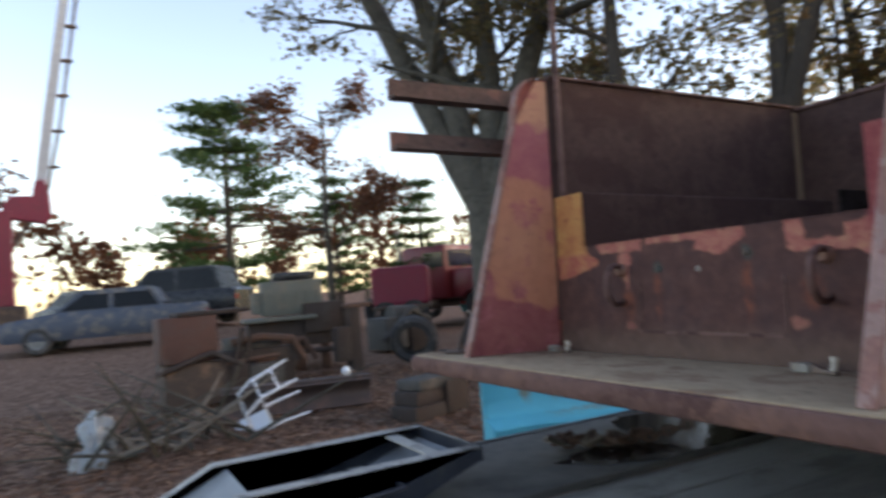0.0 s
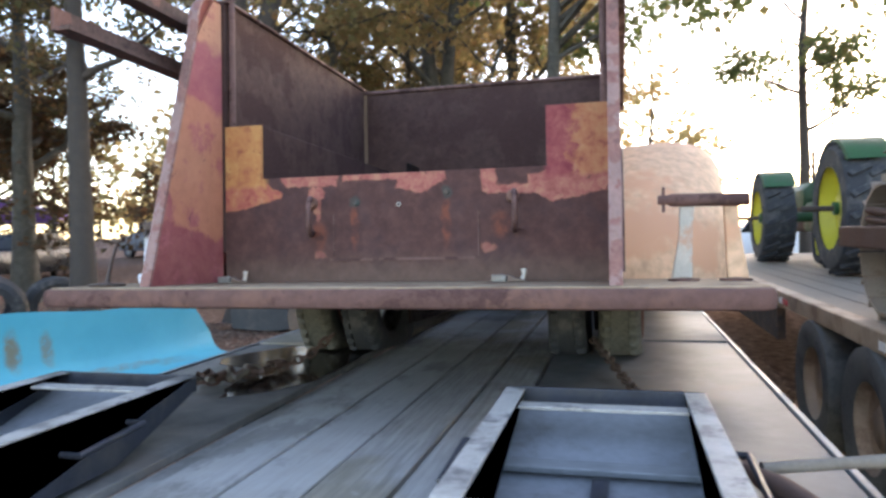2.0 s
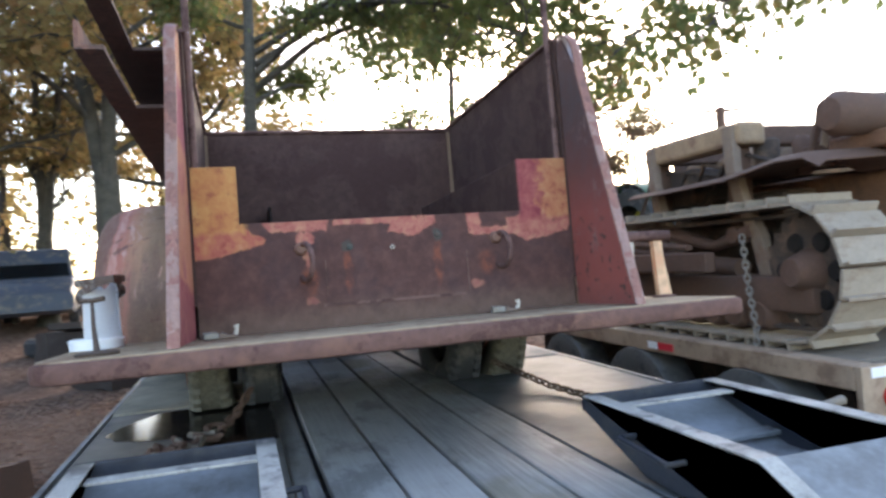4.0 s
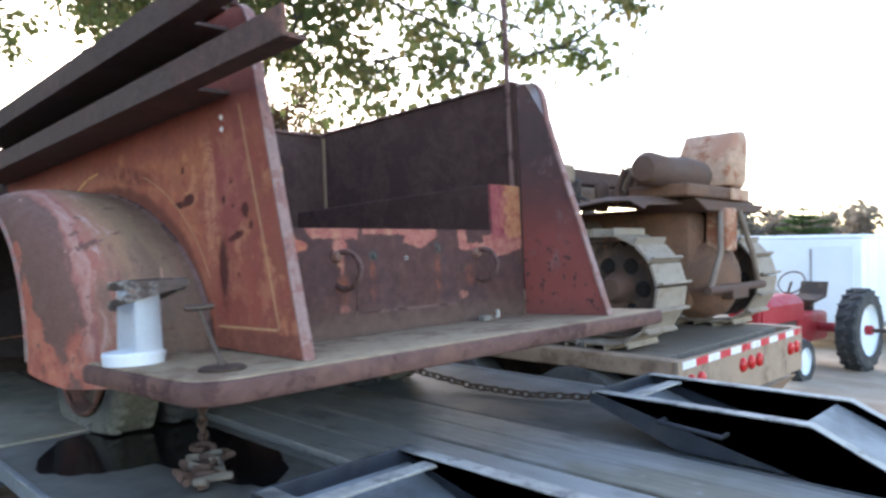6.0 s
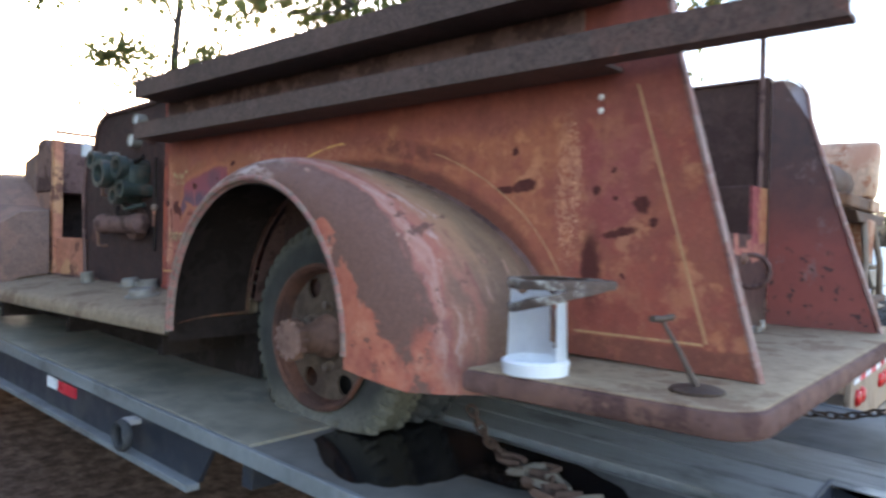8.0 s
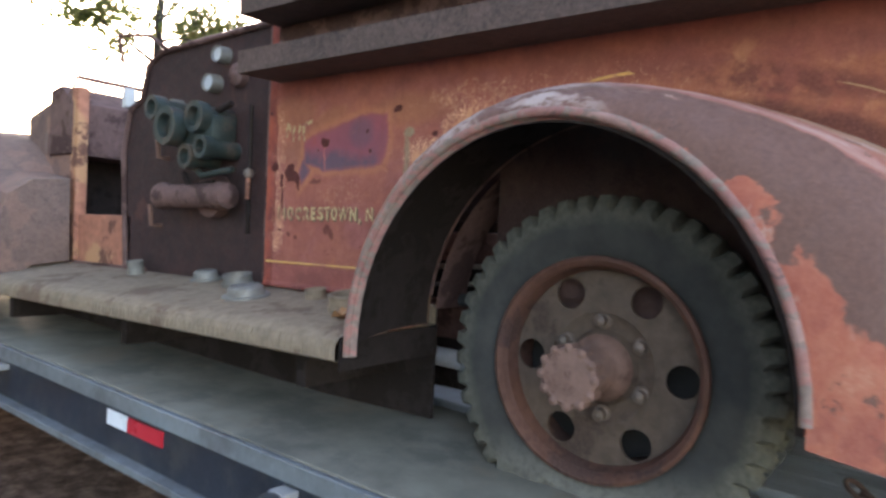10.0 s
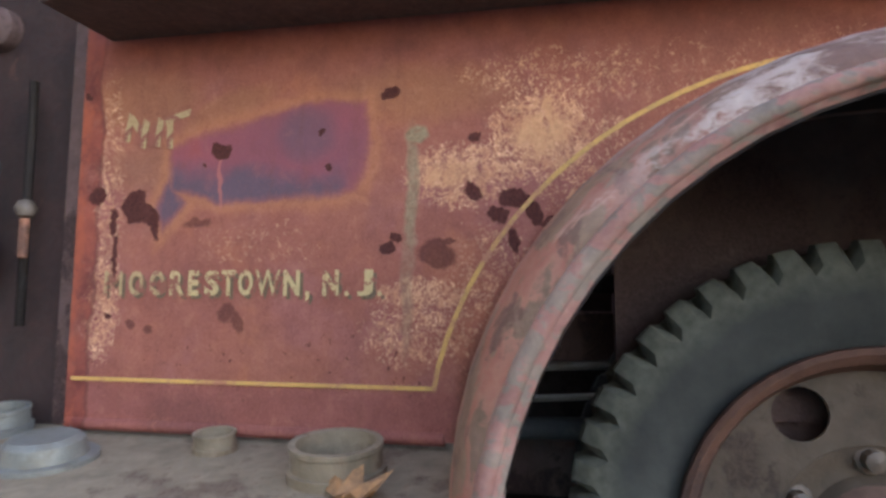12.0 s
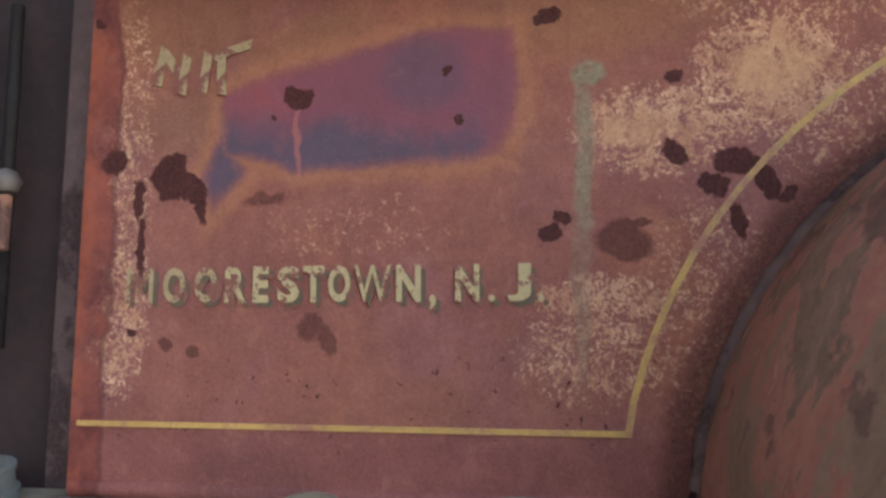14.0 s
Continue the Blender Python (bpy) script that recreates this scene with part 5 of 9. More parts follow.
def build_tail():
    # tailboard with rounded corners
    pts = [(1.13, 0.22), (1.13, -0.42)] + arc_points(1.06, -0.43, 0.07, 0.07, 0, -90, 5) + arc_points(-1.03, -0.40, 0.10, 0.10, 270, 180, 6) + [(-1.13, 0.22)]
    bm = prism(pts, "z", TREAD - 0.062, TREAD - 0.003, 0.016)
    part("tailboard", bm, "tread_rust", truck, "worn steel tailboard step with rolled edge", 40)
    part("tread_plate", prism([(x * 0.988, y * 0.97) for x, y in pts], "z", TREAD - 0.006, TREAD, 0.002), "tail_step", truck, "dusty tan top of the tailboard", 40)
    # rear board of the hose bed
    board = [(-0.715, TREAD), (0.715, TREAD), (0.715, 1.93), (0.507, 1.93), (0.507, 1.725), (-0.562, 1.725), (-0.562, 1.93), (-0.715, 1.93)]
    part("rear_board", prism(board, "y", 0.0, 0.014, 0.002), "tail_paint", truck, "dark red-brown rear board with flaking paint")
    part("board_lip", box(-0.56, 0.505, 0.0, 0.05, 1.716, 1.724, 0.002), "tail_paint", truck)
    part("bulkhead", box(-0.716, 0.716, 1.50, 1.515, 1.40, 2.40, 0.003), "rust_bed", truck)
    part("bulkhead_lip", tube([(-0.716, 1.495, 2.402), (0.716, 1.495, 2.402)], 0.011, 8), "rust_dark", truck, smooth=60)
    part("corner_seam", box(-0.716, -0.70, 1.485, 1.4995, 1.6, 2.39), "seam_tan", truck)
    part("corner_seam", box(0.70, 0.716, 1.485, 1.4995, 1.6, 2.39), "seam_tan", truck)
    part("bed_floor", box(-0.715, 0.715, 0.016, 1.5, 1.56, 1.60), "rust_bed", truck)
    # grab rings hanging from eyes
    for x in (-0.345, 0.40):
        ring = lathe([(0.010 * math.cos(q), 0.066 + 0.010 * math.sin(q)) for q in (2 * math.pi * i / 8 for i in range(8))], "y", (0, 0, 0), 24, closed=True)
        o = part("grab_ring", ring, "rust_dark", truck, "rusty pull ring", 60)
        o.matrix_basis = pose(x, -0.034, 1.575, 0, 0, -74 if x < 0 else -80)
        part("ring_eye", lathe([(-0.022, 0.0), (-0.02, 0.016), (-0.004, 0.024), (0, 0.024)], "y", (x - 0.01, 0, 1.625), 12), "hub_rust", truck, smooth=50)
    for x, z in ((-0.180, 1.621), (0.157, 1.650)):
        part("bolt_head", lathe([(-0.006, 0.0), (-0.006, 0.007), (-0.002, 0.010), (0.0, 0.011)], "y", (x, 0, z), 8), "valve_green", truck)
    rim = part("bolt_hole", lathe([(0.0, 0.0085), (-0.003, 0.0080), (-0.004, 0.006), (-0.002, 0.005)], "y", (-0.02, 0, 1.612), 16), "leg_pale", truck, "bright-rimmed hole", 60)
    part("bore", lathe([(-0.0015, 0.0), (-0.0015, 0.0052)], "y", (-0.02, 0, 1.612), 16), "hole_black", rim)
    for x in (-0.272, 0.268):
        part("trap_door", box(x, x + 0.004, -0.0035, -0.001, 1.424, 1.58), "rust_dark", truck)
    part("trap_door", prism([(-0.285, 1.412), (0.255, 1.412), (0.255, 1.422), (-0.285, 1.422)], "y", -0.004, -0.001), "rust_dark", truck)
    # broken latches lying on the tread
    for x in (-0.655, 0.372):
        part("latch", prism([(x - 0.045, TREAD + 0.001), (x + 0.004, TREAD + 0.001), (x + 0.006, TREAD + 0.020), (x - 0.012, TREAD + 0.026), (x - 0.045, TREAD + 0.024)], "y", -0.085, -0.055, 0.004), "zinc", truck, "pale worn latch")
        part("latch", prism([(x + 0.005, TREAD + 0.001), (x + 0.070, TREAD + 0.001), (x + 0.066, TREAD + 0.010), (x + 0.035, TREAD + 0.012), (x + 0.012, TREAD + 0.024)], "y", -0.080, -0.058, 0.003), "nut_steel", truck)
        part("latch", tube([(x + 0.058, -0.07, TREAD + 0.008), (x + 0.064, -0.072, TREAD + 0.026), (x + 0.062, -0.068, TREAD + 0.042)], [0.008, 0.007, 0.010], 8), "leg_pale", truck, smooth=60)
    # step bracket on the right of the tailboard
    b = part("step_bracket", tube([(0.885, -0.052, 1.592), (0.905, -0.052, 1.590), (1.13, -0.050, 1.586)], [0.014, 0.021, 0.021], 10), "rust_dark", truck, "rusty step bracket on two flared legs", 60)
    part("wing_nut", lathe([(-0.02, 0.0), (-0.02, 0.014), (0.0, 0.018), (0.012, 0.010), (0.02, 0.0)], "x", (0.882, -0.052, 1.592), 10), "rust_dark", b)
    part("wing_nut", box(0.874, 0.884, -0.058, -0.046, 1.552, 1.632, 0.004), "rust_dark", b)
    for x, d in ((0.948, -0.6), (1.078, 0.6)):
        leg = [(x - 0.020, 1.575), (x + 0.024, 1.575), (x + 0.022 + 0.006 * d, 1.50), (x + 0.032 + 0.03 * d, TREAD + 0.008), (x - 0.030 + 0.03 * d, TREAD + 0.008), (x - 0.020 + 0.006 * d, 1.48)]
        part("leg", prism(leg, "y", -0.050, -0.022, 0.004), "leg_pale" if d < 0 else "rust_peach", b)
        part("foot", lathe([(0.0, 0.0), (0.0, 0.048), (0.007, 0.048), (0.011, 0.0)], "z", (x + 0.02 * d, -0.045, TREAD), 16), "rust_dark", b)


def tyre_mesh(r, width, flat, bulge=0.35):
    """A treaded tyre about x at the origin; below -flat it is pressed flat and bulges sideways."""
    bm = bmesh.new()
    h = width / 2
    prof = [(h * 0.55, r * 0.60), (h * 0.80, r * 0.625), (h * 0.98, r * 0.74), (h, r * 0.82), (h * 0.93, r * 0.93), (h * 0.80, r * 0.985)]
    n = 184
    lathe(prof + [(h * 0.72, r * 1.005), (h * 0.45, r * 1.008), (h * 0.40, r * 0.985), (-h * 0.40, r * 0.985), (-h * 0.45, r * 1.008), (-h * 0.72, r * 1.005)] + [(-a, b) for a, b in prof[::-1]], "x", (0, 0, 0), n, bm)
    # grooves between the tread blocks on both shoulders
    for v in bm.verts:
        rad = math.hypot(v.co.y, v.co.z)
        if rad > r * 0.90 and abs(v.co.x) > h * 0.43:
            k = round(math.atan2(v.co.z, v.co.y) / (2 * math.pi) * n) + (1 if v.co.x > 0 else 0)
            q = 1 + (0.006 if k % 4 else -0.06 * (rad / r - 0.86) / 0.14)
            v.co.y, v.co.z = v.co.y * q, v.co.z * q
    for v in bm.verts:
        if v.co.z < -flat:
            over = -flat - v.co.z
            v.co.x += math.copysign(min(0.05, over * bulge), v.co.x)
            v.co.y *= 1 + over * 0.5
            v.co.z = -flat - over * 0.02
        elif v.co.z < -flat * 0.5:
            k = (-flat * 0.5 - v.co.z) / (flat * 0.5)
            v.co.x *= 1 + 0.16 * k * k
    return bm




def wheel_parts(parent, s, xc, y, z, flat, dish=True):
    """Tyre, rim, disc with hand holes, bolts and hub of one wheel, outer face towards s."""
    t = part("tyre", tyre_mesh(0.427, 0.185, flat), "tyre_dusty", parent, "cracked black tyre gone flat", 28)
    t.matrix_basis = Matrix.Translation((s * xc, y, z))
    rim = [(0.098, 0.258), (0.108, 0.270), (0.104, 0.279), (0.094, 0.281), (0.086, 0.266), (0.078, 0.254), (0.062, 0.250), (0.050, 0.244), (0.02, 0.246), (-0.08, 0.25)]
    part("rim", lathe([(s * a, b) for a, b in rim], "x", (0, 0, 0), 56), "rim_rust", t, "rust-brown steel rim", 35)
    # dished disc with six round hand holes that bite into the rim's gutter
    disc = bmesh.new()
    loops = [[(0.247 * math.cos(q), 0.247 * math.sin(q)) for q in (2 * math.pi * j / 60 for j in range(60))], [(0.140 * math.cos(q), 0.140 * math.sin(q)) for q in (2 * math.pi * j / 40 for j in range(40))]]
    for k in range(6):
        a = radians(60 * k + 2)
        loops.append([(0.202 * math.cos(a) + 0.040 * math.cos(q), 0.202 * math.sin(a) + 0.040 * math.sin(q)) for q in (2 * math.pi * j / 20 for j in range(20))])
    edges = []
    for ring in loops:
        vs = [disc.verts.new((s * (0.040 + 0.10 * max(0.0, 0.20 - math.hypot(*p))), *p)) for p in ring]
        edges += [disc.edges.new((vs[i], vs[(i + 1) % len(vs)])) for i in range(len(vs))]
    bmesh.ops.triangle_fill(disc, edges=edges, use_beauty=True)
    bmesh.ops.recalc_face_normals(disc, faces=disc.faces)
    bmesh.ops.solidify(disc, geom=list(disc.faces), thickness=0.010)
    part("wheel_disc", disc, "wheel_rust", t, "rusty wheel disc with hand holes")
    part("brake_drum", lathe([(s * -0.03, 0.0), (s * -0.03, 0.24), (s * -0.12, 0.24)], "x", (0, 0, 0), 32), "hole_black", t)
    boss = [(0.040, 0.146), (0.046, 0.138), (0.040, 0.126), (0.034, 0.112), (0.036, 0.096), (0.050, 0.086), (0.060, 0.080)]
    part("disc_boss", lathe([(s * a, b) for a, b in boss], "x", (0, 0, 0), 40), "wheel_rust", t, "raised ring round the hub", 35)
    hub = [(0.045, 0.086), (0.075, 0.080), (0.090, 0.066), (0.100, 0.060), (0.195, 0.050), (0.200, 0.060), (0.204, 0.070), (0.232, 0.070), (0.238, 0.060), (0.236, 0.040), (0.240, 0.026), (0.236, 0.0)]
    part("hub", lathe([(s * a, b) for a, b in hub], "x", (0, 0, 0), 32), "hub_rust", t, smooth=35)
    for k in range(6):
        q = radians(60 * k + 28)
        part("lug_nut", lathe([(s * 0.034, 0.024), (s * 0.042, 0.022), (s * 0.044, 0.016), (s * 0.066, 0.015), (s * 0.072, 0.0)], "x", (0, 0.118 * math.cos(q), 0.118 * math.sin(q)), 10), "nut_steel", t)
    for k in range(12):
        q = 2 * math.pi * k / 12
        part("hub_bolt", lathe([(s * 0.198, 0.011), (s * 0.238, 0.012), (s * 0.243, 0.0)], "x", (0, 0.067 * math.cos(q), 0.067 * math.sin(q)), 7), "hub_rust", t)
    return t


def build_wheels():
    for s in (-1, 1):
        wheel_parts(truck, s, 0.735, WHEEL_Y, WHEEL_Z, 0.324)
        inner = part("tyre", tyre_mesh(0.427, 0.17, 0.324), "rubber", truck, smooth=45)
        inner.matrix_basis = Matrix.Translation((s * 0.50, WHEEL_Y, WHEEL_Z))
    part("axle", lathe([(-0.7, 0.05), (-0.14, 0.055), (-0.10, 0.13), (0.10, 0.13), (0.14, 0.055), (0.7, 0.05)], "x", (0, WHEEL_Y, WHEEL_Z), 20), "rust_dark", truck, smooth=40)
    for s in (-1, 1):
        part("chassis_rail", box(s * 0.38 - 0.035, s * 0.38 + 0.035, 0.06, 5.8, 1.24, 1.38, 0.006), "rust_dark", truck)
        for k in range(5):
            part("spring_leaf", box(s * 0.45 - 0.03, s * 0.45 + 0.03, WHEEL_Y - 0.55 + 0.08 * k, WHEEL_Y + 0.55 - 0.08 * k, WHEEL_Z + 0.075 - 0.014 * k, WHEEL_Z + 0.087 - 0.014 * k, 0.002), "rust_dark", truck)
    part("exhaust_pipe", tube([(-0.52, 1.3, 1.17), (-0.5, 1.9, 1.19), (-0.45, 3.4, 1.22)], 0.032, 12), "pipe_white", truck, "pale exhaust pipe", 60)
    # near-black underbody, added unseen to keep light from under the truck
    part("gearbox", prism([(2.65, 1.10), (3.5, 1.04), (3.7, 1.12), (3.7, 1.37), (2.65, 1.37)], "x", -0.45, 0.45, 0.04), "rust_under", truck)
    part("engine_pan", prism([(3.9, 1.16), (4.2, 1.02), (5.2, 1.02), (5.5, 1.2), (5.5, 1.37), (3.9, 1.37)], "x", -0.30, 0.30, 0.04), "rust_under", truck)
    part("drive_shaft", tube([(0, WHEEL_Y, WHEEL_Z), (0, 2.7, 1.26)], 0.045, 12), "rust_under", truck, smooth=60)
    part("front_axle", tube([(-0.9, 5.08, 1.40), (-0.6, 5.08, 1.24), (0.6, 5.08, 1.24), (0.9, 5.08, 1.40)], 0.05, 10), "rust_under", truck, smooth=60)
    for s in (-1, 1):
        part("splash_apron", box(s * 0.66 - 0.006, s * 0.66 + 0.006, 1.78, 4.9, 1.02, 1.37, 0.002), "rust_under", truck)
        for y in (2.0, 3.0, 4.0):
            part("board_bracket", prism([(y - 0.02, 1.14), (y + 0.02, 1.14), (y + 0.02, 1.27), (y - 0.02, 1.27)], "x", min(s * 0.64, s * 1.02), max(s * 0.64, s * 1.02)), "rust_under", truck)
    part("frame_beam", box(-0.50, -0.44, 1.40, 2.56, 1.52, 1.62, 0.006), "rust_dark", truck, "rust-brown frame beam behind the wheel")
    # near-black board added to block the sky seen through the well
    part("well_wall", box(-0.40, -0.385, 1.30, 2.56, 1.06, 1.95, 0.004), "rust_under", truck, "near-black board added to block sky in the wheel well")
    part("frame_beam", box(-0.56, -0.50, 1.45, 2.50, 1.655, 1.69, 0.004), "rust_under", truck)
    part("brake_line", tube([(-0.58, 1.45, 1.47), (-0.56, 1.9, 1.44), (-0.52, 2.5, 1.47)], 0.007, 6), "zinc", truck, "pale thin brake line", 60)
    part("shock_link", tube([(-0.60, 1.52, 1.41), (-0.60, 1.80, 1.40)], 0.020, 10), "rubber", truck, smooth=60)
    part("cross_tube", tube([(-0.6, 1.72, 1.40), (0.6, 1.72, 1.40)], 0.02, 10), "rust_dark", truck, smooth=60)
    part("brake_rod", tube([(-0.5, 1.45, 1.52), (-0.5, 3.0, 1.45)], 0.009, 8), "zinc", truck, smooth=60)


def build_lettering():
    """Gold pinstripe and worn lettering on the left body side."""
    x = -WALL - 0.0025
    front = [(1.818, 1.484)] + [(1.12 + 0.712 * math.cos(radians(a)), 1.36 + 0.672 * math.sin(radians(a))) for a in range(14, 91, 4)]
    back = [(1.12 + 1.00 * math.cos(radians(a)), 1.36 + 0.675 * math.sin(radians(a))) for a in range(90, 165, 6)]
    for pts, w, mat in ((front, 0.004, "stripe_gold"), (back, 0.0017, "stripe_faint")):
        part("pinstripe", loft([[(x, y - w * math.cos(q), z - w * math.sin(q)), (x, y + w * math.cos(q), z + w * math.sin(q))] for (y, z), q in ((p, math.atan2(p[1] - 1.36, p[0] - 1.12)) for p in pts)], thick=0.0012), mat, truck, "gold pinstripe along the fender")
    part("pinstripe", box(x - 0.0006, x + 0.0006, 1.814, 2.52, 1.4815, 1.4885), "stripe_gold", truck, "gold pinstripe along the sill")
    side = next(o for o in truck.children if o.name.startswith("side_panel") and o.bound_box[0][0] < 0)
    part("pinstripe", loft([[(on_side(side, y, z) - 0.0015, y, z) for z in (1.409, 1.416)] for y in (-0.262 + 0.042 * k for k in range(10))], thick=0.0012), "stripe_faint", truck, "gold pinstripe along the sill")
    rise = [(-0.271 + 0.205 * k / 24, 1.415 + 0.685 * k / 24) for k in range(25)]
    part("pinstripe", loft([[(on_side(side, y + d, z) - 0.0015, y + d, z) for d in (-0.0035, 0.0035)] for y, z in rise], thick=0.0012), "stripe_faint", truck, "gold pinstripe along the rear edge")
    row = [("M", 2.459, 2.421), ("O", 2.407, 2.376), ("O", 2.363, 2.332), ("R", 2.321, 2.292), ("E", 2.283, 2.262), ("S", 2.250, 2.221), ("T", 2.216, 2.189), ("O", 2.183, 2.154), ("W", 2.149, 2.102), ("N", 2.095, 2.064), (",", 2.053, 2.045), ("N", 2.021, 1.991), (".", 1.980, 1.972), ("J", 1.957, 1.928), (".", 1.920, 1.912)]
    letters([(ch, a - 0.006, b - 0.006) for ch, a, b in row], 1.6345, 0.0465, 0.0004, "letter_shade", truck, x)
    line = letters(row, 1.6405, 0.0465, 0.0004, "letter_gold", truck, x - 0.0012)
    for o in line[:3]:
        o.data.materials[0] = MATS["letter_worn"]
    for y, z, a in ((2.425, 1.962, 8), (2.406, 1.962, -38), (2.390, 1.948, 6), (2.360, 1.950, 5), (2.337, 1.945, -4), (2.322, 1.980, 72)):
        part("faded_letter", prism([(-0.006, -0.028), (0.007, -0.026), (0.005, 0.03), (-0.007, 0.024)], "x", -0.0006, 0.0006), "letter_worn", truck).matrix_basis = pose(x - 0.0004 * (y * 50 % 4), y, z, a)


def build_front():
    """Pump panel, open cab, cowl, hood and front fender."""
    px = -0.675
    pump = part("pump_panel", prism([(2.536, 1.372), (3.64, 1.372), (3.68, 1.95), (3.62, 2.14), (3.52, 2.18), (3.48, 2.33), (3.38, 2.38), (2.536, 2.40)], "x", px, px + 0.014, 0.002), "pump_brown", truck, "dark brown pump panel with gauges and valves")
    part("panel_trim", tube([(px - 0.008, y, z) for y, z in ((3.62, 1.40), (3.67, 1.95), (3.62, 2.14), (3.52, 2.18), (3.48, 2.33), (3.38, 2.38), (2.6, 2.40))], 0.014, 8), "rust_dark", pump, smooth=60)
    for y, z, r in ((2.90, 2.305, 0.033), (2.955, 2.195, 0.036), (3.22, 2.115, 0.034)):
        g = part("gauge", lathe([(-0.05, r * 0.8), (-0.055, r), (-0.02, r * 1.05), (0, r * 1.05)], "x", (px, y, z), 24), "zinc", pump, "round chrome-rimmed gauge", 50)
        part("glass", lathe([(-0.048, 0.0), (-0.047, r * 0.82)], "x", (px, y, z), 24), "glass_face", g)
    valve = part("valve_body", box(px - 0.13, px, 2.80, 3.10, 1.92, 2.05, 0.035), "valve_green", pump, "dark green cast valve with round ports", 40)
    for y, z, r, l in ((3.02, 2.00, 0.062, 0.20), (2.87, 2.03, 0.050, 0.17), (3.12, 2.08, 0.040, 0.20), (2.82, 1.91, 0.036, 0.17), (2.95, 1.88, 0.040, 0.15)):
        part("valve_port", lathe([(0, r), (-l * 0.7, r), (-l * 0.72, r * 1.25), (-l, r * 1.25), (-l, r * 0.8), (-l * 0.8, r * 0.75), (-l * 0.8, 0)], "x", (px, y, z), 18), "valve_green", pump, smooth=40)
    part("suction_pipe", lathe([(3.14, 0.0), (3.14, 0.035), (3.20, 0.045), (3.20, 0.058), (3.17, 0.060), (3.15, 0.050), (2.84, 0.050), (2.80, 0.056), (2.74, 0.05), (2.72, 0.0)], "y", (px - 0.085, 0, 1.725), 18), "rust_dark", pump, smooth=40)
    part("port_cap", lathe([(0.0, 0.09), (-0.05, 0.09), (-0.06, 0.07), (-0.08, 0.0)], "x", (px, 2.92, 1.73), 20), "rust_dark", pump, smooth=40)
    part("valve_rod", tube([(px - 0.045, 2.672, 2.08), (px - 0.045, 2.668, 1.58)], 0.009, 8), "rust_under", pump, "dark upright valve rod", 60)
    part("rod_knob", lathe([(1.795, 0.0), (1.80, 0.016), (1.815, 0.022), (1.83, 0.014), (1.835, 0.0)], "z", (px - 0.05, 2.668, 0), 12), "nut_steel", pump, smooth=50)
    part("rod_grip", box(px - 0.062, px - 0.048, 2.655, 2.672, 1.715, 1.795, 0.004), "rust_orange", pump, "short orange-painted grip")
    part("drain_cap", lathe([(px, 0.048), (px - 0.03, 0.046), (px - 0.04, 0.034), (px - 0.05, 0.0)], "x", (0, 2.80, 2.215), 20), "rust_dark", pump, smooth=40)
    for k, (ya, za, yb, zb) in enumerate(((3.05, 1.86, 2.74, 1.83), (3.16, 2.02, 2.76, 2.09), (3.10, 1.82, 2.86, 1.78))):
        part("linkage", tube([(px - 0.05, ya, za), (px - 0.10, (ya + yb) / 2, (za + zb) / 2 - 0.04), (px - 0.07, yb, zb)], 0.013, 8), "rust_under" if k else "valve_green", pump, smooth=60)
    for y, z in ((3.3, 1.9), (3.34, 1.6)):
        part("handle", tube([(px, y, z), (px - 0.05, y, z), (px - 0.06, y, z + 0.09)], 0.01, 8), "hub_rust", pump, smooth=60)
    part("cross_wall", box(-0.70, 0.70, 2.56, 2.60, 1.37, 2.40, 0.004), "rust_dark", truck)
    # cab
    part("sill_panel", box(px, px + 0.02, 3.60, 4.16, 1.365, 1.64, 0.006), "rust_orange", truck, "pinkish door sill panel")
    # two near-black boards added to block the sky seen through the cab
    part("cab_side", box(0.68, 0.70, 3.45, 4.45, 1.40, 2.22, 0.006), "rust_under", truck, "near-black board added across the cab's far side to block sky")
    part("firewall", box(-0.68, 0.68, 4.43, 4.45, 1.40, 2.20, 0.004), "rust_under", truck, "near-black board added behind the dash to block sky")
    part("cab_floor", box(-0.70, 0.70, 3.45, 4.7, 1.37, 1.40), "rust_dark", truck)
    seat = part("seat", box(-0.66, 0.64, 3.30, 3.62, 1.42, 1.80, 0.03), "hole_black", truck, "torn dark bench seat", 40)
    part("door_post", box(px - 0.02, px + 0.04, 4.11, 4.19, 1.40, 2.30, 0.012), "rust_orange", truck)
    part("dash", prism([(4.16, 1.95), (4.16, 2.22), (4.30, 2.32), (4.42, 2.30), (4.42, 1.95)], "x", -0.70, 0.70, 0.01), "rust_dark", truck)
    part("cowl_side", prism([(4.17, 1.40), (4.17, 2.30), (4.45, 2.24), (4.70, 2.18), (4.70, 1.40)], "x", px - 0.01, px + 0.01, 0.003), "cowl_paint", truck)
    hood = []
    for y, w, z in ((4.45, 0.69, 2.25), (4.75, 0.66, 2.2), (5.3, 0.55, 2.12), (5.8, 0.44, 2.05), (5.86, 0.42, 2.0)):
        hood.append([(-w, y, 1.62), (-w, y, z - 0.16), (-w * 0.93, y, z - 0.07), (-w * 0.7, y, z - 0.01), (-w * 0.2, y, z + 0.02), (w * 0.2, y, z + 0.02), (w * 0.7, y, z - 0.01), (w * 0.93, y, z - 0.07), (w, y, z - 0.16), (w, y, 1.62)])
    part("hood", loft(hood, thick=0.006), "cowl_paint", truck, smooth=40)
    part("grille", box(-0.38, 0.38, 5.80, 5.88, 1.42, 1.98, 0.03), "rust_dark", truck)
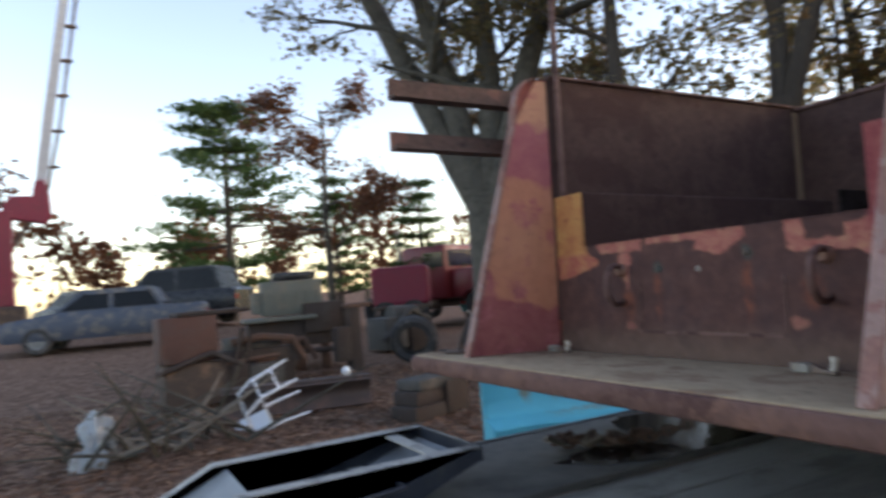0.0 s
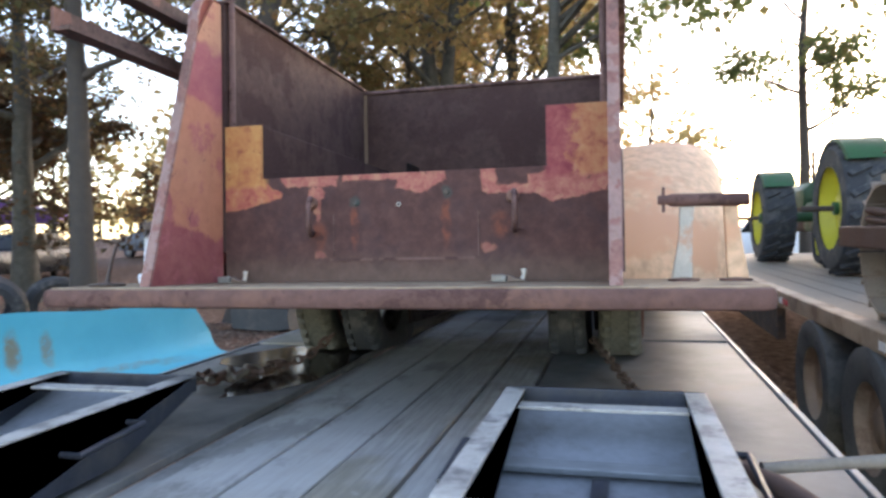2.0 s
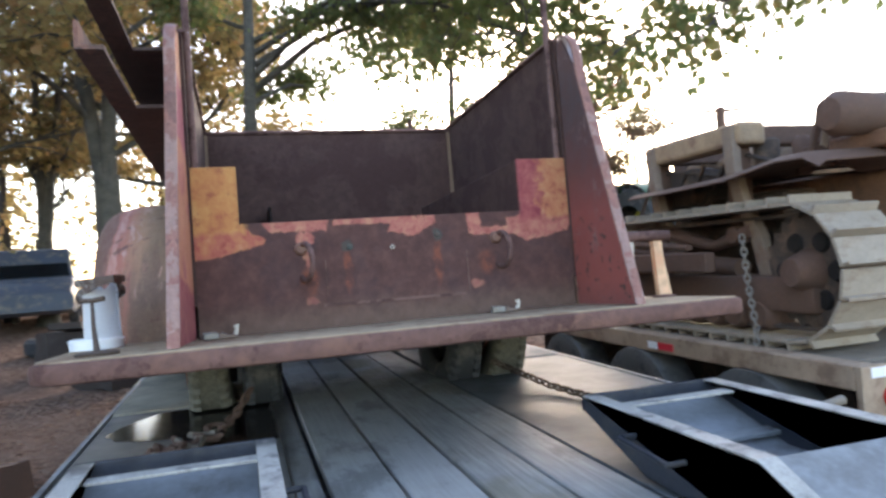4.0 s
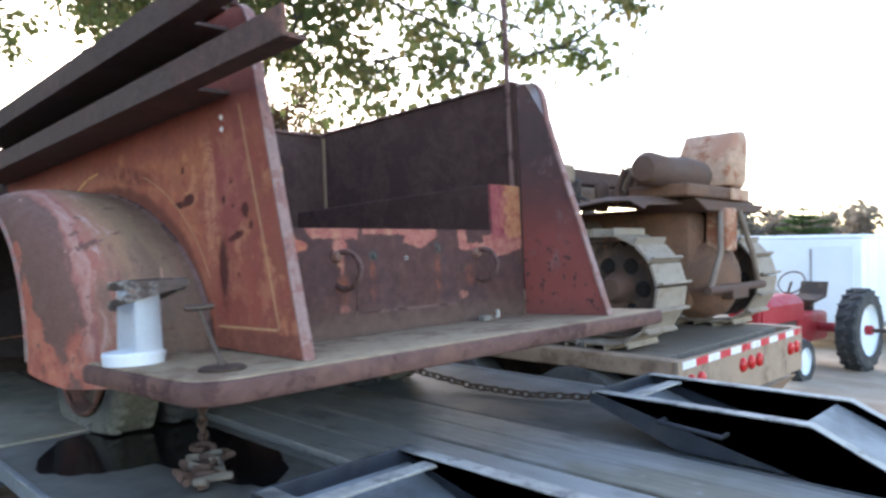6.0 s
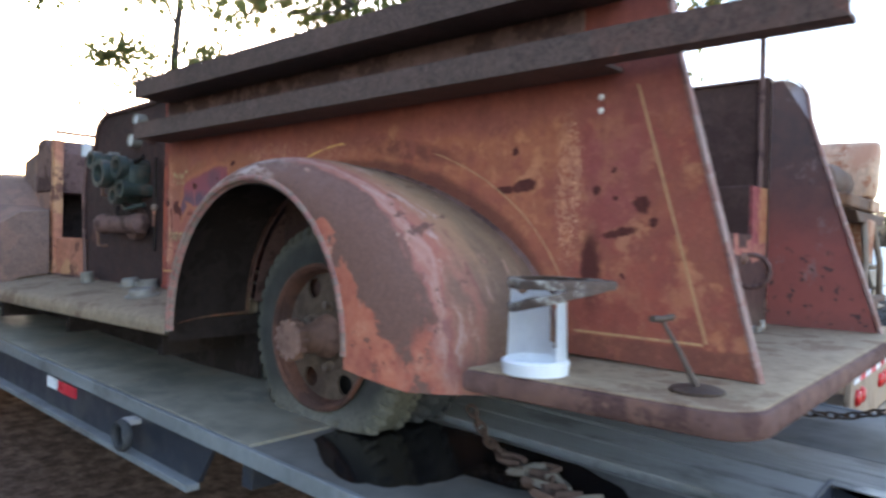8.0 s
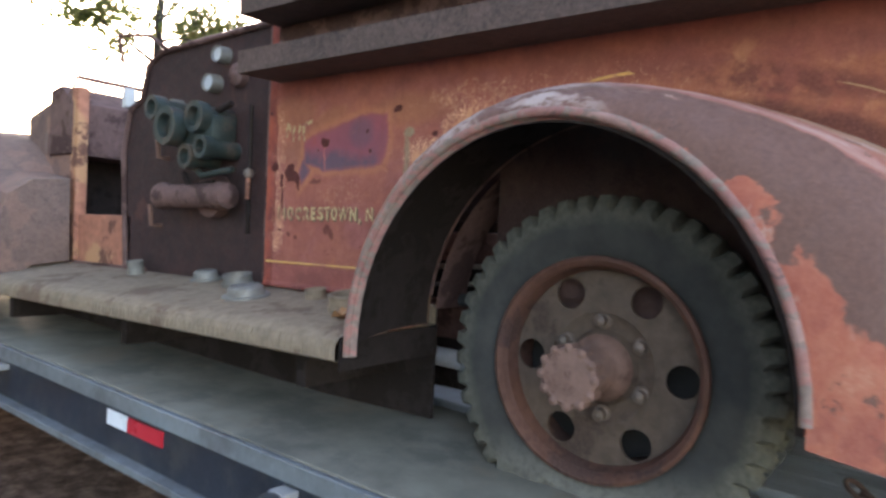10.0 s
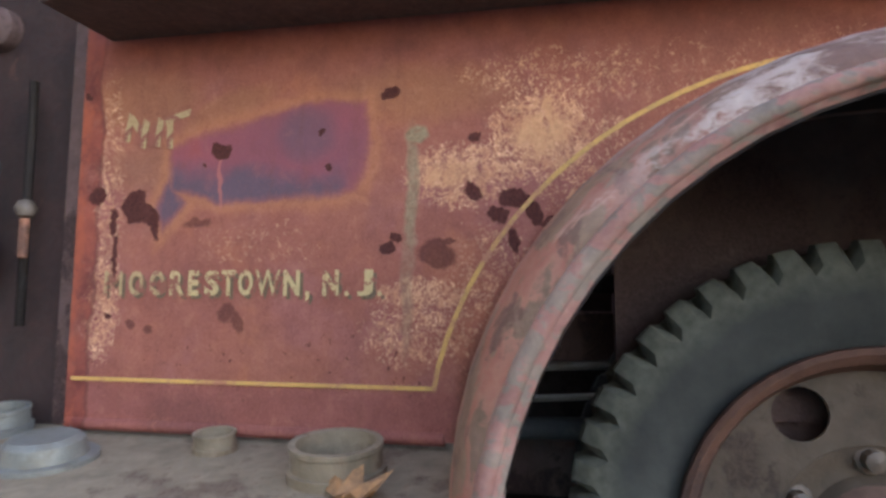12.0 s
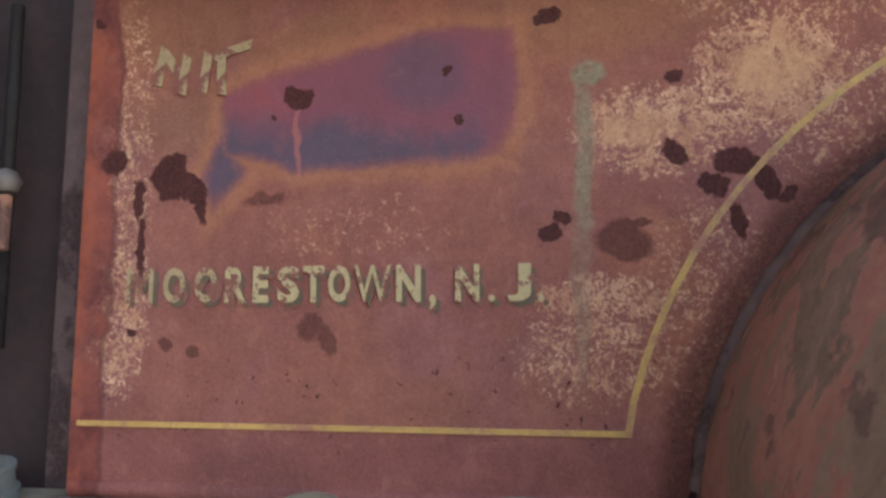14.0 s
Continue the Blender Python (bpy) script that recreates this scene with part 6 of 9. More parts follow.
    ws = part("windshield_frame", tube([(-0.66, 4.28, 2.26), (-0.64, 4.25, 2.37), (0.64, 4.25, 2.37), (0.66, 4.28, 2.26)], 0.014, 8), "rust_dark", truck, "low broken windshield frame", 60)
    part("mirror", box(-0.71, -0.66, 3.62, 3.66, 2.15, 2.24, 0.006), "glass_face", truck, "small pale mirror")
    part("steering_wheel", lathe([(0.012 * math.cos(q), 0.19 + 0.012 * math.sin(q)) for q in (2 * math.pi * i / 8 for i in range(8))], "z", (0, 0, 0), 32, closed=True), "hole_black", truck, smooth=60).matrix_basis = pose(-0.34, 3.88, 2.12, -52, 0, 0)
    part("hose_rail", tube([(-0.70, 3.30, 2.38), (-0.70, 3.45, 2.46), (-0.70, 3.72, 2.50), (-0.66, 3.75, 2.38)], 0.010, 8), "rust_dark", truck, "thin bent grab rail over the cab side", 60)
    # front fenders: a high dome with a trailing skirt
    for s in (-1, 1):
        rows = []
        for k in range(17):
            q = math.pi * k / 16
            ey, ez = 5.08 + 0.50 * math.cos(q), 1.36 + 0.52 * math.sin(q)
            by, bz = 5.05 + (0.62 if q < math.pi / 2 else 0.82) * math.cos(q), 1.40 + 0.72 * math.sin(q) ** 0.8
            rows.append([(s * (1.14 - (1.14 - 0.62) * u), ey + (by - ey) * (1 - (1 - u) ** 2.4), ez + (bz - ez) * (1 - (1 - u) ** 2.4)) for u in (j / 8 for j in range(9))])
        ff = part("front_fender", loft(rows, thick=0.005), "fender_dusty", truck, "dusty brown front fender", 40)
        skirt = []
        for y, z in ((4.62, 1.90), (4.45, 1.87), (4.25, 1.84), (4.12, 1.82), (4.10, 1.40)):
            skirt.append([(s * 0.72, y, z), (s * 0.90, y - 0.01, z - 0.02), (s * 1.02, y - 0.03, z - 0.10), (s * 1.08, y - 0.05, max(1.36, z - 0.30)), (s * 1.09, y - 0.05, 1.34)])
        part("fender_skirt", loft(skirt, thick=0.005), "fender_dusty", ff, smooth=40)
        ft = part("tyre", tyre_mesh(0.437, 0.2, 0.36), "rubber", truck, "worn front tyre", 45)
        ft.matrix_basis = Matrix.Translation((s * 0.88, 5.08, 1.425))
        part("rim", lathe([(s * 0.09, 0.265), (s * 0.1, 0.277), (s * 0.06, 0.25), (s * 0.04, 0.2), (s * 0.07, 0.1), (s * 0.08, 0.0)], "x", (0, 0, 0), 32), "hub_rust", ft, smooth=40)


build_side(-1)
build_side(1)
build_tail()
build_wheels()
build_lettering()
build_front()

# ---- ground ----
n = Nodes("leaf_soil", 1.0, 0.0, 0.0)
a, b = n.noise(0.35, 5), n.noise(9, 5, 0.7)
c = n.ramp(b, [(0.3, (0.060, 0.041, 0.032)), (0.5, (0.175, 0.113, 0.085)), (0.7, (0.33, 0.22, 0.165))])
sand = n.step(n.math("ADD", n.axis(0), n.math("MULTIPLY", a, 4.0)), 6.5, 9.5)
c = n.mix(sand, c, n.ramp(n.noise(1.6, 6, 0.65), [(0.3, (0.30, 0.24, 0.18)), (0.7, (0.46, 0.39, 0.31))]))
n.done(c, None, b, 0.6, 0.03)


def ground_z(x, y):
    """The yard: level under the trailers, falling gently to the right and rising towards the parked cars."""
    fall = -0.03 * max(0.0, x - 2.0) if x < 30 else -0.84
    rise = 0.05 * min(19.0, max(0.0, -3.0 - x)) * min(1.0, max(0.0, (9.0 - y) / 7.0)) * min(1.0, max(0.0, (y + 40.0) / 20.0))
    ahead = 0.06 * min(24.0, max(0.0, y - 10.0)) * min(1.0, max(0.0, (4.0 - x) / 4.0))
    return fall + rise + ahead + 0.10 * noise.noise((x * 0.12, y * 0.12, 0)) * min(1.0, max(0, abs(x) + abs(y) - 6) / 12)


def build_ground():
    xs = [-900, -300, -120, -60] + [-40 + 2 * i for i in range(41)] + [60, 120, 300, 900]
    ys = [-900, -300, -120, -50] + [-30 + 2 * i for i in range(41)] + [70, 120, 300, 900]
    bm = loft([[(x, y, ground_z(x, y)) for y in ys] for x in xs])
    g = part("ground", bm, "leaf_soil", None, smooth=180)
    tagged(g, "brown leaf-strewn yard ground, sandy further off", "ground", kind="structure")


build_ground()

# ---- things on the tailboard and the deck ----
def on_truck(x, y, z=TREAD):
    return TRUCK @ Matrix.Translation((x, y, z))




def build_bucket():
    b = thing("plastic_bottle", "cut-open white plastic jug with a crushed lid on the tailboard", "jug", on_truck(-1.045, 0.055) @ Matrix.Rotation(radians(20), 4, "Z"))
    # thin wall with an upright slot cut through it and a ragged rim
    wall, steps = bmesh.new(), 48
    levels = [0.004, 0.03, 0.055, 0.07, 0.09, 0.12, 0.15, 0.17, 0.19, 0.205]
    ring = [[wall.verts.new(((0.079 - 0.03 * z) * math.cos(2 * math.pi * j / steps), (0.079 - 0.03 * z) * math.sin(2 * math.pi * j / steps), z + (0.012 * math.sin(j * 0.8) if z > 0.2 else 0))) for z in levels] for j in range(steps)]
    for j in range(steps):
        for i in range(len(levels) - 1):
            if (11 <= j <= 30 and 1 <= i) or (j in (43, 44, 45) and 3 <= i < 8) or (j == 44 and i == 2):
                continue
            wall.faces.new((ring[j][i], ring[(j + 1) % steps][i], ring[(j + 1) % steps][i + 1], ring[j][i + 1]))
    bmesh.ops.solidify(wall, geom=list(wall.faces), thickness=0.003)
    part("shell", wall, "white_plastic", b, smooth=50)
    part("base", lathe([(0.0, 0.0), (0.0, 0.082), (0.03, 0.086), (0.036, 0.08), (0.036, 0.076), (0.006, 0.074), (0.006, 0.0)], "z", (0, 0, 0), 32), "white_plastic", b, smooth=40)
    # lid folded to a wedge: two crushed halves meeting in a beak
    for tilt, z, nm in ((0, 0.226, "lid"), (-14, 0.184, "rim_strip")):
        rows = []
        for k in range(19):
            q = radians(-170 + 340 * k / 18)
            rr = 0.093 * (1 + 0.03 * math.sin(5 * q)) + 0.085 * max(0.0, 1 - abs(q) / 0.7)
            rows.append([(rr * math.cos(q), 0.8 * rr * math.sin(q), -0.012), (rr * 1.03 * math.cos(q), 0.82 * rr * math.sin(q), 0.0), (rr * math.cos(q), 0.8 * rr * math.sin(q), 0.011), (rr * 0.78 * math.cos(q), 0.62 * rr * math.sin(q), 0.012 if nm == "lid" else 0.004)])
        o = part(nm, loft(rows, thick=0.003), "lid_rust", b, "crushed dirty metal lid" if nm == "lid" else "torn black rim of the lid", 40)
        o.matrix_basis = pose(0.018, -0.012, z, 3, tilt, -88)


def build_stand():
    s = thing("round_foot_stand", "small iron stand with a round foot on the tailboard", "stand", on_truck(-0.975, -0.325))
    part("foot", lathe([(0.0, 0.0), (0.0, 0.058), (0.007, 0.06), (0.011, 0.05), (0.014, 0.012), (0.014, 0.0)], "z", (0, 0, 0), 28), "chain_steel", s, smooth=40)
    part("stem", tube([(0.0, 0.0, 0.01), (-0.012, 0.035, 0.085), (-0.02, 0.075, 0.155)], [0.009, 0.006, 0.005], 8), "chain_steel", s, smooth=60)
    part("tip", tube([(-0.055, 0.085, 0.16), (-0.02, 0.075, 0.158), (0.015, 0.065, 0.162)], 0.008, 8), "chain_steel", s, smooth=60)


def build_puddle():
    edge = []
    outline = [(-1.10, 0.78), (-0.96, 1.00), (-0.70, 1.04), (-0.47, 1.03), (-0.47, 0.60), (-0.47, 0.22), (-0.56, 0.02), (-0.70, -0.10), (-0.78, 0.12), (-0.83, 0.42), (-0.95, 0.44), (-1.08, 0.50), (-1.14, 0.64)]
    k = len(outline)
    for i in range(k):
        (ax, ay), (bx, by) = outline[i], outline[(i + 1) % k]
        for j in range(6):
            u = j / 6
            x, y = ax + (bx - ax) * u, ay + (by - ay) * u
            w = 0.02 * noise.noise((x * 14, y * 14, 3)) + 0.012 * noise.noise((x * 45, y * 45, 5))
            edge.append((min(-0.465, x + w), y + w))
    p = part("puddle", prism(edge, "z", DECK - 0.0035, DECK - 0.0015), "water", None)
    tagged(p, "dark still rain puddle on the steel deck plate", "puddle")


def build_chain(name, label, path, link=0.045, material="chain_steel", bar=0.0055):
    """Oval links strung along a path, every second one turned a quarter."""
    c = thing(name, label, "chain")
    pts = [Vector(p) for p in path]
    seg, total = [], 0.0
    for a, b in zip(pts, pts[1:]):
        seg.append((total, a, b))
        total += (b - a).length
    oval = []
    for i in range(14):
        q = 2 * math.pi * i / 14
        oval.append((0.5 * link * 1.25 * math.copysign(abs(math.cos(q)) ** 0.7, math.cos(q)), 0.5 * link * 0.68 * math.sin(q), 0))
    first, d, k = None, link * 0.3, 0
    while d < total:
        s0, a, b = [s for s in seg if s[0] <= d][-1]
        p = a + (b - a).normalized() * (d - s0)
        m = Matrix.Translation(p) @ (b - a).to_track_quat("X", "Z").to_matrix().to_4x4() @ Matrix.Rotation(radians(90 * (k % 2) + 20), 4, "X")
        if first is None:
            first = part("link", tube(oval, bar, 6, closed=True), material, c, smooth=60)
            first.matrix_basis = m
        else:
            again(first, m)
        d += link * 0.92
        k += 1
    return c


build_bucket()
build_stand()
build_puddle()
build_chain("tie_down_chain", "rusty tie-down chain across the wet deck plate", [(0.62, 0.75, DECK + 0.10), (0.74, 0.35, DECK + 0.03), (0.80, 0.05, DECK + 0.02), (0.92, -0.30, DECK + 0.035), (0.97, -0.50, DECK + 0.10)])
build_chain("tie_down_chain", "rusty tie-down chain lying beside the puddle", [(-0.56, 0.62, DECK + 0.12), (-0.62, 0.50, DECK + 0.05), (-0.68, 0.36, DECK + 0.02), (-0.76, 0.20, DECK + 0.02), (-0.86, 0.02, DECK + 0.02)], 0.045, "dozer_rust", 0.0065)


def build_binder():
    b = thing("load_binder", "rusty load binder with a pale lever beside the ramp", "binder")
    part("body", tube([(1.0, -0.62, DECK + 0.03), (1.06, -0.80, DECK + 0.04), (1.13, -1.0, DECK + 0.05)], [0.012, 0.03, 0.018], 10), "dozer_rust", b, smooth=60)
    part("lever", tube([(1.04, -0.70, DECK + 0.05), (1.22, -0.66, DECK + 0.06), (1.36, -0.63, DECK + 0.065)], [0.015, 0.014, 0.018], 8), "weathered_wood", b, "pale worn lever", 60)
    part("hook", tube([(1.0 + 0.035 * math.cos(q), -0.585 + 0.035 * math.sin(q), DECK + 0.03) for q in (radians(a) for a in range(-100, 150, 25))], 0.009, 8), "dozer_rust", b, smooth=60)


def build_rag():
    r = thing("frayed_strap", "frayed brown webbing strap and shackle heaped on the deck", "strap")
    rnd = random.Random(8)
    for k in range(7):
        x, y = -0.72 - 0.025 * k + rnd.uniform(-0.03, 0.03), 0.26 - 0.04 * k
        pts = [(x + 0.05 * math.sin(j + k), y + 0.04 * math.cos(j * 1.7 + k), DECK + 0.016 + 0.03 * abs(math.sin(j * 0.9 + k))) for j in range(7)]
        part("fold", tube(pts, 0.012, 6), "dozer_rust" if k % 3 else "weathered_wood", r, smooth=60)
    part("shackle", tube([(-0.70 + 0.035 * math.cos(radians(a)), 0.34 + 0.045 * math.sin(radians(a)), DECK + 0.04) for a in range(-60, 245, 25)], 0.010, 8), "dozer_rust", r, smooth=60)


build_binder()
build_rag()


def board_top(x):
    """Height of the left running board's sloping top."""
    return 1.3845 + (x + 0.745) * 0.1394


def build_caps():
    """Old hose couplings and caps left on the left running board."""
    for x, y, r, h, mat, label in ((-0.765, 2.655, 0.056, 0.046, "zinc", "dull pale hose coupling on the running board"), (-0.89, 2.44, 0.066, 0.042, "zinc", "domed dull metal hose cap on the running board"), (-0.80, 2.185, 0.036, 0.032, "board_dust", "small dusty pipe stub on the running board"), (-0.88, 1.937, 0.072, 0.052, "board_dust", "open dusty pipe collar on the running board"), (-0.735, 2.90, 0.050, 0.042, "zinc", "dull metal cap on the running board"), (-0.775, 3.36, 0.035, 0.06, "zinc", "dull metal fitting on the running board")):
        if "cap" in label:
            shape = [(0.0, r * 1.25), (h * 0.18, r * 1.25), (h * 0.22, r), (h * 0.8, r * 0.93), (h * 0.98, r * 0.78), (h * 0.92, r * 0.6), (h, 0.0)]
        else:
            shape = [(0.0, r * 1.04), (h * 0.3, r * 1.06), (h * 0.32, r * 0.97), (h * 0.8, r * 0.96), (h * 0.85, r), (h, r), (h, r * 0.84), (h * 0.12, r * 0.8), (h * 0.12, 0.0)]
        c = part("hose_coupling", lathe(shape, "z", (0, 0, 0), 32), mat, None, smooth=35)
        c.matrix_basis = on_truck(x, y, board_top(x)) @ Matrix.Rotation(radians(-8.0), 4, "Y")
        tagged(c, label, "coupling", "hose couplings")
    leaf = bmesh.new()
    for k, (a, l, w) in enumerate(((-70, 0.06, 0.02), (-25, 0.075, 0.022), (15, 0.08, 0.022), (60, 0.065, 0.02), (100, 0.045, 0.016))):
        q = radians(a)
        d, s = Vector((math.cos(q), math.sin(q), 0)), Vector((-math.sin(q), math.cos(q), 0))
        ps = [d * 0.0 - s * 0.006, d * l * 0.5 - s * w, d * l + Vector((0, 0, 0.016 + 0.01 * (k % 2))), d * l * 0.5 + s * w, s * 0.006]
        leaf.faces.new([leaf.verts.new(p + Vector((0, 0, 0.006 + 0.01 * (i == 2)))) for i, p in enumerate(ps)])
    leaf.faces.ensure_lookup_table()
    bmesh.ops.solidify(leaf, geom=list(leaf.faces), thickness=0.0012)
    o = part("dry_leaf", leaf, "leaf_dry", None)
    o.matrix_basis = on_truck(-0.972, 1.90, board_top(-0.972) + 0.002) @ Matrix.Rotation(radians(-8), 4, "Y") @ Matrix.Rotation(radians(-75), 4, "Z")
    tagged(o, "dry orange-brown oak leaf on the running board", "leaf")


plain("leaf_dry", (0.42, 0.20, 0.09), 0.7, vary=0.3, scale=30, dirt=(0.22, 0.11, 0.06))
build_caps()

# ---- the second trailer with its crawler tractor ----
T2_X0, T2_X1, T2_Y, T2_Z = 1.97, 4.2, -0.12, 0.96


def build_second_trailer():
    t = thing("lowboy_trailer", "tan lowboy trailer with worn deck, red-white tape and red tail lamps", "trailer")
    x0, x1, y, z, y1 = T2_X0, T2_X1, T2_Y, T2_Z, 11.5
    for k in range(9):
        a = x0 + 0.12 + (x1 - x0 - 0.24) * k / 9
        part("plank", box(a + 0.004, a + (x1 - x0 - 0.24) / 9 - 0.004, y + 0.13, y1, z - 0.05, z - 0.004, 0.004), "weathered_wood", t)
    for xa, xb in ((x0, x0 + 0.11), (x1 - 0.11, x1)):
        part("side_beam", box(xa, xb, y + 0.01, y1, z - 0.11, z + 0.006, 0.01), "tan_paint", t)
        part("lower_beam", box(xa + 0.02, xb - 0.02, 3.9, y1, z - 0.42, z - 0.155, 0.01), "dozer_dark", t)
        part("inner_beam", box(xa + 0.40 if xa < 3 else xa - 0.40, xb + 0.40 if xa < 3 else xb - 0.40, y + 0.3, 4.0, z - 0.42, z - 0.06, 0.01), "dozer_dark", t)
    part("rear_panel", box(x0, x1, y - 0.03, y + 0.005, z - 0.34, z + 0.004, 0.006), "tan_paint", t)
    part("rear_apron", prism([(y - 0.03, z - 0.365), (y + 0.5, z - 0.365), (y + 0.5, z - 0.60), (y + 0.1, z - 0.52)], "x", x0 + 0.15, x1 - 0.15, 0.004), "tan_paint", t)
    n_seg = 12
    for k in range(n_seg):
        a = x0 + 0.05 + (x1 - x0 - 0.1) * k / n_seg
        part("reflector", box(a, a + (x1 - x0 - 0.1) / n_seg, y - 0.036, y - 0.031, z - 0.05, z - 0.005), "tape_red" if k % 2 else "tape_white", t)
    for x in (x0 + 0.16, x0 + 0.30, (x0 + x1) / 2 - 0.15, (x0 + x1) / 2, (x0 + x1) / 2 + 0.15, x1 - 0.30, x1 - 0.16):
        part("tail_lamp", lathe([(-0.028, 0.0), (-0.024, 0.038), (-0.01, 0.05), (0, 0.05)], "y", (x, y - 0.031, z - 0.14), 18), "lens_red", t, "round red tail lamp", 50)
    for yy in (1.2, 3.4, 5.6):
        part("reflector", box(x0 - 0.006, x0 - 0.001, yy, yy + 0.16, z - 0.085, z - 0.04), "tape_red", t)
        part("reflector", box(x0 - 0.006, x0 - 0.001, yy + 0.16, yy + 0.27, z - 0.085, z - 0.04), "tape_white", t)
    for yy in (0.56, 1.64, 2.72):
        for s, x in ((-1, x0 + 0.10), (1, x1 - 0.10)):
            ty = part("tyre", lathe([(-0.1, 0.24), (-0.125, 0.36), (-0.11, 0.42), (-0.05, 0.435), (0.05, 0.435), (0.11, 0.42), (0.125, 0.36), (0.1, 0.24)], "x", (x, yy, 0.435), 36), "rubber_pale", t, smooth=40)
            part("rim", lathe([(s * 0.09, 0.245), (s * 0.1, 0.255), (s * 0.03, 0.23), (s * 0.0, 0.16), (s * 0.05, 0.1), (s * 0.05, 0.0)], "x", (x, yy, 0.435), 28), "tan_paint", ty, smooth=40)


def track_path(y0, y1, z0, z1, n):
    """Points and directions round a track: two half circles and two straights."""
    r = (z1 - z0) / 2
    zc = (z0 + z1) / 2
    straight, half = y1 - y0 - 2 * r, math.pi * r
    total = 2 * straight + 2 * half
    out = []
    for i in range(n):
        d = total * i / n
        if d < straight:
            out.append((y0 + r + d, z1, 0.0))
        elif d < straight + half:
            q = (d - straight) / r
            out.append((y1 - r + r * math.sin(q), zc + r * math.cos(q), -math.degrees(q)))
        elif d < 2 * straight + half:
            out.append((y1 - r - (d - straight - half), z0, 180.0))
        else:
            q = (d - 2 * straight - half) / r
            out.append((y0 + r - r * math.sin(q), zc - r * math.cos(q), 180 - math.degrees(q)))
    return out, total / n


def build_crawler():
    c = thing("crawler_tractor", "rust-brown old crawler tractor with steel tracks chained on a trailer", "bulldozer", Matrix.Translation((-0.328, 0, 0)) @ Matrix.Diagonal((1.2, 1, 1, 1)))
    zb = T2_Z + 0.012
    rear, front = 0.03, 2.25
    for x0, x1, s in ((2.04, 2.38, -1), (3.46, 3.80, 1)):
        tr = part("track_frame", box(x0 + 0.08, x1 - 0.08, rear + 0.30, front - 0.25, zb + 0.16, zb + 0.36, 0.03), "dozer_rust", c, "rusty track frame between steel tracks", 40)
        pts, step = track_path(rear + 0.03, front, zb + 0.025, zb + 0.74, 34)
        pad = None
        for y, z, a in pts:
            m = Matrix.Translation(((x0 + x1) / 2, y, z)) @ Matrix.Rotation(radians(a), 4, "X")
            if pad is None:
                w = (x1 - x0) / 2
                bm = prism([(-step * 0.48, -0.012), (step * 0.46, -0.012), (step * 0.46, 0.008), (-step * 0.36, 0.008), (-step * 0.38, 0.045), (-step * 0.48, 0.045)], "x", -w, w, 0.003)
                pad = part("track_pad", bm, "track_tan", tr, "pale worn steel track pad")
                pad.matrix_basis = m
            else:
                again(pad, m, tr)
        part("track_chain", loft([[((x0 + x1) / 2 - 0.06, y, z), ((x0 + x1) / 2 + 0.06, y, z)] for y, z in [(p[0], p[1] + (0.045 if 90 < abs(p[2]) <= 270 or p[2] == 180 else -0.045)) for p in pts]] , thick=0.02), "dozer_dark", tr)
        zc = zb + 0.385
        sp = bmesh.new()
        teeth = 22
        prof = []
        for k in range(teeth * 2):
            r = 0.315 if k % 2 else 0.275
            q = 2 * math.pi * k / (teeth * 2)
            prof.append((rear + 0.37 + r * math.cos(q), zc + r * math.sin(q)))
        prism(prof, "x", x0 + 0.13, x1 - 0.13, 0, sp)
        part("sprocket", sp, "dozer_dark", tr, "dark toothed drive sprocket")
        # black caps on the sprocket stand for the dark inside of its holes
        for k in range(6):
            q = 2 * math.pi * k / 6
            part("spoke_rib", lathe([(x0 + 0.115, 0.0), (x0 + 0.115, 0.045), (x0 + 0.13, 0.055)], "x", (0, rear + 0.37 + 0.17 * math.cos(q), zc + 0.17 * math.sin(q)), 12), "hole_black", tr)
        part("final_drive", lathe([(x0 + 0.02, 0.0), (x0 + 0.02, 0.07), (x0 + 0.06, 0.09), (x0 + 0.125, 0.12)], "x", (0, rear + 0.37, zc), 24), "dozer_rust", tr, smooth=40)
        part("idler", lathe([(x0 + 0.1, 0.0), (x0 + 0.1, 0.1), (x0 + 0.14, 0.12), (x0 + 0.13, 0.25), (x0 + 0.12, 0.30), (x1 - 0.12, 0.30), (x1 - 0.13, 0.25)], "x", (0, front - 0.37, zc), 32), "dozer_rust", tr, smooth=40)
        for k in range(5):
            part("roller", lathe([(x0 + 0.07, 0.0), (x0 + 0.07, 0.07), (x0 + 0.12, 0.095), (x1 - 0.12, 0.095)], "x", (0, rear + 0.70 + 0.2 * k, zb + 0.14), 18), "dozer_rust", tr, smooth=40)
        for k in range(2):
            part("carrier_roller", lathe([(x0 + 0.1, 0.0), (x0 + 0.1, 0.05), (x1 - 0.1, 0.05)], "x", (0, rear + 0.9 + 0.7 * k, zb + 0.60), 14), "dozer_rust", tr, smooth=40)
        # mudguard over the track, curling up at the rear
        guard = []
        for y, z in ((0.12, zb + 0.93), (0.22, zb + 0.985), (0.40, zb + 0.99), (0.8, zb + 0.94), (1.3, zb + 0.93), (1.8, zb + 0.93)):
            guard.append([(x0 - 0.02 if s < 0 else x1 + 0.02, y, z - 0.03), (x0 + 0.02 if s < 0 else x1 - 0.02, y, z), (2.66 if s < 0 else 3.18, y, z + 0.03)])
        part("mudguard", loft(guard, thick=0.008), "dozer_rust", c, smooth=40)
    part("main_case", box(2.62, 3.22, 0.16, 1.5, zb + 0.22, zb + 0.93, 0.06), "dozer_brown", c, smooth=40)
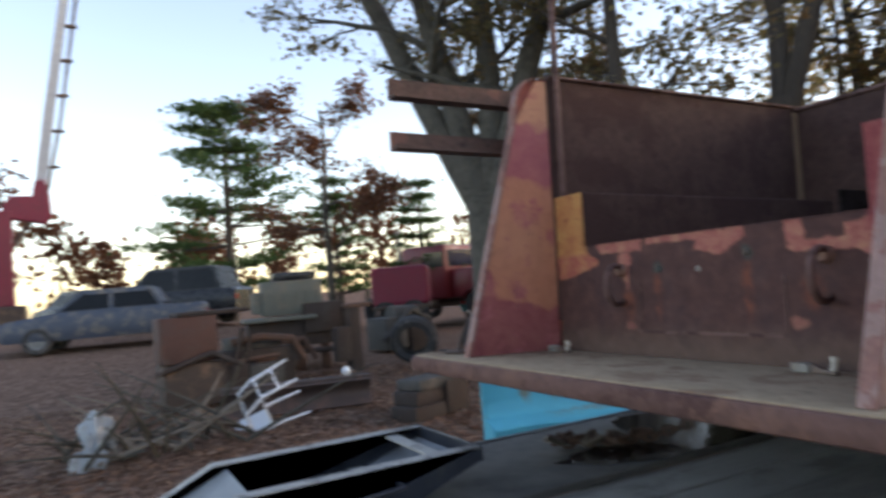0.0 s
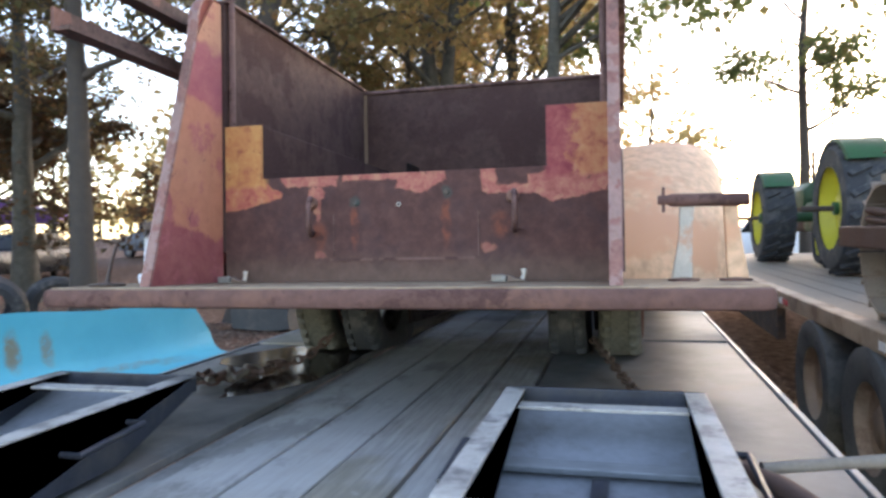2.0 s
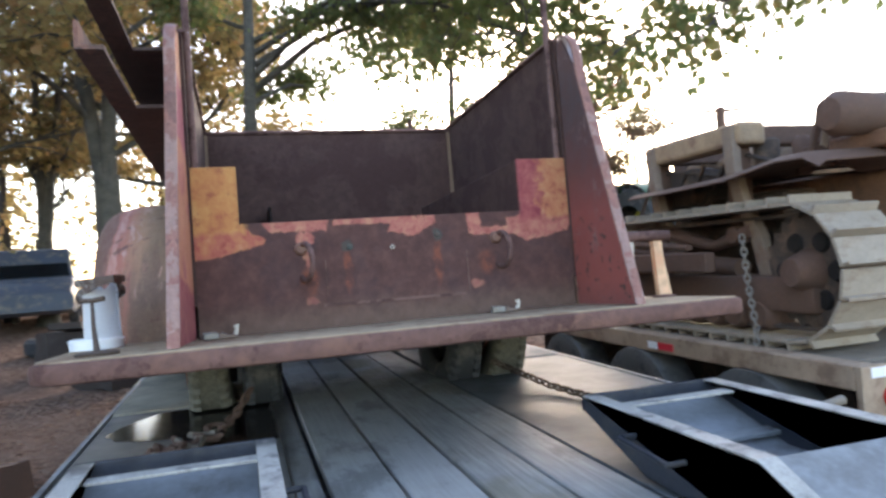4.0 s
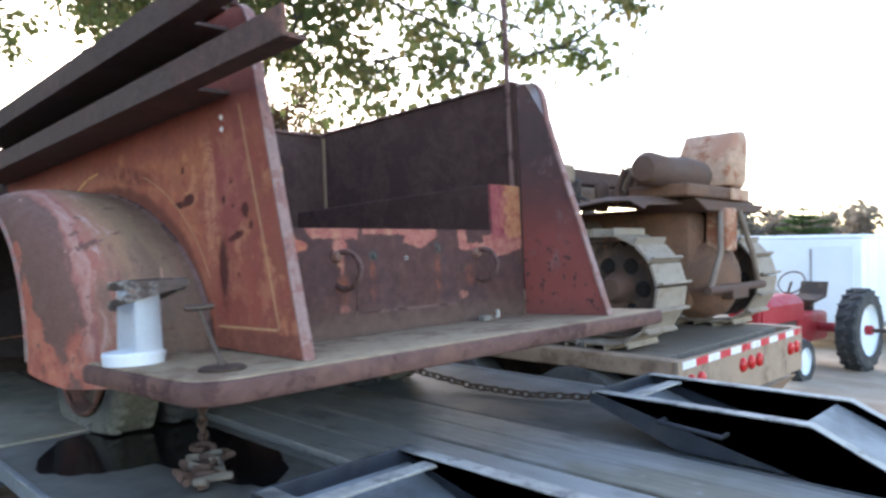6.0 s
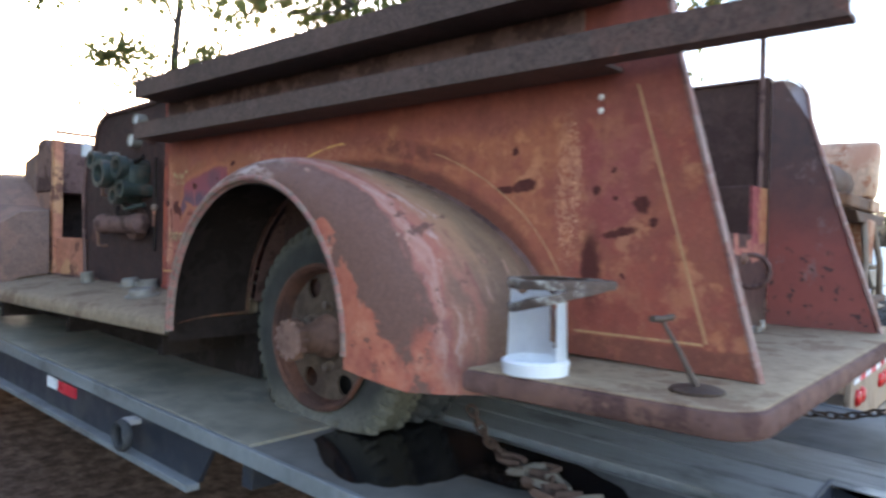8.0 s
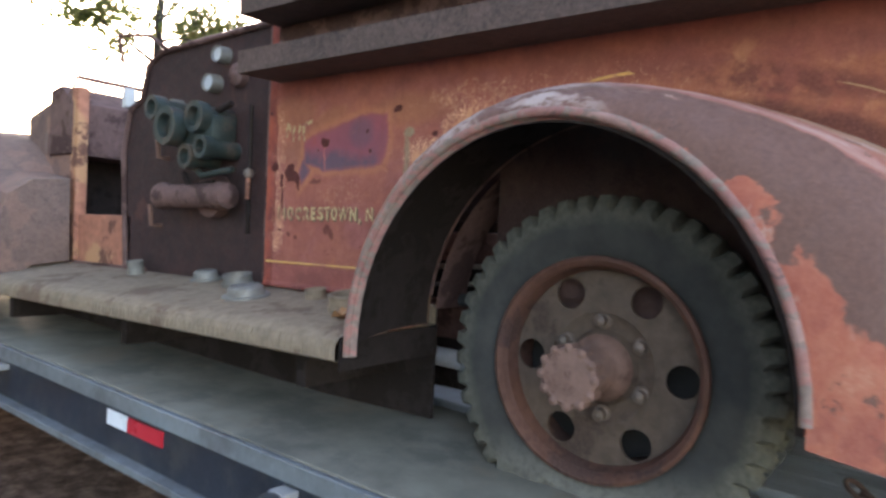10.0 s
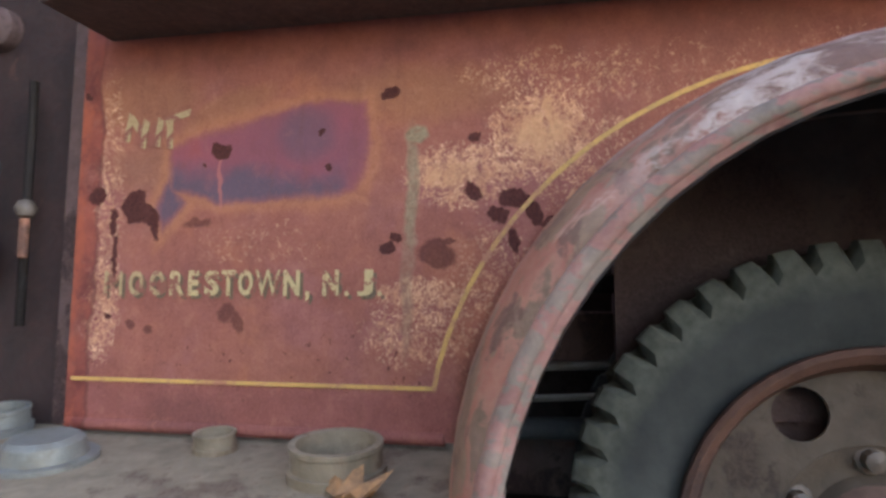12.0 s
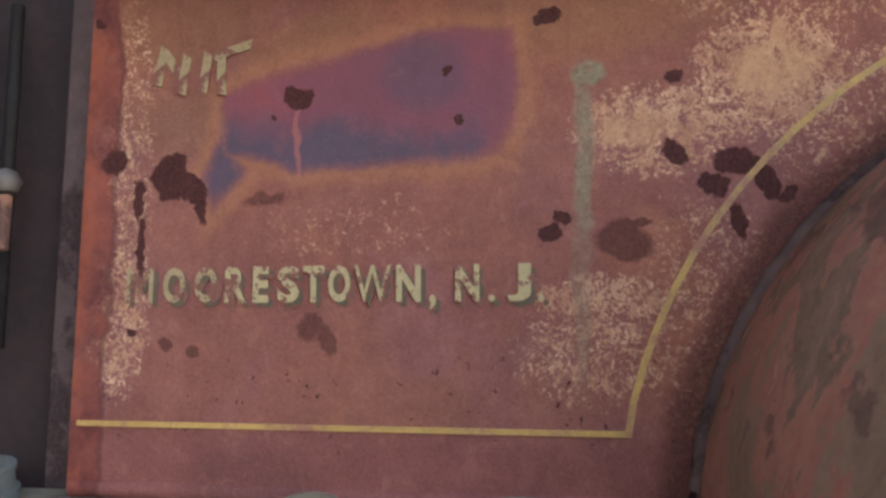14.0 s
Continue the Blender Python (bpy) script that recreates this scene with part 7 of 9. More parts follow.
    part("side_case", box(2.40, 3.44, 0.85, 1.95, zb + 0.30, zb + 0.86, 0.05), "dozer_dark", c, smooth=40)
    part("rear_case", lathe([(0.02, 0.0), (0.02, 0.17), (0.08, 0.26), (0.2, 0.30), (0.3, 0.30)], "y", (2.92, 0.0, zb + 0.42), 28), "dozer_brown", c, smooth=40)
    part("hitch_plate", box(2.80, 2.96, -0.02, 0.14, zb + 0.62, zb + 0.93, 0.02), "tank_peach", c, "plate with salmon paint left on it")
    part("drawbar", box(2.80, 3.04, -0.06, 0.3, zb + 0.28, zb + 0.36, 0.012), "dozer_rust", c)
    for s in (-1, 1):
        part("brace", tube([(2.92 + s * 0.14, 0.02, zb + 0.92), (2.92 + s * 0.24, -0.03, zb + 0.62), (2.92 + s * 0.36, -0.02, zb + 0.38)], 0.022, 8), "arm_tan", c, smooth=60)
    part("step_bar", tube([(2.50, -0.03, zb + 0.36), (3.34, -0.03, zb + 0.36)], 0.03, 8), "dozer_rust", c, smooth=60)
    # seat, fuel tank, plate
    part("deck_plate", box(2.52, 3.40, 0.06, 0.9, zb + 0.97, zb + 1.0, 0.006), "dozer_rust", c)
    part("tank_base", box(2.36, 3.20, 0.02, 0.46, zb + 0.99, zb + 1.08, 0.02), "dozer_brown", c)
    part("tank_step", box(2.92, 3.20, 0.0, 0.02, zb + 0.99, zb + 1.075, 0.006), "tank_peach", c)
    part("seat_cushion", lathe([(2.16, 0.0), (2.17, 0.08), (2.22, 0.115), (2.40, 0.105), (2.60, 0.12), (2.84, 0.11), (2.90, 0.085), (2.90, 0.0)], "x", (0, 0.22, zb + 1.17), 24), "dozer_rust", c, "rusty rolled seat cushion", 40)
    end = [(2.93, zb + 1.10), (3.16, zb + 1.08), (3.23, zb + 1.14), (3.25, zb + 1.46), (3.20, zb + 1.53), (3.06, zb + 1.50), (2.94, zb + 1.30)]
    part("tank_end", prism(end, "y", 0.02, 0.44, 0.04), "tank_peach", c, "peach-orange tank end with rust runs", 50)
    part("under_plate", prism([(2.44, zb + 0.97), (3.48, zb + 0.97), (3.34, zb + 0.90), (2.56, zb + 0.90)], "y", 0.0, 0.5, 0.01), "dozer_rust", c)
    for k in range(5):
        part("lever", tube([(2.34 + 0.055 * k, 0.55, zb + 0.95), (2.33 + 0.06 * k, 0.50, zb + 1.10), (2.34 + 0.06 * k, 0.46, zb + 1.20 + 0.02 * (k % 3))], [0.022, 0.02, 0.028], 6), "tan_paint" if k % 2 else "dozer_rust", c, smooth=60)
    part("lever_quadrant", box(2.32, 2.60, 0.50, 0.58, zb + 0.95, zb + 1.06, 0.01), "dozer_rust", c)
    for k, (x, y, z, r) in enumerate(((2.40, 0.95, 1.10, 0.07), (2.55, 1.15, 1.12, 0.06), (2.44, 0.72, 1.06, 0.05))):
        part("filter_bowl", lathe([(zb + z - 0.14, 0.0), (zb + z - 0.14, r * 0.8), (zb + z, r), (zb + z + 0.06, r), (zb + z + 0.09, r * 0.5), (zb + z + 0.09, 0.0)], "z", (x, y, 0), 16), ("dozer_dark", "dozer_tan", "dozer_rust")[k], c, smooth=40)
    for k in range(6):
        part("hose", tube([(2.32 + 0.03 * k, 0.7 + 0.2 * k, zb + 0.98), (2.28, 0.95 + 0.2 * k, zb + 1.08 - 0.03 * (k % 2)), (2.34, 1.25 + 0.2 * k, zb + 0.80)], 0.016, 6), "dozer_dark", c, smooth=60)
    # engine hood and canopy frame further forward
    part("engine", box(2.64, 3.20, 1.5, 2.1, zb + 0.55, zb + 1.10, 0.04), "dozer_dark", c, smooth=40)
    part("hood", prism([(2.60, zb + 0.98), (2.60, zb + 1.14), (2.70, zb + 1.22), (3.14, zb + 1.22), (3.24, zb + 1.14), (3.24, zb + 0.98)], "y", 1.25, 2.08, 0.01), "dozer_tan", c, smooth=30)
    part("radiator", box(2.58, 3.26, 2.08, 2.22, zb + 0.45, zb + 1.32, 0.03), "dozer_rust", c)
    part("exhaust", tube([(2.78, 1.9, zb + 1.28), (2.78, 1.9, zb + 1.58)], 0.03, 10), "dozer_rust", c, smooth=60)
    part("exhaust", tube([(2.66, 1.92, zb + 1.55), (2.92, 1.88, zb + 1.56)], 0.012, 8), "dozer_dark", c, smooth=60)
    arm_z = zb + 0.46
    for x, s in ((1.985, -1), (3.86, 1)):
        part("push_arm", box(x - 0.03, x + 0.03, 0.9, 2.3, arm_z - 0.07, arm_z + 0.05, 0.01), "dozer_rust", c)
        xi = x + (0.20 if s < 0 else -0.20)
        for y0 in (0.95, 1.76):   # bent flat arms from the top beam down past the track
            arm = [(y0 - 0.045, zb + 1.25), (y0 + 0.045, zb + 1.25), (y0 + 0.035, zb + 1.0), (y0 - 0.02, zb + 0.80), (y0 - 0.14, zb + 0.58), (y0 - 0.20, zb + 0.34), (y0 - 0.28, zb + 0.34), (y0 - 0.235, zb + 0.58), (y0 - 0.11, zb + 0.80), (y0 - 0.05, zb + 1.0)]
            part("bent_arm", prism(arm, "x", xi - 0.025, xi + 0.025, 0.006), "arm_tan", c, "dusty bent steel arm")
            part("upright", box(xi + 0.03, xi + 0.12, y0 + 0.0, y0 + 0.10, zb + 0.55, zb + 1.16, 0.012), "dozer_rust", c)
        part("cross_link", tube([(xi, 0.80, zb + 0.62), (xi, 1.15, zb + 0.54), (xi, 1.62, zb + 0.64)], [0.05, 0.035, 0.05], 8), "dozer_rust", c, smooth=60)
        part("hydraulic_ram", tube([(xi + 0.02, 0.95, zb + 0.40), (xi + 0.02, 1.75, zb + 0.46)], 0.055, 10), "dozer_rust", c, smooth=60)
    for x in (2.30, 3.55):
        part("top_beam", box(x - 0.12, x + 0.04, 0.86, 1.86, zb + 1.13, zb + 1.27, 0.025), "dozer_tan", c)
    part("cross_beam", box(2.26, 3.62, 0.90, 1.02, zb + 1.13, zb + 1.25, 0.015), "dozer_rust", c)
    part("cross_beam", box(2.26, 3.62, 1.70, 1.82, zb + 1.13, zb + 1.25, 0.015), "dozer_rust", c)
    for k in range(3):
        part("side_rod", tube([(2.02, 0.95 + 0.1 * k, zb + 0.42 + 0.06 * k), (2.06, 2.15, zb + 0.50 + 0.05 * k)], 0.022, 8), "dozer_rust", c, smooth=60)
    part("hydraulic_tank", box(2.30, 2.60, 1.5, 2.05, zb + 0.82, zb + 1.08, 0.04), "dozer_dark", c, smooth=40)


def build_tractor(name, label, m, body, rim, r=0.74, width=0.36, guards=True):
    """A farm tractor: big rear wheels, engine, hood, seat, steering wheel and small front wheels."""
    t = thing(name, label, "tractor", m)
    part("gear_case", box(-0.22, 0.22, -0.35, 0.7, r - 0.22, r + 0.22, 0.06), body, t, smooth=40)
    part("axle", tube([(-0.95, 0, r), (0.95, 0, r)], 0.07, 12), body, t, smooth=60)
    part("axle_shaft", tube([(-1.25, 0, r), (-0.95, 0, r)], 0.03, 10), "dozer_dark", t, smooth=60)
    part("engine", box(-0.2, 0.2, 0.7, 1.75, r - 0.22, r + 0.18, 0.04), "dozer_dark", t)
    part("hood", prism([(-0.24, r + 0.16), (-0.24, r + 0.40), (-0.12, r + 0.52), (0.12, r + 0.52), (0.24, r + 0.40), (0.24, r + 0.16)], "y", 0.55, 1.85, 0.02), body, t, smooth=35)
    part("grille", box(-0.22, 0.22, 1.85, 1.93, r - 0.15, r + 0.47, 0.03), body, t)
    part("seat", prism([(-0.35, r + 0.42), (0.05, r + 0.36), (0.05, r + 0.40), (-0.30, r + 0.47), (-0.40, r + 0.66), (-0.44, r + 0.65)], "x", -0.2, 0.2, 0.01), "dozer_dark", t)
    part("seat_post", box(-0.05, 0.05, -0.25, -0.1, r + 0.2, r + 0.42), "dozer_dark", t)
    part("steering_wheel", lathe([(0.012 * math.cos(q), 0.19 + 0.012 * math.sin(q)) for q in (2 * math.pi * i / 6 for i in range(6))], "y", (0, 0, 0), 24, closed=True), "dozer_dark", t, smooth=60).matrix_basis = pose(0, 0.42, r + 0.68, 35, 0, 0)
    part("column", tube([(0, 0.42, r + 0.68), (0, 0.66, r + 0.38)], 0.02, 8), "dozer_dark", t, smooth=60)
    if guards:
        part("exhaust", tube([(0.08, 1.3, r + 0.5), (0.08, 1.3, r + 1.05)], 0.03, 8), "dozer_dark", t, smooth=60)
    for s in (-1, 1):
        w = part("rear_wheel", lathe([(-width / 2, r * 0.62), (-width / 2, r * 0.9), (-width * 0.4, r * 0.95), (width * 0.4, r * 0.95), (width / 2, r * 0.9), (width / 2, r * 0.62)], "x", (0, 0, 0), 40), "rubber", t, "big lugged rear tyre", 40)
        w.matrix_basis = Matrix.Translation((s * 0.78, 0, r))
        lug = box(-width * 0.02, width * 0.50, -0.03, 0.03, r * 0.93, r * 1.0, 0.006)
        bmesh.ops.rotate(lug, cent=(0, 0, 0), matrix=Matrix.Rotation(radians(28), 3, "Z"), verts=lug.verts)
        first = None
        for k in range(40):
            mm = Matrix.Rotation(2 * math.pi * k / 40, 4, "X") @ (Matrix() if k % 2 else Matrix.Rotation(math.pi, 4, "Z"))
            if first is None:
                first = part("lug", lug, "rubber", w)
                first.matrix_basis = mm
            else:
                again(first, mm)
        part("rim", lathe([(s * width * 0.45, r * 0.66), (s * width * 0.3, r * 0.60), (s * width * 0.1, r * 0.55), (s * width * 0.16, r * 0.25), (s * width * 0.28, r * 0.18), (s * width * 0.3, 0.0)], "x", (0, 0, 0), 36), rim, w, smooth=35)
        if guards:
            part("mudguard", lathe([(s * 0.56, r * 1.05), (s * 0.96, r * 1.05), (s * 0.97, r * 1.0)], "x", (0, 0, r), 14, arc=(35, 140)), body, t, smooth=50)
        fw = part("front_wheel", lathe([(-0.07, 0.18), (-0.08, 0.27), (0.0, 0.31), (0.08, 0.27), (0.07, 0.18)], "x", (s * 0.62, 1.6, 0.31), 28), "rubber", t, smooth=40)
        part("rim", lathe([(s * 0.06, 0.19), (s * 0.02, 0.17), (s * 0.04, 0.05), (s * 0.05, 0.0)], "x", (s * 0.62, 1.6, 0.31), 24), rim, fw, smooth=35)
    part("front_axle", tube([(-0.6, 1.6, 0.33), (0, 1.6, 0.5), (0.6, 1.6, 0.33)], 0.04, 8), body, t, smooth=60)
    return t


build_second_trailer()
build_crawler()
build_tractor("farm_tractor", "green farm tractor with yellow wheels on the tan trailer", pose(3.80, 5.5, T2_Z + 0.006), "tractor_green", "tractor_yellow", 0.68, 0.42)
build_tractor("farm_tractor", "second green farm tractor with yellow wheels on the tan trailer", pose(3.6, 8.3, T2_Z + 0.006), "tractor_green", "tractor_yellow", 0.62, 0.40)
build_chain("lashing_chain", "pale lashing chain from the crawler to the trailer", [(2.20, 0.80, T2_Z + 0.60), (2.17, 0.74, T2_Z + 0.32), (2.10, 0.62, T2_Z + 0.10), (2.06, 0.58, T2_Z + 0.02)], 0.042, "zinc", 0.0055)

# ---- the yard round about ----
def ground_at(x, y, dz=0.0, turn=0.0):
    return pose(x, y, ground_z(x, y) + dz, 0, 0, turn)


def build_vehicle(name, label, category, m, paint, length, width, roof, hood, glass=(0.30, 0.78), wheel=0.33, cab_top=0.82, group=""):
    """A road vehicle out of a lofted body: nose at +y. glass: start and end of the cabin along the length."""
    v = thing(name, label, category, m, group)
    h = length / 2
    st = [(-h, 0.45, hood * 0.92), (-h + 0.1, 0.35, hood), (-h + length * (1 - glass[1]), 0.30, hood), (-h + length * (1 - glass[0]), 0.30, hood), (h - 0.25, 0.32, hood * 0.86), (h, 0.42, hood * 0.70)]
    rows = []
    for y, zb, zt in st:
        w = width / 2 * (0.93 if abs(y) > h - 0.12 else 1)
        rows.append([(-w * 0.94, y, zb), (-w, y, zb + 0.12), (-w, y, zt - 0.12), (-w * 0.93, y, zt), (w * 0.93, y, zt), (w, y, zt - 0.12), (w, y, zb + 0.12), (w * 0.94, y, zb)])
    bm = loft(rows, closed=True)
    bm.verts.ensure_lookup_table()
    bm.faces.new([bm.verts[i] for i in range(8)])
    bm.faces.new([bm.verts[i] for i in range(len(bm.verts) - 8, len(bm.verts))])
    part("body", bm, paint, v, smooth=35)
    a, b = -h + length * (1 - glass[1]), -h + length * (1 - glass[0])
    rows = []
    for y, zt, w in ((a, hood, 0.92), (a + 0.25, roof - 0.05, cab_top), (a + 0.4, roof, cab_top), (b - 0.75, roof, cab_top), (b - 0.6, roof - 0.03, cab_top), (b, hood, 0.92)):
        k = width / 2
        rows.append([(-k * 0.92, y, hood - 0.03), (-k * w, y, zt), (k * w, y, zt), (k * 0.92, y, hood - 0.03)])
    part("cabin", loft(rows), paint, v, smooth=30)
    for s in (-1, 1):
        zt, k = roof - 0.08, width / 2
        mid = (a + b) / 2
        for y0, y1, c0, c1 in ((a + 0.12, mid - 0.08, a + 0.33, mid - 0.08), (mid + 0.02, b - 0.14, mid + 0.02, b - 0.68)):
            q = [(s * (k * 0.925), y0, hood + 0.03), (s * (k * 0.925), y1, hood + 0.03), (s * (k * cab_top + 0.012), c1, zt), (s * (k * cab_top + 0.012), c0, zt)]
            wm = bmesh.new()
            wm.faces.new([wm.verts.new(p) for p in q])
            bmesh.ops.solidify(wm, geom=list(wm.faces), thickness=0.008)
            part("side_window", wm, "dark_glass", v)
        for y in (-h + length * 0.2, h - length * 0.2):
            tyre = part("wheel", lathe([(-0.1, wheel * 0.6), (-0.11, wheel * 0.9), (-0.07, wheel), (0.07, wheel), (0.11, wheel * 0.9), (0.1, wheel * 0.6)], "x", (s * (width / 2 - 0.1), y, wheel), 24), "rubber", v, smooth=40)
            part("rim", lathe([(s * 0.09, wheel * 0.6), (s * 0.05, wheel * 0.5), (s * 0.06, 0.0)], "x", (s * (width / 2 - 0.1), y, wheel), 20), "grey_steel", tyre, smooth=40)
        part("tail_lamp", box(s * width * 0.40 - 0.09, s * width * 0.40 + 0.09, -h - 0.012, -h + 0.05, hood * 0.68, hood * 0.68 + 0.14, 0.01), "tail_glow" if group == "lit cars" else "lens_red", v, "red tail lamp")
    for y0, z0, y1, z1 in ((b - 0.03, hood + 0.03, b - 0.6, roof - 0.06), (a + 0.03, hood + 0.03, a + 0.26, roof - 0.08)):
        k = width / 2
        wm = bmesh.new()
        d = 0.015 if y0 > 0 else -0.015
        wm.faces.new([wm.verts.new(p) for p in ((-k * 0.84, y0 + d, z0), (k * 0.84, y0 + d, z0), (k * 0.74, y1 + d, z1), (-k * 0.74, y1 + d, z1))])
        bmesh.ops.solidify(wm, geom=list(wm.faces), thickness=0.008)
        part("window", wm, "dark_glass", v)
    return v


def build_semi():
    t = thing("semi_tractor", "red long-nose semi tractor with a chrome exhaust stack", "truck", ground_at(-21.5, 10.3, 0.2, -62))
    part("frame", box(-0.45, 0.45, -3.0, 3.0, 0.65, 0.9, 0.03), "dozer_dark", t)
    part("cab", box(-1.1, 1.1, -1.2, 0.8, 0.8, 2.75, 0.12), "cab_red", t, smooth=40)
    part("hood", box(-0.85, 0.85, 0.7, 2.9, 0.8, 1.85, 0.12), "cab_red", t, smooth=40)
    part("grille", box(-0.6, 0.6, 2.88, 2.96, 0.85, 1.75, 0.03), "zinc", t)
    part("windshield", box(-0.95, 0.95, 0.78, 0.83, 1.95, 2.55, 0.02), "dark_glass", t)
    for s in (-1, 1):
        part("side_window", box(s * 1.09 - 0.02, s * 1.09 + 0.02, -0.2, 0.7, 1.95, 2.5, 0.01), "dark_glass", t)
        part("exhaust_stack", tube([(s * 0.98, -1.35, 0.9), (s * 0.98, -1.35, 3.5)], 0.085, 12), "zinc", t, smooth=60)
        part("fender", lathe([(s * 0.8, 0.62), (s * 1.18, 0.60)], "x", (0, 2.0, 0.52), 12, arc=(20, 160)), "cab_red", t, smooth=50)
        part("fuel_tank", lathe([(-0.9, 0.0), (-0.9, 0.28), (0.1, 0.28), (0.1, 0.0)], "y", (s * 0.95, 0, 0.72), 20), "zinc", t, smooth=40)
        part("marker_lamp", box(s * 1.0 - 0.07, s * 1.0 + 0.07, 2.62, 2.72, 1.12, 1.24, 0.01), "amber_glow", t)
        for y in (2.0, -1.5, -2.7):
            part("wheel", lathe([(-0.15, 0.3), (-0.16, 0.45), (-0.1, 0.52), (0.1, 0.52), (0.16, 0.45), (0.15, 0.3)], "x", (s * 0.98, y, 0.52), 26), "rubber", t, smooth=40)
    b = thing("box_trailer", "maroon box trailer standing behind the trees", "trailer", ground_at(-19.6, 6.9, 0, -28))
    part("box", box(-1.1, 1.1, -0.2, 1.6, 0.75, 1.98, 0.10), "trailer_maroon", b)
    part("lower_rail", box(-1.12, 1.12, -0.22, 1.62, 0.64, 0.74, 0.02), "dozer_dark", b)
    for s in (-1, 1):
        for y in (0.2, 1.1):
            part("wheel", lathe([(-0.15, 0.3), (-0.16, 0.42), (0.16, 0.42), (0.15, 0.3)], "x", (s * 0.95, y, 0.48), 22), "rubber", b, smooth=40)


def build_crane():
    c = thing("knuckle_crane", "dark red folding crane with a raised grey boom", "crane", ground_at(-26.4, -4.15, -0.1))
    part("base", box(-0.7, 0.7, -0.6, 0.6, 0.0, 1.2, 0.06), "dozer_dark", c)
    part("column", prism([(-0.32, 1.2), (0.30, 1.2), (0.28, 3.2), (0.34, 4.5), (-0.12, 4.5), (-0.22, 3.2)], "x", -0.25, 0.25, 0.05), "crane_red", c)
    part("knuckle", prism([(0.0, 4.3), (0.5, 4.15), (1.35, 4.0), (1.55, 4.3), (1.5, 5.1), (1.35, 5.6), (1.05, 5.5), (0.95, 5.0), (0.3, 5.0), (0.05, 4.7)], "x", -0.22, 0.22, 0.05), "crane_red", c)
    part("cylinder", tube([(0.0, -0.1, 2.6), (0.0, 0.9, 4.2)], 0.09, 10), "dozer_dark", c, smooth=60)
    part("boom", tube([(0.0, 1.18, 5.0), (0.0, 1.55, 7.5), (0.0, 2.4, 12.8)], [0.26, 0.24, 0.19], 4), "lattice_grey", c, "raised pale grey boom")
    part("jib", tube([(0.0, 1.45, 5.2), (0.0, 1.95, 7.6), (0.0, 2.75, 12.6)], 0.06, 6), "dozer_dark", c, smooth=60)
    for k in range(5):
        z = 6.0 + 1.3 * k
        y = 1.30 + (z - 5.5) * 0.155
        part("boom_clamp", box(-0.1, 0.1, y - 0.05, y + 0.50, z, z + 0.08), "dozer_dark", c)
    part("hose_loop", tube([(0.0, 0.0, 4.7), (0.0, -0.25, 5.6), (0.0, 0.15, 6.0), (0.0, 0.9, 5.6)], 0.05, 6), "dozer_dark", c, smooth=60)


def lump(bm, centre, size, turn=0, tilt=0, seed=0, rough=0.12):
    """A bent, knocked-about block."""
    r = random.Random(seed)
    m = Matrix.LocRotScale(centre, Euler((radians(tilt), radians(r.uniform(-6, 6)), radians(turn))), size)
    res = bmesh.ops.create_cube(bm, size=1, matrix=m)
    es = list({e for v in res["verts"] for e in v.link_edges})
    bmesh.ops.subdivide_edges(bm, edges=es, cuts=2, use_grid_fill=True)
    for v in bm.verts:
        v.co += Vector((noise.noise(v.co * 2.1 + Vector((seed, 0, 0))), noise.noise(v.co * 2.3 + Vector((0, seed, 0))), noise.noise(v.co * 2.7 + Vector((0, 0, seed))))) * rough * min(size)
    return bm


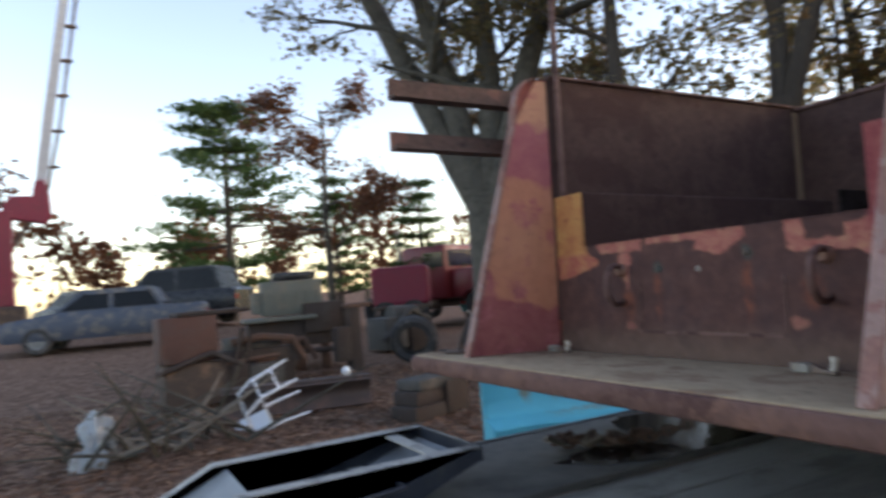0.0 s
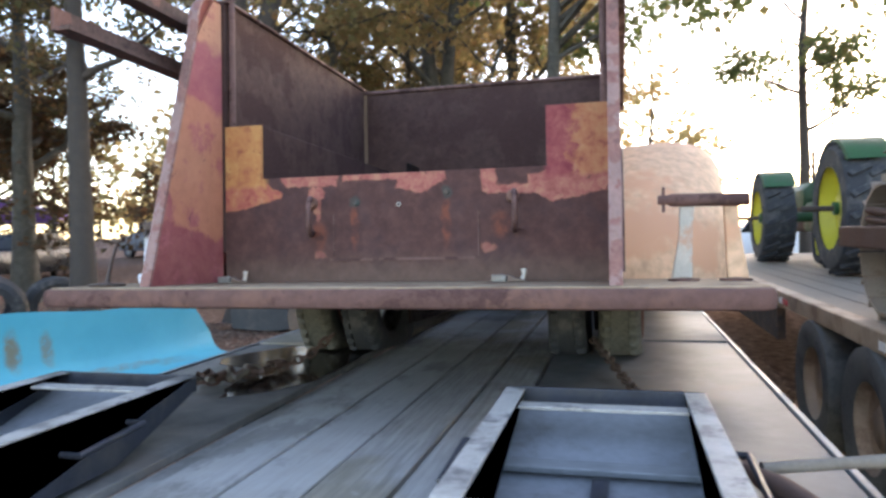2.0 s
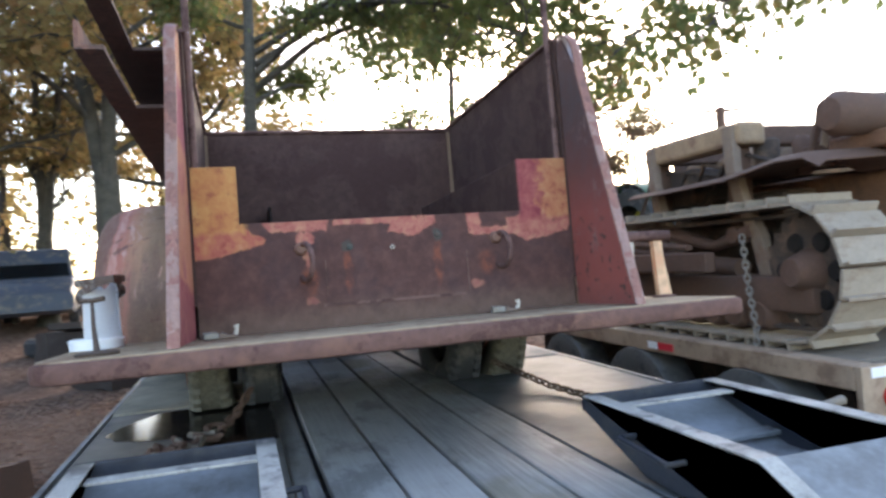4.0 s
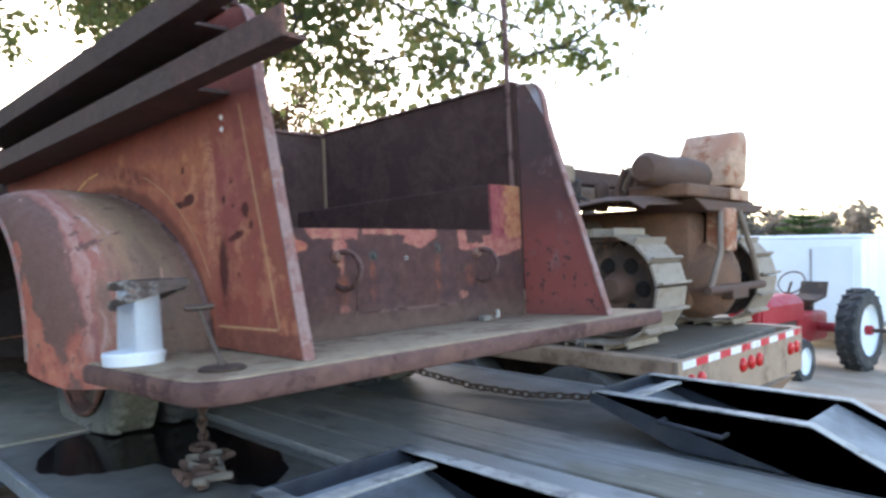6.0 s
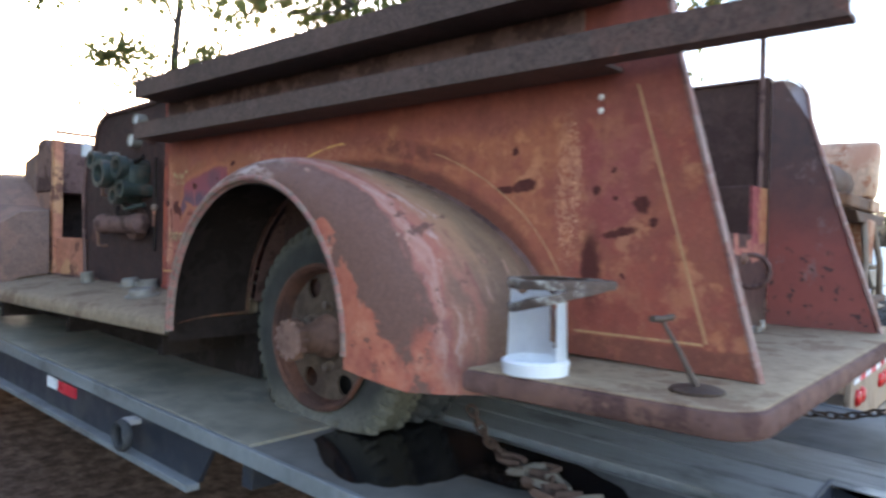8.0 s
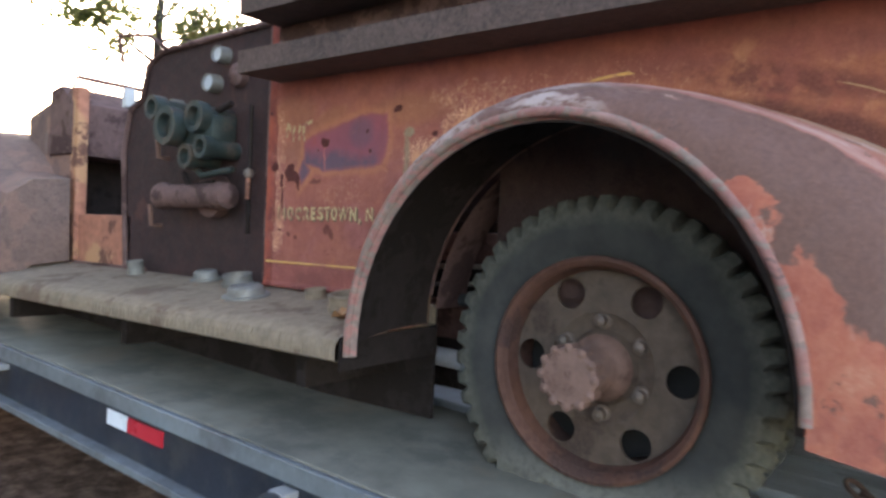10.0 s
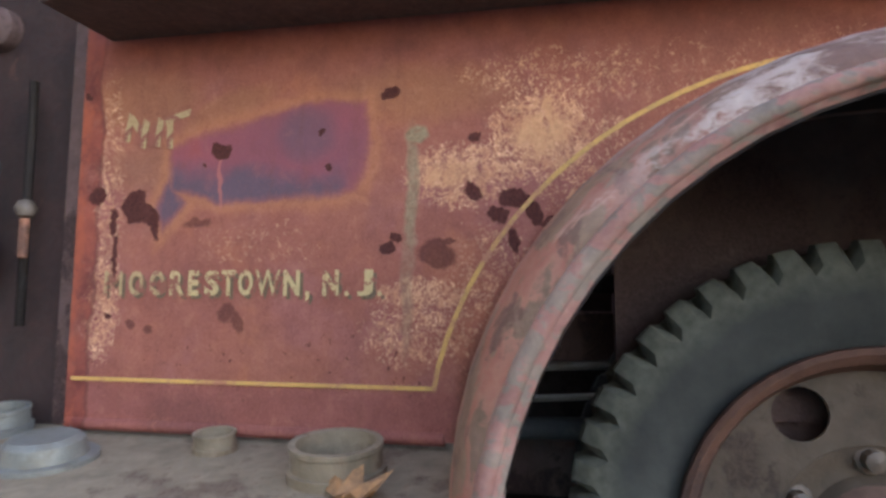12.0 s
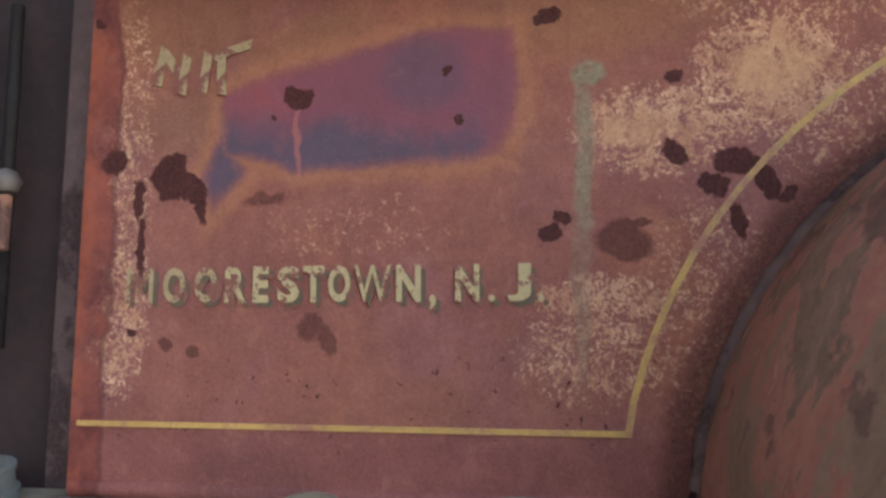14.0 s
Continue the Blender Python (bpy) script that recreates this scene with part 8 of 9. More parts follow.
def build_junk():
    """Scrap machinery left of the trailer, each piece on the leaf litter."""
    def piece(name, label, x, y, blocks, mat, category="scrap"):
        t = thing(name, label, category, ground_at(x, y), "scrap heap")
        for i, (part_name, c, s, turn, tilt) in enumerate(blocks):
            part(part_name, lump(bmesh.new(), c, s, turn, tilt, i + int(abs(x * 10))), mat, t, smooth=30)
        return t

    def rig(name, label, category, x, y, turn, parts):
        """A scrap machine out of boxes and bars: (part name, material, (x0, x1, y0, y1, z0, z1)) or a bar's path."""
        t = thing(name, label, category, ground_at(x, y, -0.02, turn), "scrap heap")
        for pn, mat, geo in parts:
            if len(geo) == 6:
                part(pn, box(*geo, 0.02), mat, t, smooth=40)
            else:
                part(pn, tube(geo[0], geo[1], 8), mat, t, smooth=60)
        return t

    # an old machine with a khaki ribbed cover; its local y runs along the view's width
    m = rig("scrap_machine", "old scrap machine with a khaki ribbed cover and black top", "machine", -10.3, 1.45, -8, [
        ("frame", "junk_brown", (-0.5, 0.4, -0.75, 0.8, 0.42, 0.86)), ("leg", "dozer_rust", (0.2, 0.36, 0.0, 0.16, 0.0, 0.9)), ("leg", "dozer_rust", (0.2, 0.36, 0.42, 0.56, 0.0, 0.8)), ("leg", "junk_brown", (0.2, 0.36, -0.7, -0.56, 0.0, 0.5)),
        ("side_case", "junk_brown", (0.1, 0.48, 0.15, 0.78, 0.62, 1.12)), ("apron", "junk_khaki", (0.0, 0.55, -0.85, 0.35, 0.86, 0.93)), ("cover", "junk_khaki", (-0.45, 0.35, -0.50, 0.50, 0.95, 1.52)), ("top", "car_black", (-0.40, 0.30, -0.28, 0.42, 1.53, 1.66)), ("side_lug", "junk_khaki", (0.0, 0.3, -0.66, -0.51, 1.0, 1.36)),
        ("pipe", "dozer_rust", ([(0.5, -0.6, 0.5), (0.55, 0.1, 0.55), (0.5, 0.3, 0.2)], 0.05)), ("shaft", "junk_brown", ([(0.45, -0.9, 0.35), (0.5, 0.9, 0.32)], 0.045)), ("stay", "junk_brown", ([(0.45, 0.85, 0.0), (0.4, 0.82, 1.1)], 0.04)), ("roller", "dozer_dark", ([(0.4, -0.7, 0.2), (0.4, 0.0, 0.2)], 0.16))])
    for k in range(6):
        part("rib", box(0.35, 0.375, -0.46 + 0.17 * k, -0.42 + 0.17 * k, 1.0, 1.34, 0.006), "junk_khaki", m)
    rig("scrap_cabinet", "red-brown rusty cabinet on a dark frame", "cabinet", -8.4, -0.45, 4, [
        ("case", "junk_red", (-0.3, 0.3, -0.42, 0.30, 0.62, 1.22)), ("lid", "junk_brown", (-0.32, 0.32, -0.2, 0.75, 1.22, 1.28)), ("frame", "dozer_dark", (-0.35, 0.3, -0.4, 0.4, 0.05, 0.6)), ("pipe", "junk_brown", ([(0.3, -0.5, 0.5), (0.36, 0.2, 0.72), (0.34, 0.6, 0.5)], 0.04)), ("arm", "junk_brown", ([(0.32, 0.42, 0.2), (0.36, 0.62, 1.0)], 0.035))])
    rig("scrap_engine", "dark scrap engine with pipes and flanges", "engine", -9.0, 0.55, 12, [
        ("block", "junk_brown", (-0.35, 0.35, -0.55, 0.45, 0.1, 0.62)), ("head", "junk_grey", (-0.2, 0.25, -0.45, 0.3, 0.62, 0.80)), ("flange", "dozer_rust", (0.35, 0.42, -0.2, 0.12, 0.2, 0.5)), ("manifold", "dozer_rust", ([(0.3, -0.5, 0.75), (0.42, -0.1, 0.8), (0.38, 0.4, 0.72), (0.4, 0.55, 0.4)], 0.055)), ("rod", "junk_grey", ([(0.4, -0.9, 0.1), (0.45, -0.3, 0.55)], 0.025))])
    rig("scrap_blocks", "row of grey-brown castings on the leaves", "castings", -8.5, 0.05, 9, [
        ("casting", "junk_grey", (-0.2, 0.25, -0.72, -0.28, 0.0, 0.44)), ("casting", "junk_brown", (-0.2, 0.28, -0.25, 0.18, 0.0, 0.50)), ("casting", "junk_grey", (-0.2, 0.25, 0.2, 0.72, 0.0, 0.46)), ("bar", "dozer_rust", ([(0.2, -0.8, 0.5), (0.1, 0.7, 0.55)], 0.03)), ("bar", "junk_brown", ([(0.25, 0.1, 0.0), (0.1, 0.3, 0.9)], 0.03))])
    rig("scrap_pump", "grey scrap pump parts heaped under the trees", "pump", -11.4, 3.9, 20, [
        ("casing", "junk_grey", (-0.3, 0.3, -0.6, -0.05, 0.1, 0.72)), ("casing", "junk_brown", (-0.3, 0.3, 0.05, 0.7, 0.0, 0.55)), ("drum", "junk_grey", ([(0.0, -0.2, 0.75), (0.05, 0.45, 0.72)], 0.2)), ("pipe", "junk_grey", ([(0.3, -0.7, 0.3), (0.4, 0.0, 0.85), (0.3, 0.6, 0.6)], 0.06))])
    rig("scrap_post", "dark upright machine post among the scrap", "post", -9.3, 2.2, 0, [
        ("upright", "junk_brown", (-0.08, 0.08, -0.1, 0.1, 0.0, 1.05)), ("plate", "junk_brown", (-0.1, 0.12, -0.35, -0.1, 0.2, 0.75)), ("cap", "dozer_rust", (-0.12, 0.12, -0.14, 0.3, 1.05, 1.12))])
    rig("scrap_timber", "weathered timbers and a rusty plate stacked on leaves", "timber", -5.75, 1.75, 22, [
        ("timber", "junk_brown", (-0.2, 0.2, -0.4, 0.4, 0.0, 0.18)), ("timber", "junk_brown", (-0.2, 0.18, -0.35, 0.42, 0.18, 0.34)), ("timber", "junk_grey", (-0.18, 0.2, -0.3, 0.3, 0.34, 0.46)), ("plate", "junk_brown", (0.2, 0.23, 0.1, 0.5, 0.0, 0.4)), ("cylinder", "junk_brown", ([(0.0, 0.35, 0.46), (0.02, 0.38, 0.72)], 0.09))])
    piece("rust_plate", "rusty bent sheet scrap beside the trailer", -2.6, 2.5, [("sheet", (0, 0, 0.2), (0.5, 0.6, 0.35), 30, 14), ("sheet", (0.2, 0.5, 0.16), (0.45, 0.5, 0.26), 60, -10)], "dozer_rust", "scrap")
    b = thing("dozer_blade", "long dark steel blade lying on the leaves", "blade", ground_at(-7.05, 0.6, -0.03, -14))
    part("blade_face", loft([[(0.16 * (u - 0.5) ** 2 * 4, y, 0.02 + 0.36 * u) for u in (j / 8 for j in range(9))] for y in (-0.9, 0.9)], thick=0.04), "blade_dark", b, smooth=40)
    part("edge", box(-0.02, 0.17, -0.9, 0.9, 0.37, 0.41, 0.01), "blade_dark", b)
    for y in (-0.6, 0.55):
        part("bracket", box(-0.35, -0.02, y - 0.06, y + 0.06, 0.02, 0.30, 0.02), "junk_brown", b)
    part("white_ball", lathe([(-0.06, 0.0), (-0.042, 0.042), (0.0, 0.06), (0.042, 0.042), (0.06, 0.0)], "z", (0.06, 0.62, 0.46), 14), "white_plastic", b, "small white knob", 60)
    # bare branches heaped up
    br = thing("branch_heap", "heap of bare grey branches on the leaf litter", "branches", ground_at(-6.4, -1.0))
    rnd = random.Random(3)
    for k in range(44):
        a, l = rnd.uniform(0, 6.28), rnd.uniform(0.5, 1.5)
        p = Vector((rnd.uniform(-0.6, 0.6), rnd.uniform(-0.9, 0.9), 0.03))
        d = Vector((math.cos(a), math.sin(a), rnd.uniform(0.1, 0.8)))
        part("branch", tube([p, p + d * l * 0.5 + Vector((0.05, 0.02, 0.03)), p + d * l], [0.024, 0.016, 0.006], 5), "bark" if k % 3 else "weathered_wood", br, smooth=60)
    # upturned plastic chair, its legs sticking out sideways
    zl = Vector((-0.15, -0.93, -0.33)).normalized()
    xl = Vector((0.35, -0.35, 0.87)).cross(zl).normalized()
    yl = zl.cross(xl)
    lying = Matrix(((xl.x, yl.x, zl.x, 0), (xl.y, yl.y, zl.y, 0), (xl.z, yl.z, zl.z, 0), (0, 0, 0, 1)))
    c = thing("plastic_chair", "white plastic garden chair lying on its back", "chair", ground_at(-6.4, 0.05, 0.30) @ lying)
    part("seat", box(-0.22, 0.22, -0.2, 0.22, 0.0, 0.02, 0.008), "white_plastic", c)
    part("backrest", prism([(-0.2, 0.0), (-0.22, 0.32), (-0.12, 0.40), (0.12, 0.40), (0.22, 0.32), (0.2, 0.0)], "y", -0.235, -0.215, 0.004), "white_plastic", c)
    for x in (-0.21, 0.21):
        for y in (-0.19, 0.2):
            part("leg", tube([(x, y, 0.0), (x * 1.15, y * 1.2, -0.42)], [0.022, 0.014], 8), "white_plastic", c, smooth=60)
        part("armrest", tube([(x * 1.08, -0.22, 0.24), (x * 1.12, 0.1, 0.22), (x * 1.1, 0.2, 0.02)], 0.018, 8), "white_plastic", c, smooth=60)
    part("stretcher", tube([(-0.23, 0.22, -0.2), (0.23, 0.22, -0.2)], 0.012, 6), "white_plastic", c, smooth=60)
    # crumpled pale sheet slumped over the branches
    w = thing("plastic_sheet", "crumpled pale plastic sheeting slumped over bare branches", "sheet", ground_at(-6.0, -1.72))
    rows = []
    for i in range(17):
        u = i / 16
        half = 0.15 - 0.05 * math.sin(3.1 * u) + 0.03 * math.sin(9 * u)
        rows.append([(0.10 - 0.42 * u + 0.05 * noise.noise((i * 0.5, j * 0.6, 2)), half * (j - 6) / 6 + 0.09 * u + 0.03 * noise.noise((i * 0.4, j * 0.5, 7)), max(0.006, 0.50 * u ** 0.8 + 0.05 * math.sin(j * 1.1 + i * 0.5) * (1 - 0.4 * u) - 0.004 * (j - 6) ** 2 * u)) for j in range(13)])
    part("sheet", loft(rows, thick=0.004), "sheet_grey", w, smooth=70)
    part("prop", tube([(-0.5, -0.25, 0.0), (-0.30, 0.05, 0.44), (-0.12, 0.35, 0.62)], [0.025, 0.02, 0.012], 6), "bark", w, smooth=60)
    for x, y, r in ((-9.6, 3.4, 0.42), (-8.7, 4.4, 0.46), (-8.2, 5.8, 0.44), (-7.9, 6.6, 0.44), (-9.3, 6.7, 0.46)):
        t = part("old_tyre", lathe([(-0.1, r * 0.6), (-0.12, r * 0.85), (-0.07, r), (0.07, r), (0.12, r * 0.85), (0.1, r * 0.6)], "y", (0, 0, 0), 28), "rubber", None, smooth=40)
        t.matrix_basis = ground_at(x, y, r * 0.95, 40 + 20 * math.sin(x * 7)) @ Matrix.Rotation(radians(14), 4, "X")
        tagged(t, "worn black tyre leaning near the oak", "tyre", "old tyres")


plain("junk_red", (0.085, 0.042, 0.034), 0.8, vary=0.3, scale=5, dirt=(0.08, 0.05, 0.045))
plain("sheet_grey", (0.30, 0.33, 0.335), 0.5, vary=0.2, scale=5, dirt=(0.17, 0.17, 0.165))


def build_turquoise():
    """A turquoise sheet-metal bed side standing on its flared foot."""
    b = thing("truck_bed_side", "turquoise sheet-metal truck bed side on the ground", "body panel")
    rows = []
    for i in range(11):
        u = i / 10
        x, y = -3.52 + 0.62 * u, 1.22 + 1.95 * u
        top = 1.0 - 0.05 * u
        prof = [(0.0, top), (0.01, top - 0.2), (0.03, 0.62), (0.07, 0.53), (0.16, 0.48), (0.30, 0.47), (0.36, 0.44), (0.37, 0.30)]
        if u > 0.97:
            prof = [(0.0, 0.66)] * 3 + prof[3:]
        rows.append([(x + 0.95 * a, y - 0.30 * a, z + 0.02 * math.sin(9 * u)) for a, z in prof])
    part("sheet", loft(rows, thick=0.006), "turquoise", b, smooth=40)
    part("end_flange", prism([(0.0, 0.30), (0.0, 1.0), (0.02, 1.0), (0.08, 0.5), (0.36, 0.46), (0.36, 0.30)], "y", -0.008, 0.008), "turquoise", b).matrix_basis = pose(-3.52, 1.21, 0, 0, 0, -17)
    for u in (0.15, 0.85):
        x, y = -3.52 + 0.62 * u, 1.22 + 1.95 * u
        part("support", box(x - 0.02, x + 0.34, y - 0.08, y + 0.08, 0.0, 0.46, 0.01), "weathered_wood", b)


def build_right_side():
    w = thing("cargo_trailer", "white enclosed cargo trailer with tandem wheels", "trailer", ground_at(12.0, 2.17, 0, -93))
    part("box", box(-1.0, 1.0, 0.0, 4.3, 0.42, 2.10, 0.05), "white_box", w, "white ribbed box body", 40)
    part("trim", box(-1.012, 1.012, -0.012, 4.31, 0.36, 0.46, 0.01), "grey_steel", w)
    part("roof_trim", box(-1.01, 1.01, -0.01, 4.31, 2.02, 2.08, 0.02), "white_box", w)
    for k in range(6):
        part("wall_rib", box(1.0, 1.008, 0.3 + 0.7 * k, 0.315 + 0.7 * k, 0.48, 2.0), "white_box", w)
    door = part("rear_door", box(0.10, 0.86, -0.012, 0.0, 0.55, 1.90, 0.004), "white_box", w)
    part("door_bar", tube([(0.16, -0.025, 0.62), (0.16, -0.025, 1.84)], 0.012, 8), "grey_steel", door, smooth=60)
    for s in (-1, 1):
        for y in (2.75, 3.45):
            part("wheel", lathe([(-0.1, 0.2), (-0.11, 0.3), (-0.07, 0.34), (0.07, 0.34), (0.11, 0.3), (0.1, 0.2)], "x", (s * 1.05, y, 0.34), 24), "rubber", w, smooth=40)
        part("tail_lamp", box(s * 0.9 - 0.06, s * 0.9 + 0.06, -0.02, -0.012, 0.60, 0.68), "lens_red", w)
    part("front_stop", box(0.85, 1.05, 4.32, 4.5, 0.35, 1.25, 0.02), "tractor_red", w, "red jack post at the trailer's nose")
    build_tractor("small_tractor", "small red tractor with white wheel rims", ground_at(9.65, 1.45, 0, 84), "tractor_red", "white_box", 0.60, 0.28, False)
    build_tractor("grey_tractor", "grey-blue farm tractor parked far off", ground_at(19.5, 0.6, 0, 60), "lattice_grey", "tan_paint", 0.7, 0.34)
    build_vehicle("pickup_truck", "white pickup truck parked across the sandy yard", "pickup truck", ground_at(34, 5.4, 0, 80), "car_white", 5.2, 1.9, 1.75, 1.1, (0.3, 0.6))


def build_left_side():
    build_vehicle("suv", "black sport utility vehicle parked at the yard's edge", "suv", ground_at(-22.0, 0.7, 0, 150), "car_black", 4.8, 1.95, 1.85, 1.12, (0.3, 0.92))
    build_vehicle("sedan", "dull blue-grey sedan without plates", "car", ground_at(-17.9, -1.2, 0, 168), "car_blue", 4.7, 1.8, 1.45, 0.95, (0.28, 0.8))
    build_vehicle("sedan", "dark sedan parked behind the crane", "car", ground_at(-26.5, -1.7, 0, 120), "car_black", 4.6, 1.8, 1.45, 0.95, (0.28, 0.8))
    build_vehicle("sedan", "dark car with lit red tail lamps", "car", ground_at(-19.0, 13.5, 0, 15), "car_black", 4.6, 1.8, 1.45, 0.95, (0.28, 0.8), group="lit cars")
    build_vehicle("sedan", "dark car with lit red tail lamps", "car", ground_at(-16.6, 14.6, 0, 10), "car_black", 4.6, 1.8, 1.45, 0.95, (0.28, 0.8), group="lit cars")
    build_vehicle("pickup_truck", "white pickup truck beyond the trees", "pickup truck", ground_at(-12.6, 24.5, 0, 75), "car_white", 5.4, 1.95, 1.85, 1.15, (0.3, 0.62))
    build_vehicle("sedan", "pale blue car parked beyond the trees", "car", ground_at(-17.5, 22.5, 0, 70), "car_blue", 4.7, 1.85, 1.55, 1.0, (0.28, 0.85))
    build_vehicle("van", "white van in the bright distance", "van", ground_at(7.2, 28.5, 0, 60), "car_white", 5.2, 1.95, 2.1, 1.25, (0.2, 0.95))
    build_vehicle("sedan", "small teal car beyond the oak", "car", ground_at(-21.5, 12.6, 0, 40), "teal", 4.4, 1.75, 1.5, 0.95, (0.28, 0.8))
    build_vehicle("pickup_truck", "dark blue pickup truck parked behind the scrap", "pickup truck", ground_at(-8.2, 19.5, 0, 200), "car_blue", 5.0, 1.9, 1.75, 1.1, (0.3, 0.6))
    build_vehicle("van", "faded teal van parked behind the scrap", "van", ground_at(-5.7, 18.0, 0, 190), "car_blue", 4.8, 1.9, 1.95, 1.2, (0.2, 0.95))
    t = part("old_tyre", lathe([(-0.14, 0.34), (-0.17, 0.46), (-0.1, 0.54), (0.1, 0.54), (0.17, 0.46), (0.14, 0.34)], "z", (0, 0, 0), 28), "rubber", None, smooth=40)
    t.matrix_basis = ground_at(-4.1, 12.6, 0.16)
    tagged(t, "large worn tyre lying flat on the leaves", "tyre", "old tyres")
    t = thing("canopy", "violet canopy over market stalls beyond the trees", "canopy", ground_at(-19.5, 16.5, 0, 30))
    part("roof", prism([(-1.9, 2.0), (0, 2.65), (1.9, 2.0), (1.9, 1.75), (-1.9, 1.75)], "y", -1.6, 1.6, 0.01), "violet", t)
    for x in (-1.8, 1.8):
        for y in (-1.5, 1.5):
            part("pole", tube([(x, y, 0), (x, y, 1.9)], 0.03, 8), "zinc", t, smooth=60)
    for x, y, lab in ((-2.3, 8.6, "low rusty scrap bench beneath the trees"), (-4.6, 7.6, "grey scrap cabinet beneath the trees"), (-3.3, 10.4, "brown scrap crate beneath the trees")):
        s = thing("scrap_crate", lab, "crate", ground_at(x, y), "scrap under trees")
        part("case", lump(bmesh.new(), (0, 0, 0.36), (0.9, 1.0, 0.7), 20 * x, 0, int(abs(x * 3))), "junk_grey" if "grey" in lab else "junk_brown", s, smooth=30)
        part("top", lump(bmesh.new(), (0.1, 0, 0.76), (1.3, 0.5, 0.1), 30 * x, 0, int(abs(y * 3))), "junk_brown", s, smooth=30)


build_semi()
build_crane()
build_junk()
build_turquoise()
build_right_side()
build_left_side()

# ---- trees ----
def leaf_mesh(name, spots, size, material, parent, rnd, count=16, droop=0.3, spread=0.5, flat=0.6):
    """Very many small bent leaves in loose clumps round the spots."""
    verts, faces = [], []
    for c, r in spots:
        for k in range(count):
            d = Vector((rnd.gauss(0, 1), rnd.gauss(0, 1), rnd.gauss(0, flat)))
            p = c + d * r * spread
            a = rnd.uniform(0, 2 * math.pi)
            s = size * rnd.uniform(0.6, 1.3)
            u = Vector((math.cos(a), math.sin(a), rnd.uniform(-0.9, 0.3) - droop)).normalized()
            v = u.orthogonal().normalized()
            v = (v * math.cos(a * 3) + u.cross(v) * math.sin(a * 3)) * s * 0.42
            u = u * s
            i = len(verts)
            up = Vector((0, 0, 0.12 * s))
            verts += [p, p + u * 0.5 + v + up, p + u, p + u * 0.5 - v + up]
            faces += [(i, i + 1, i + 2), (i, i + 2, i + 3)]
    me = bpy.data.meshes.new(name)
    me.from_pydata([tuple(q) for q in verts], [], faces)
    me.materials.append(MATS[material])
    ob = new(name, me)
    ob.parent = parent
    return ob


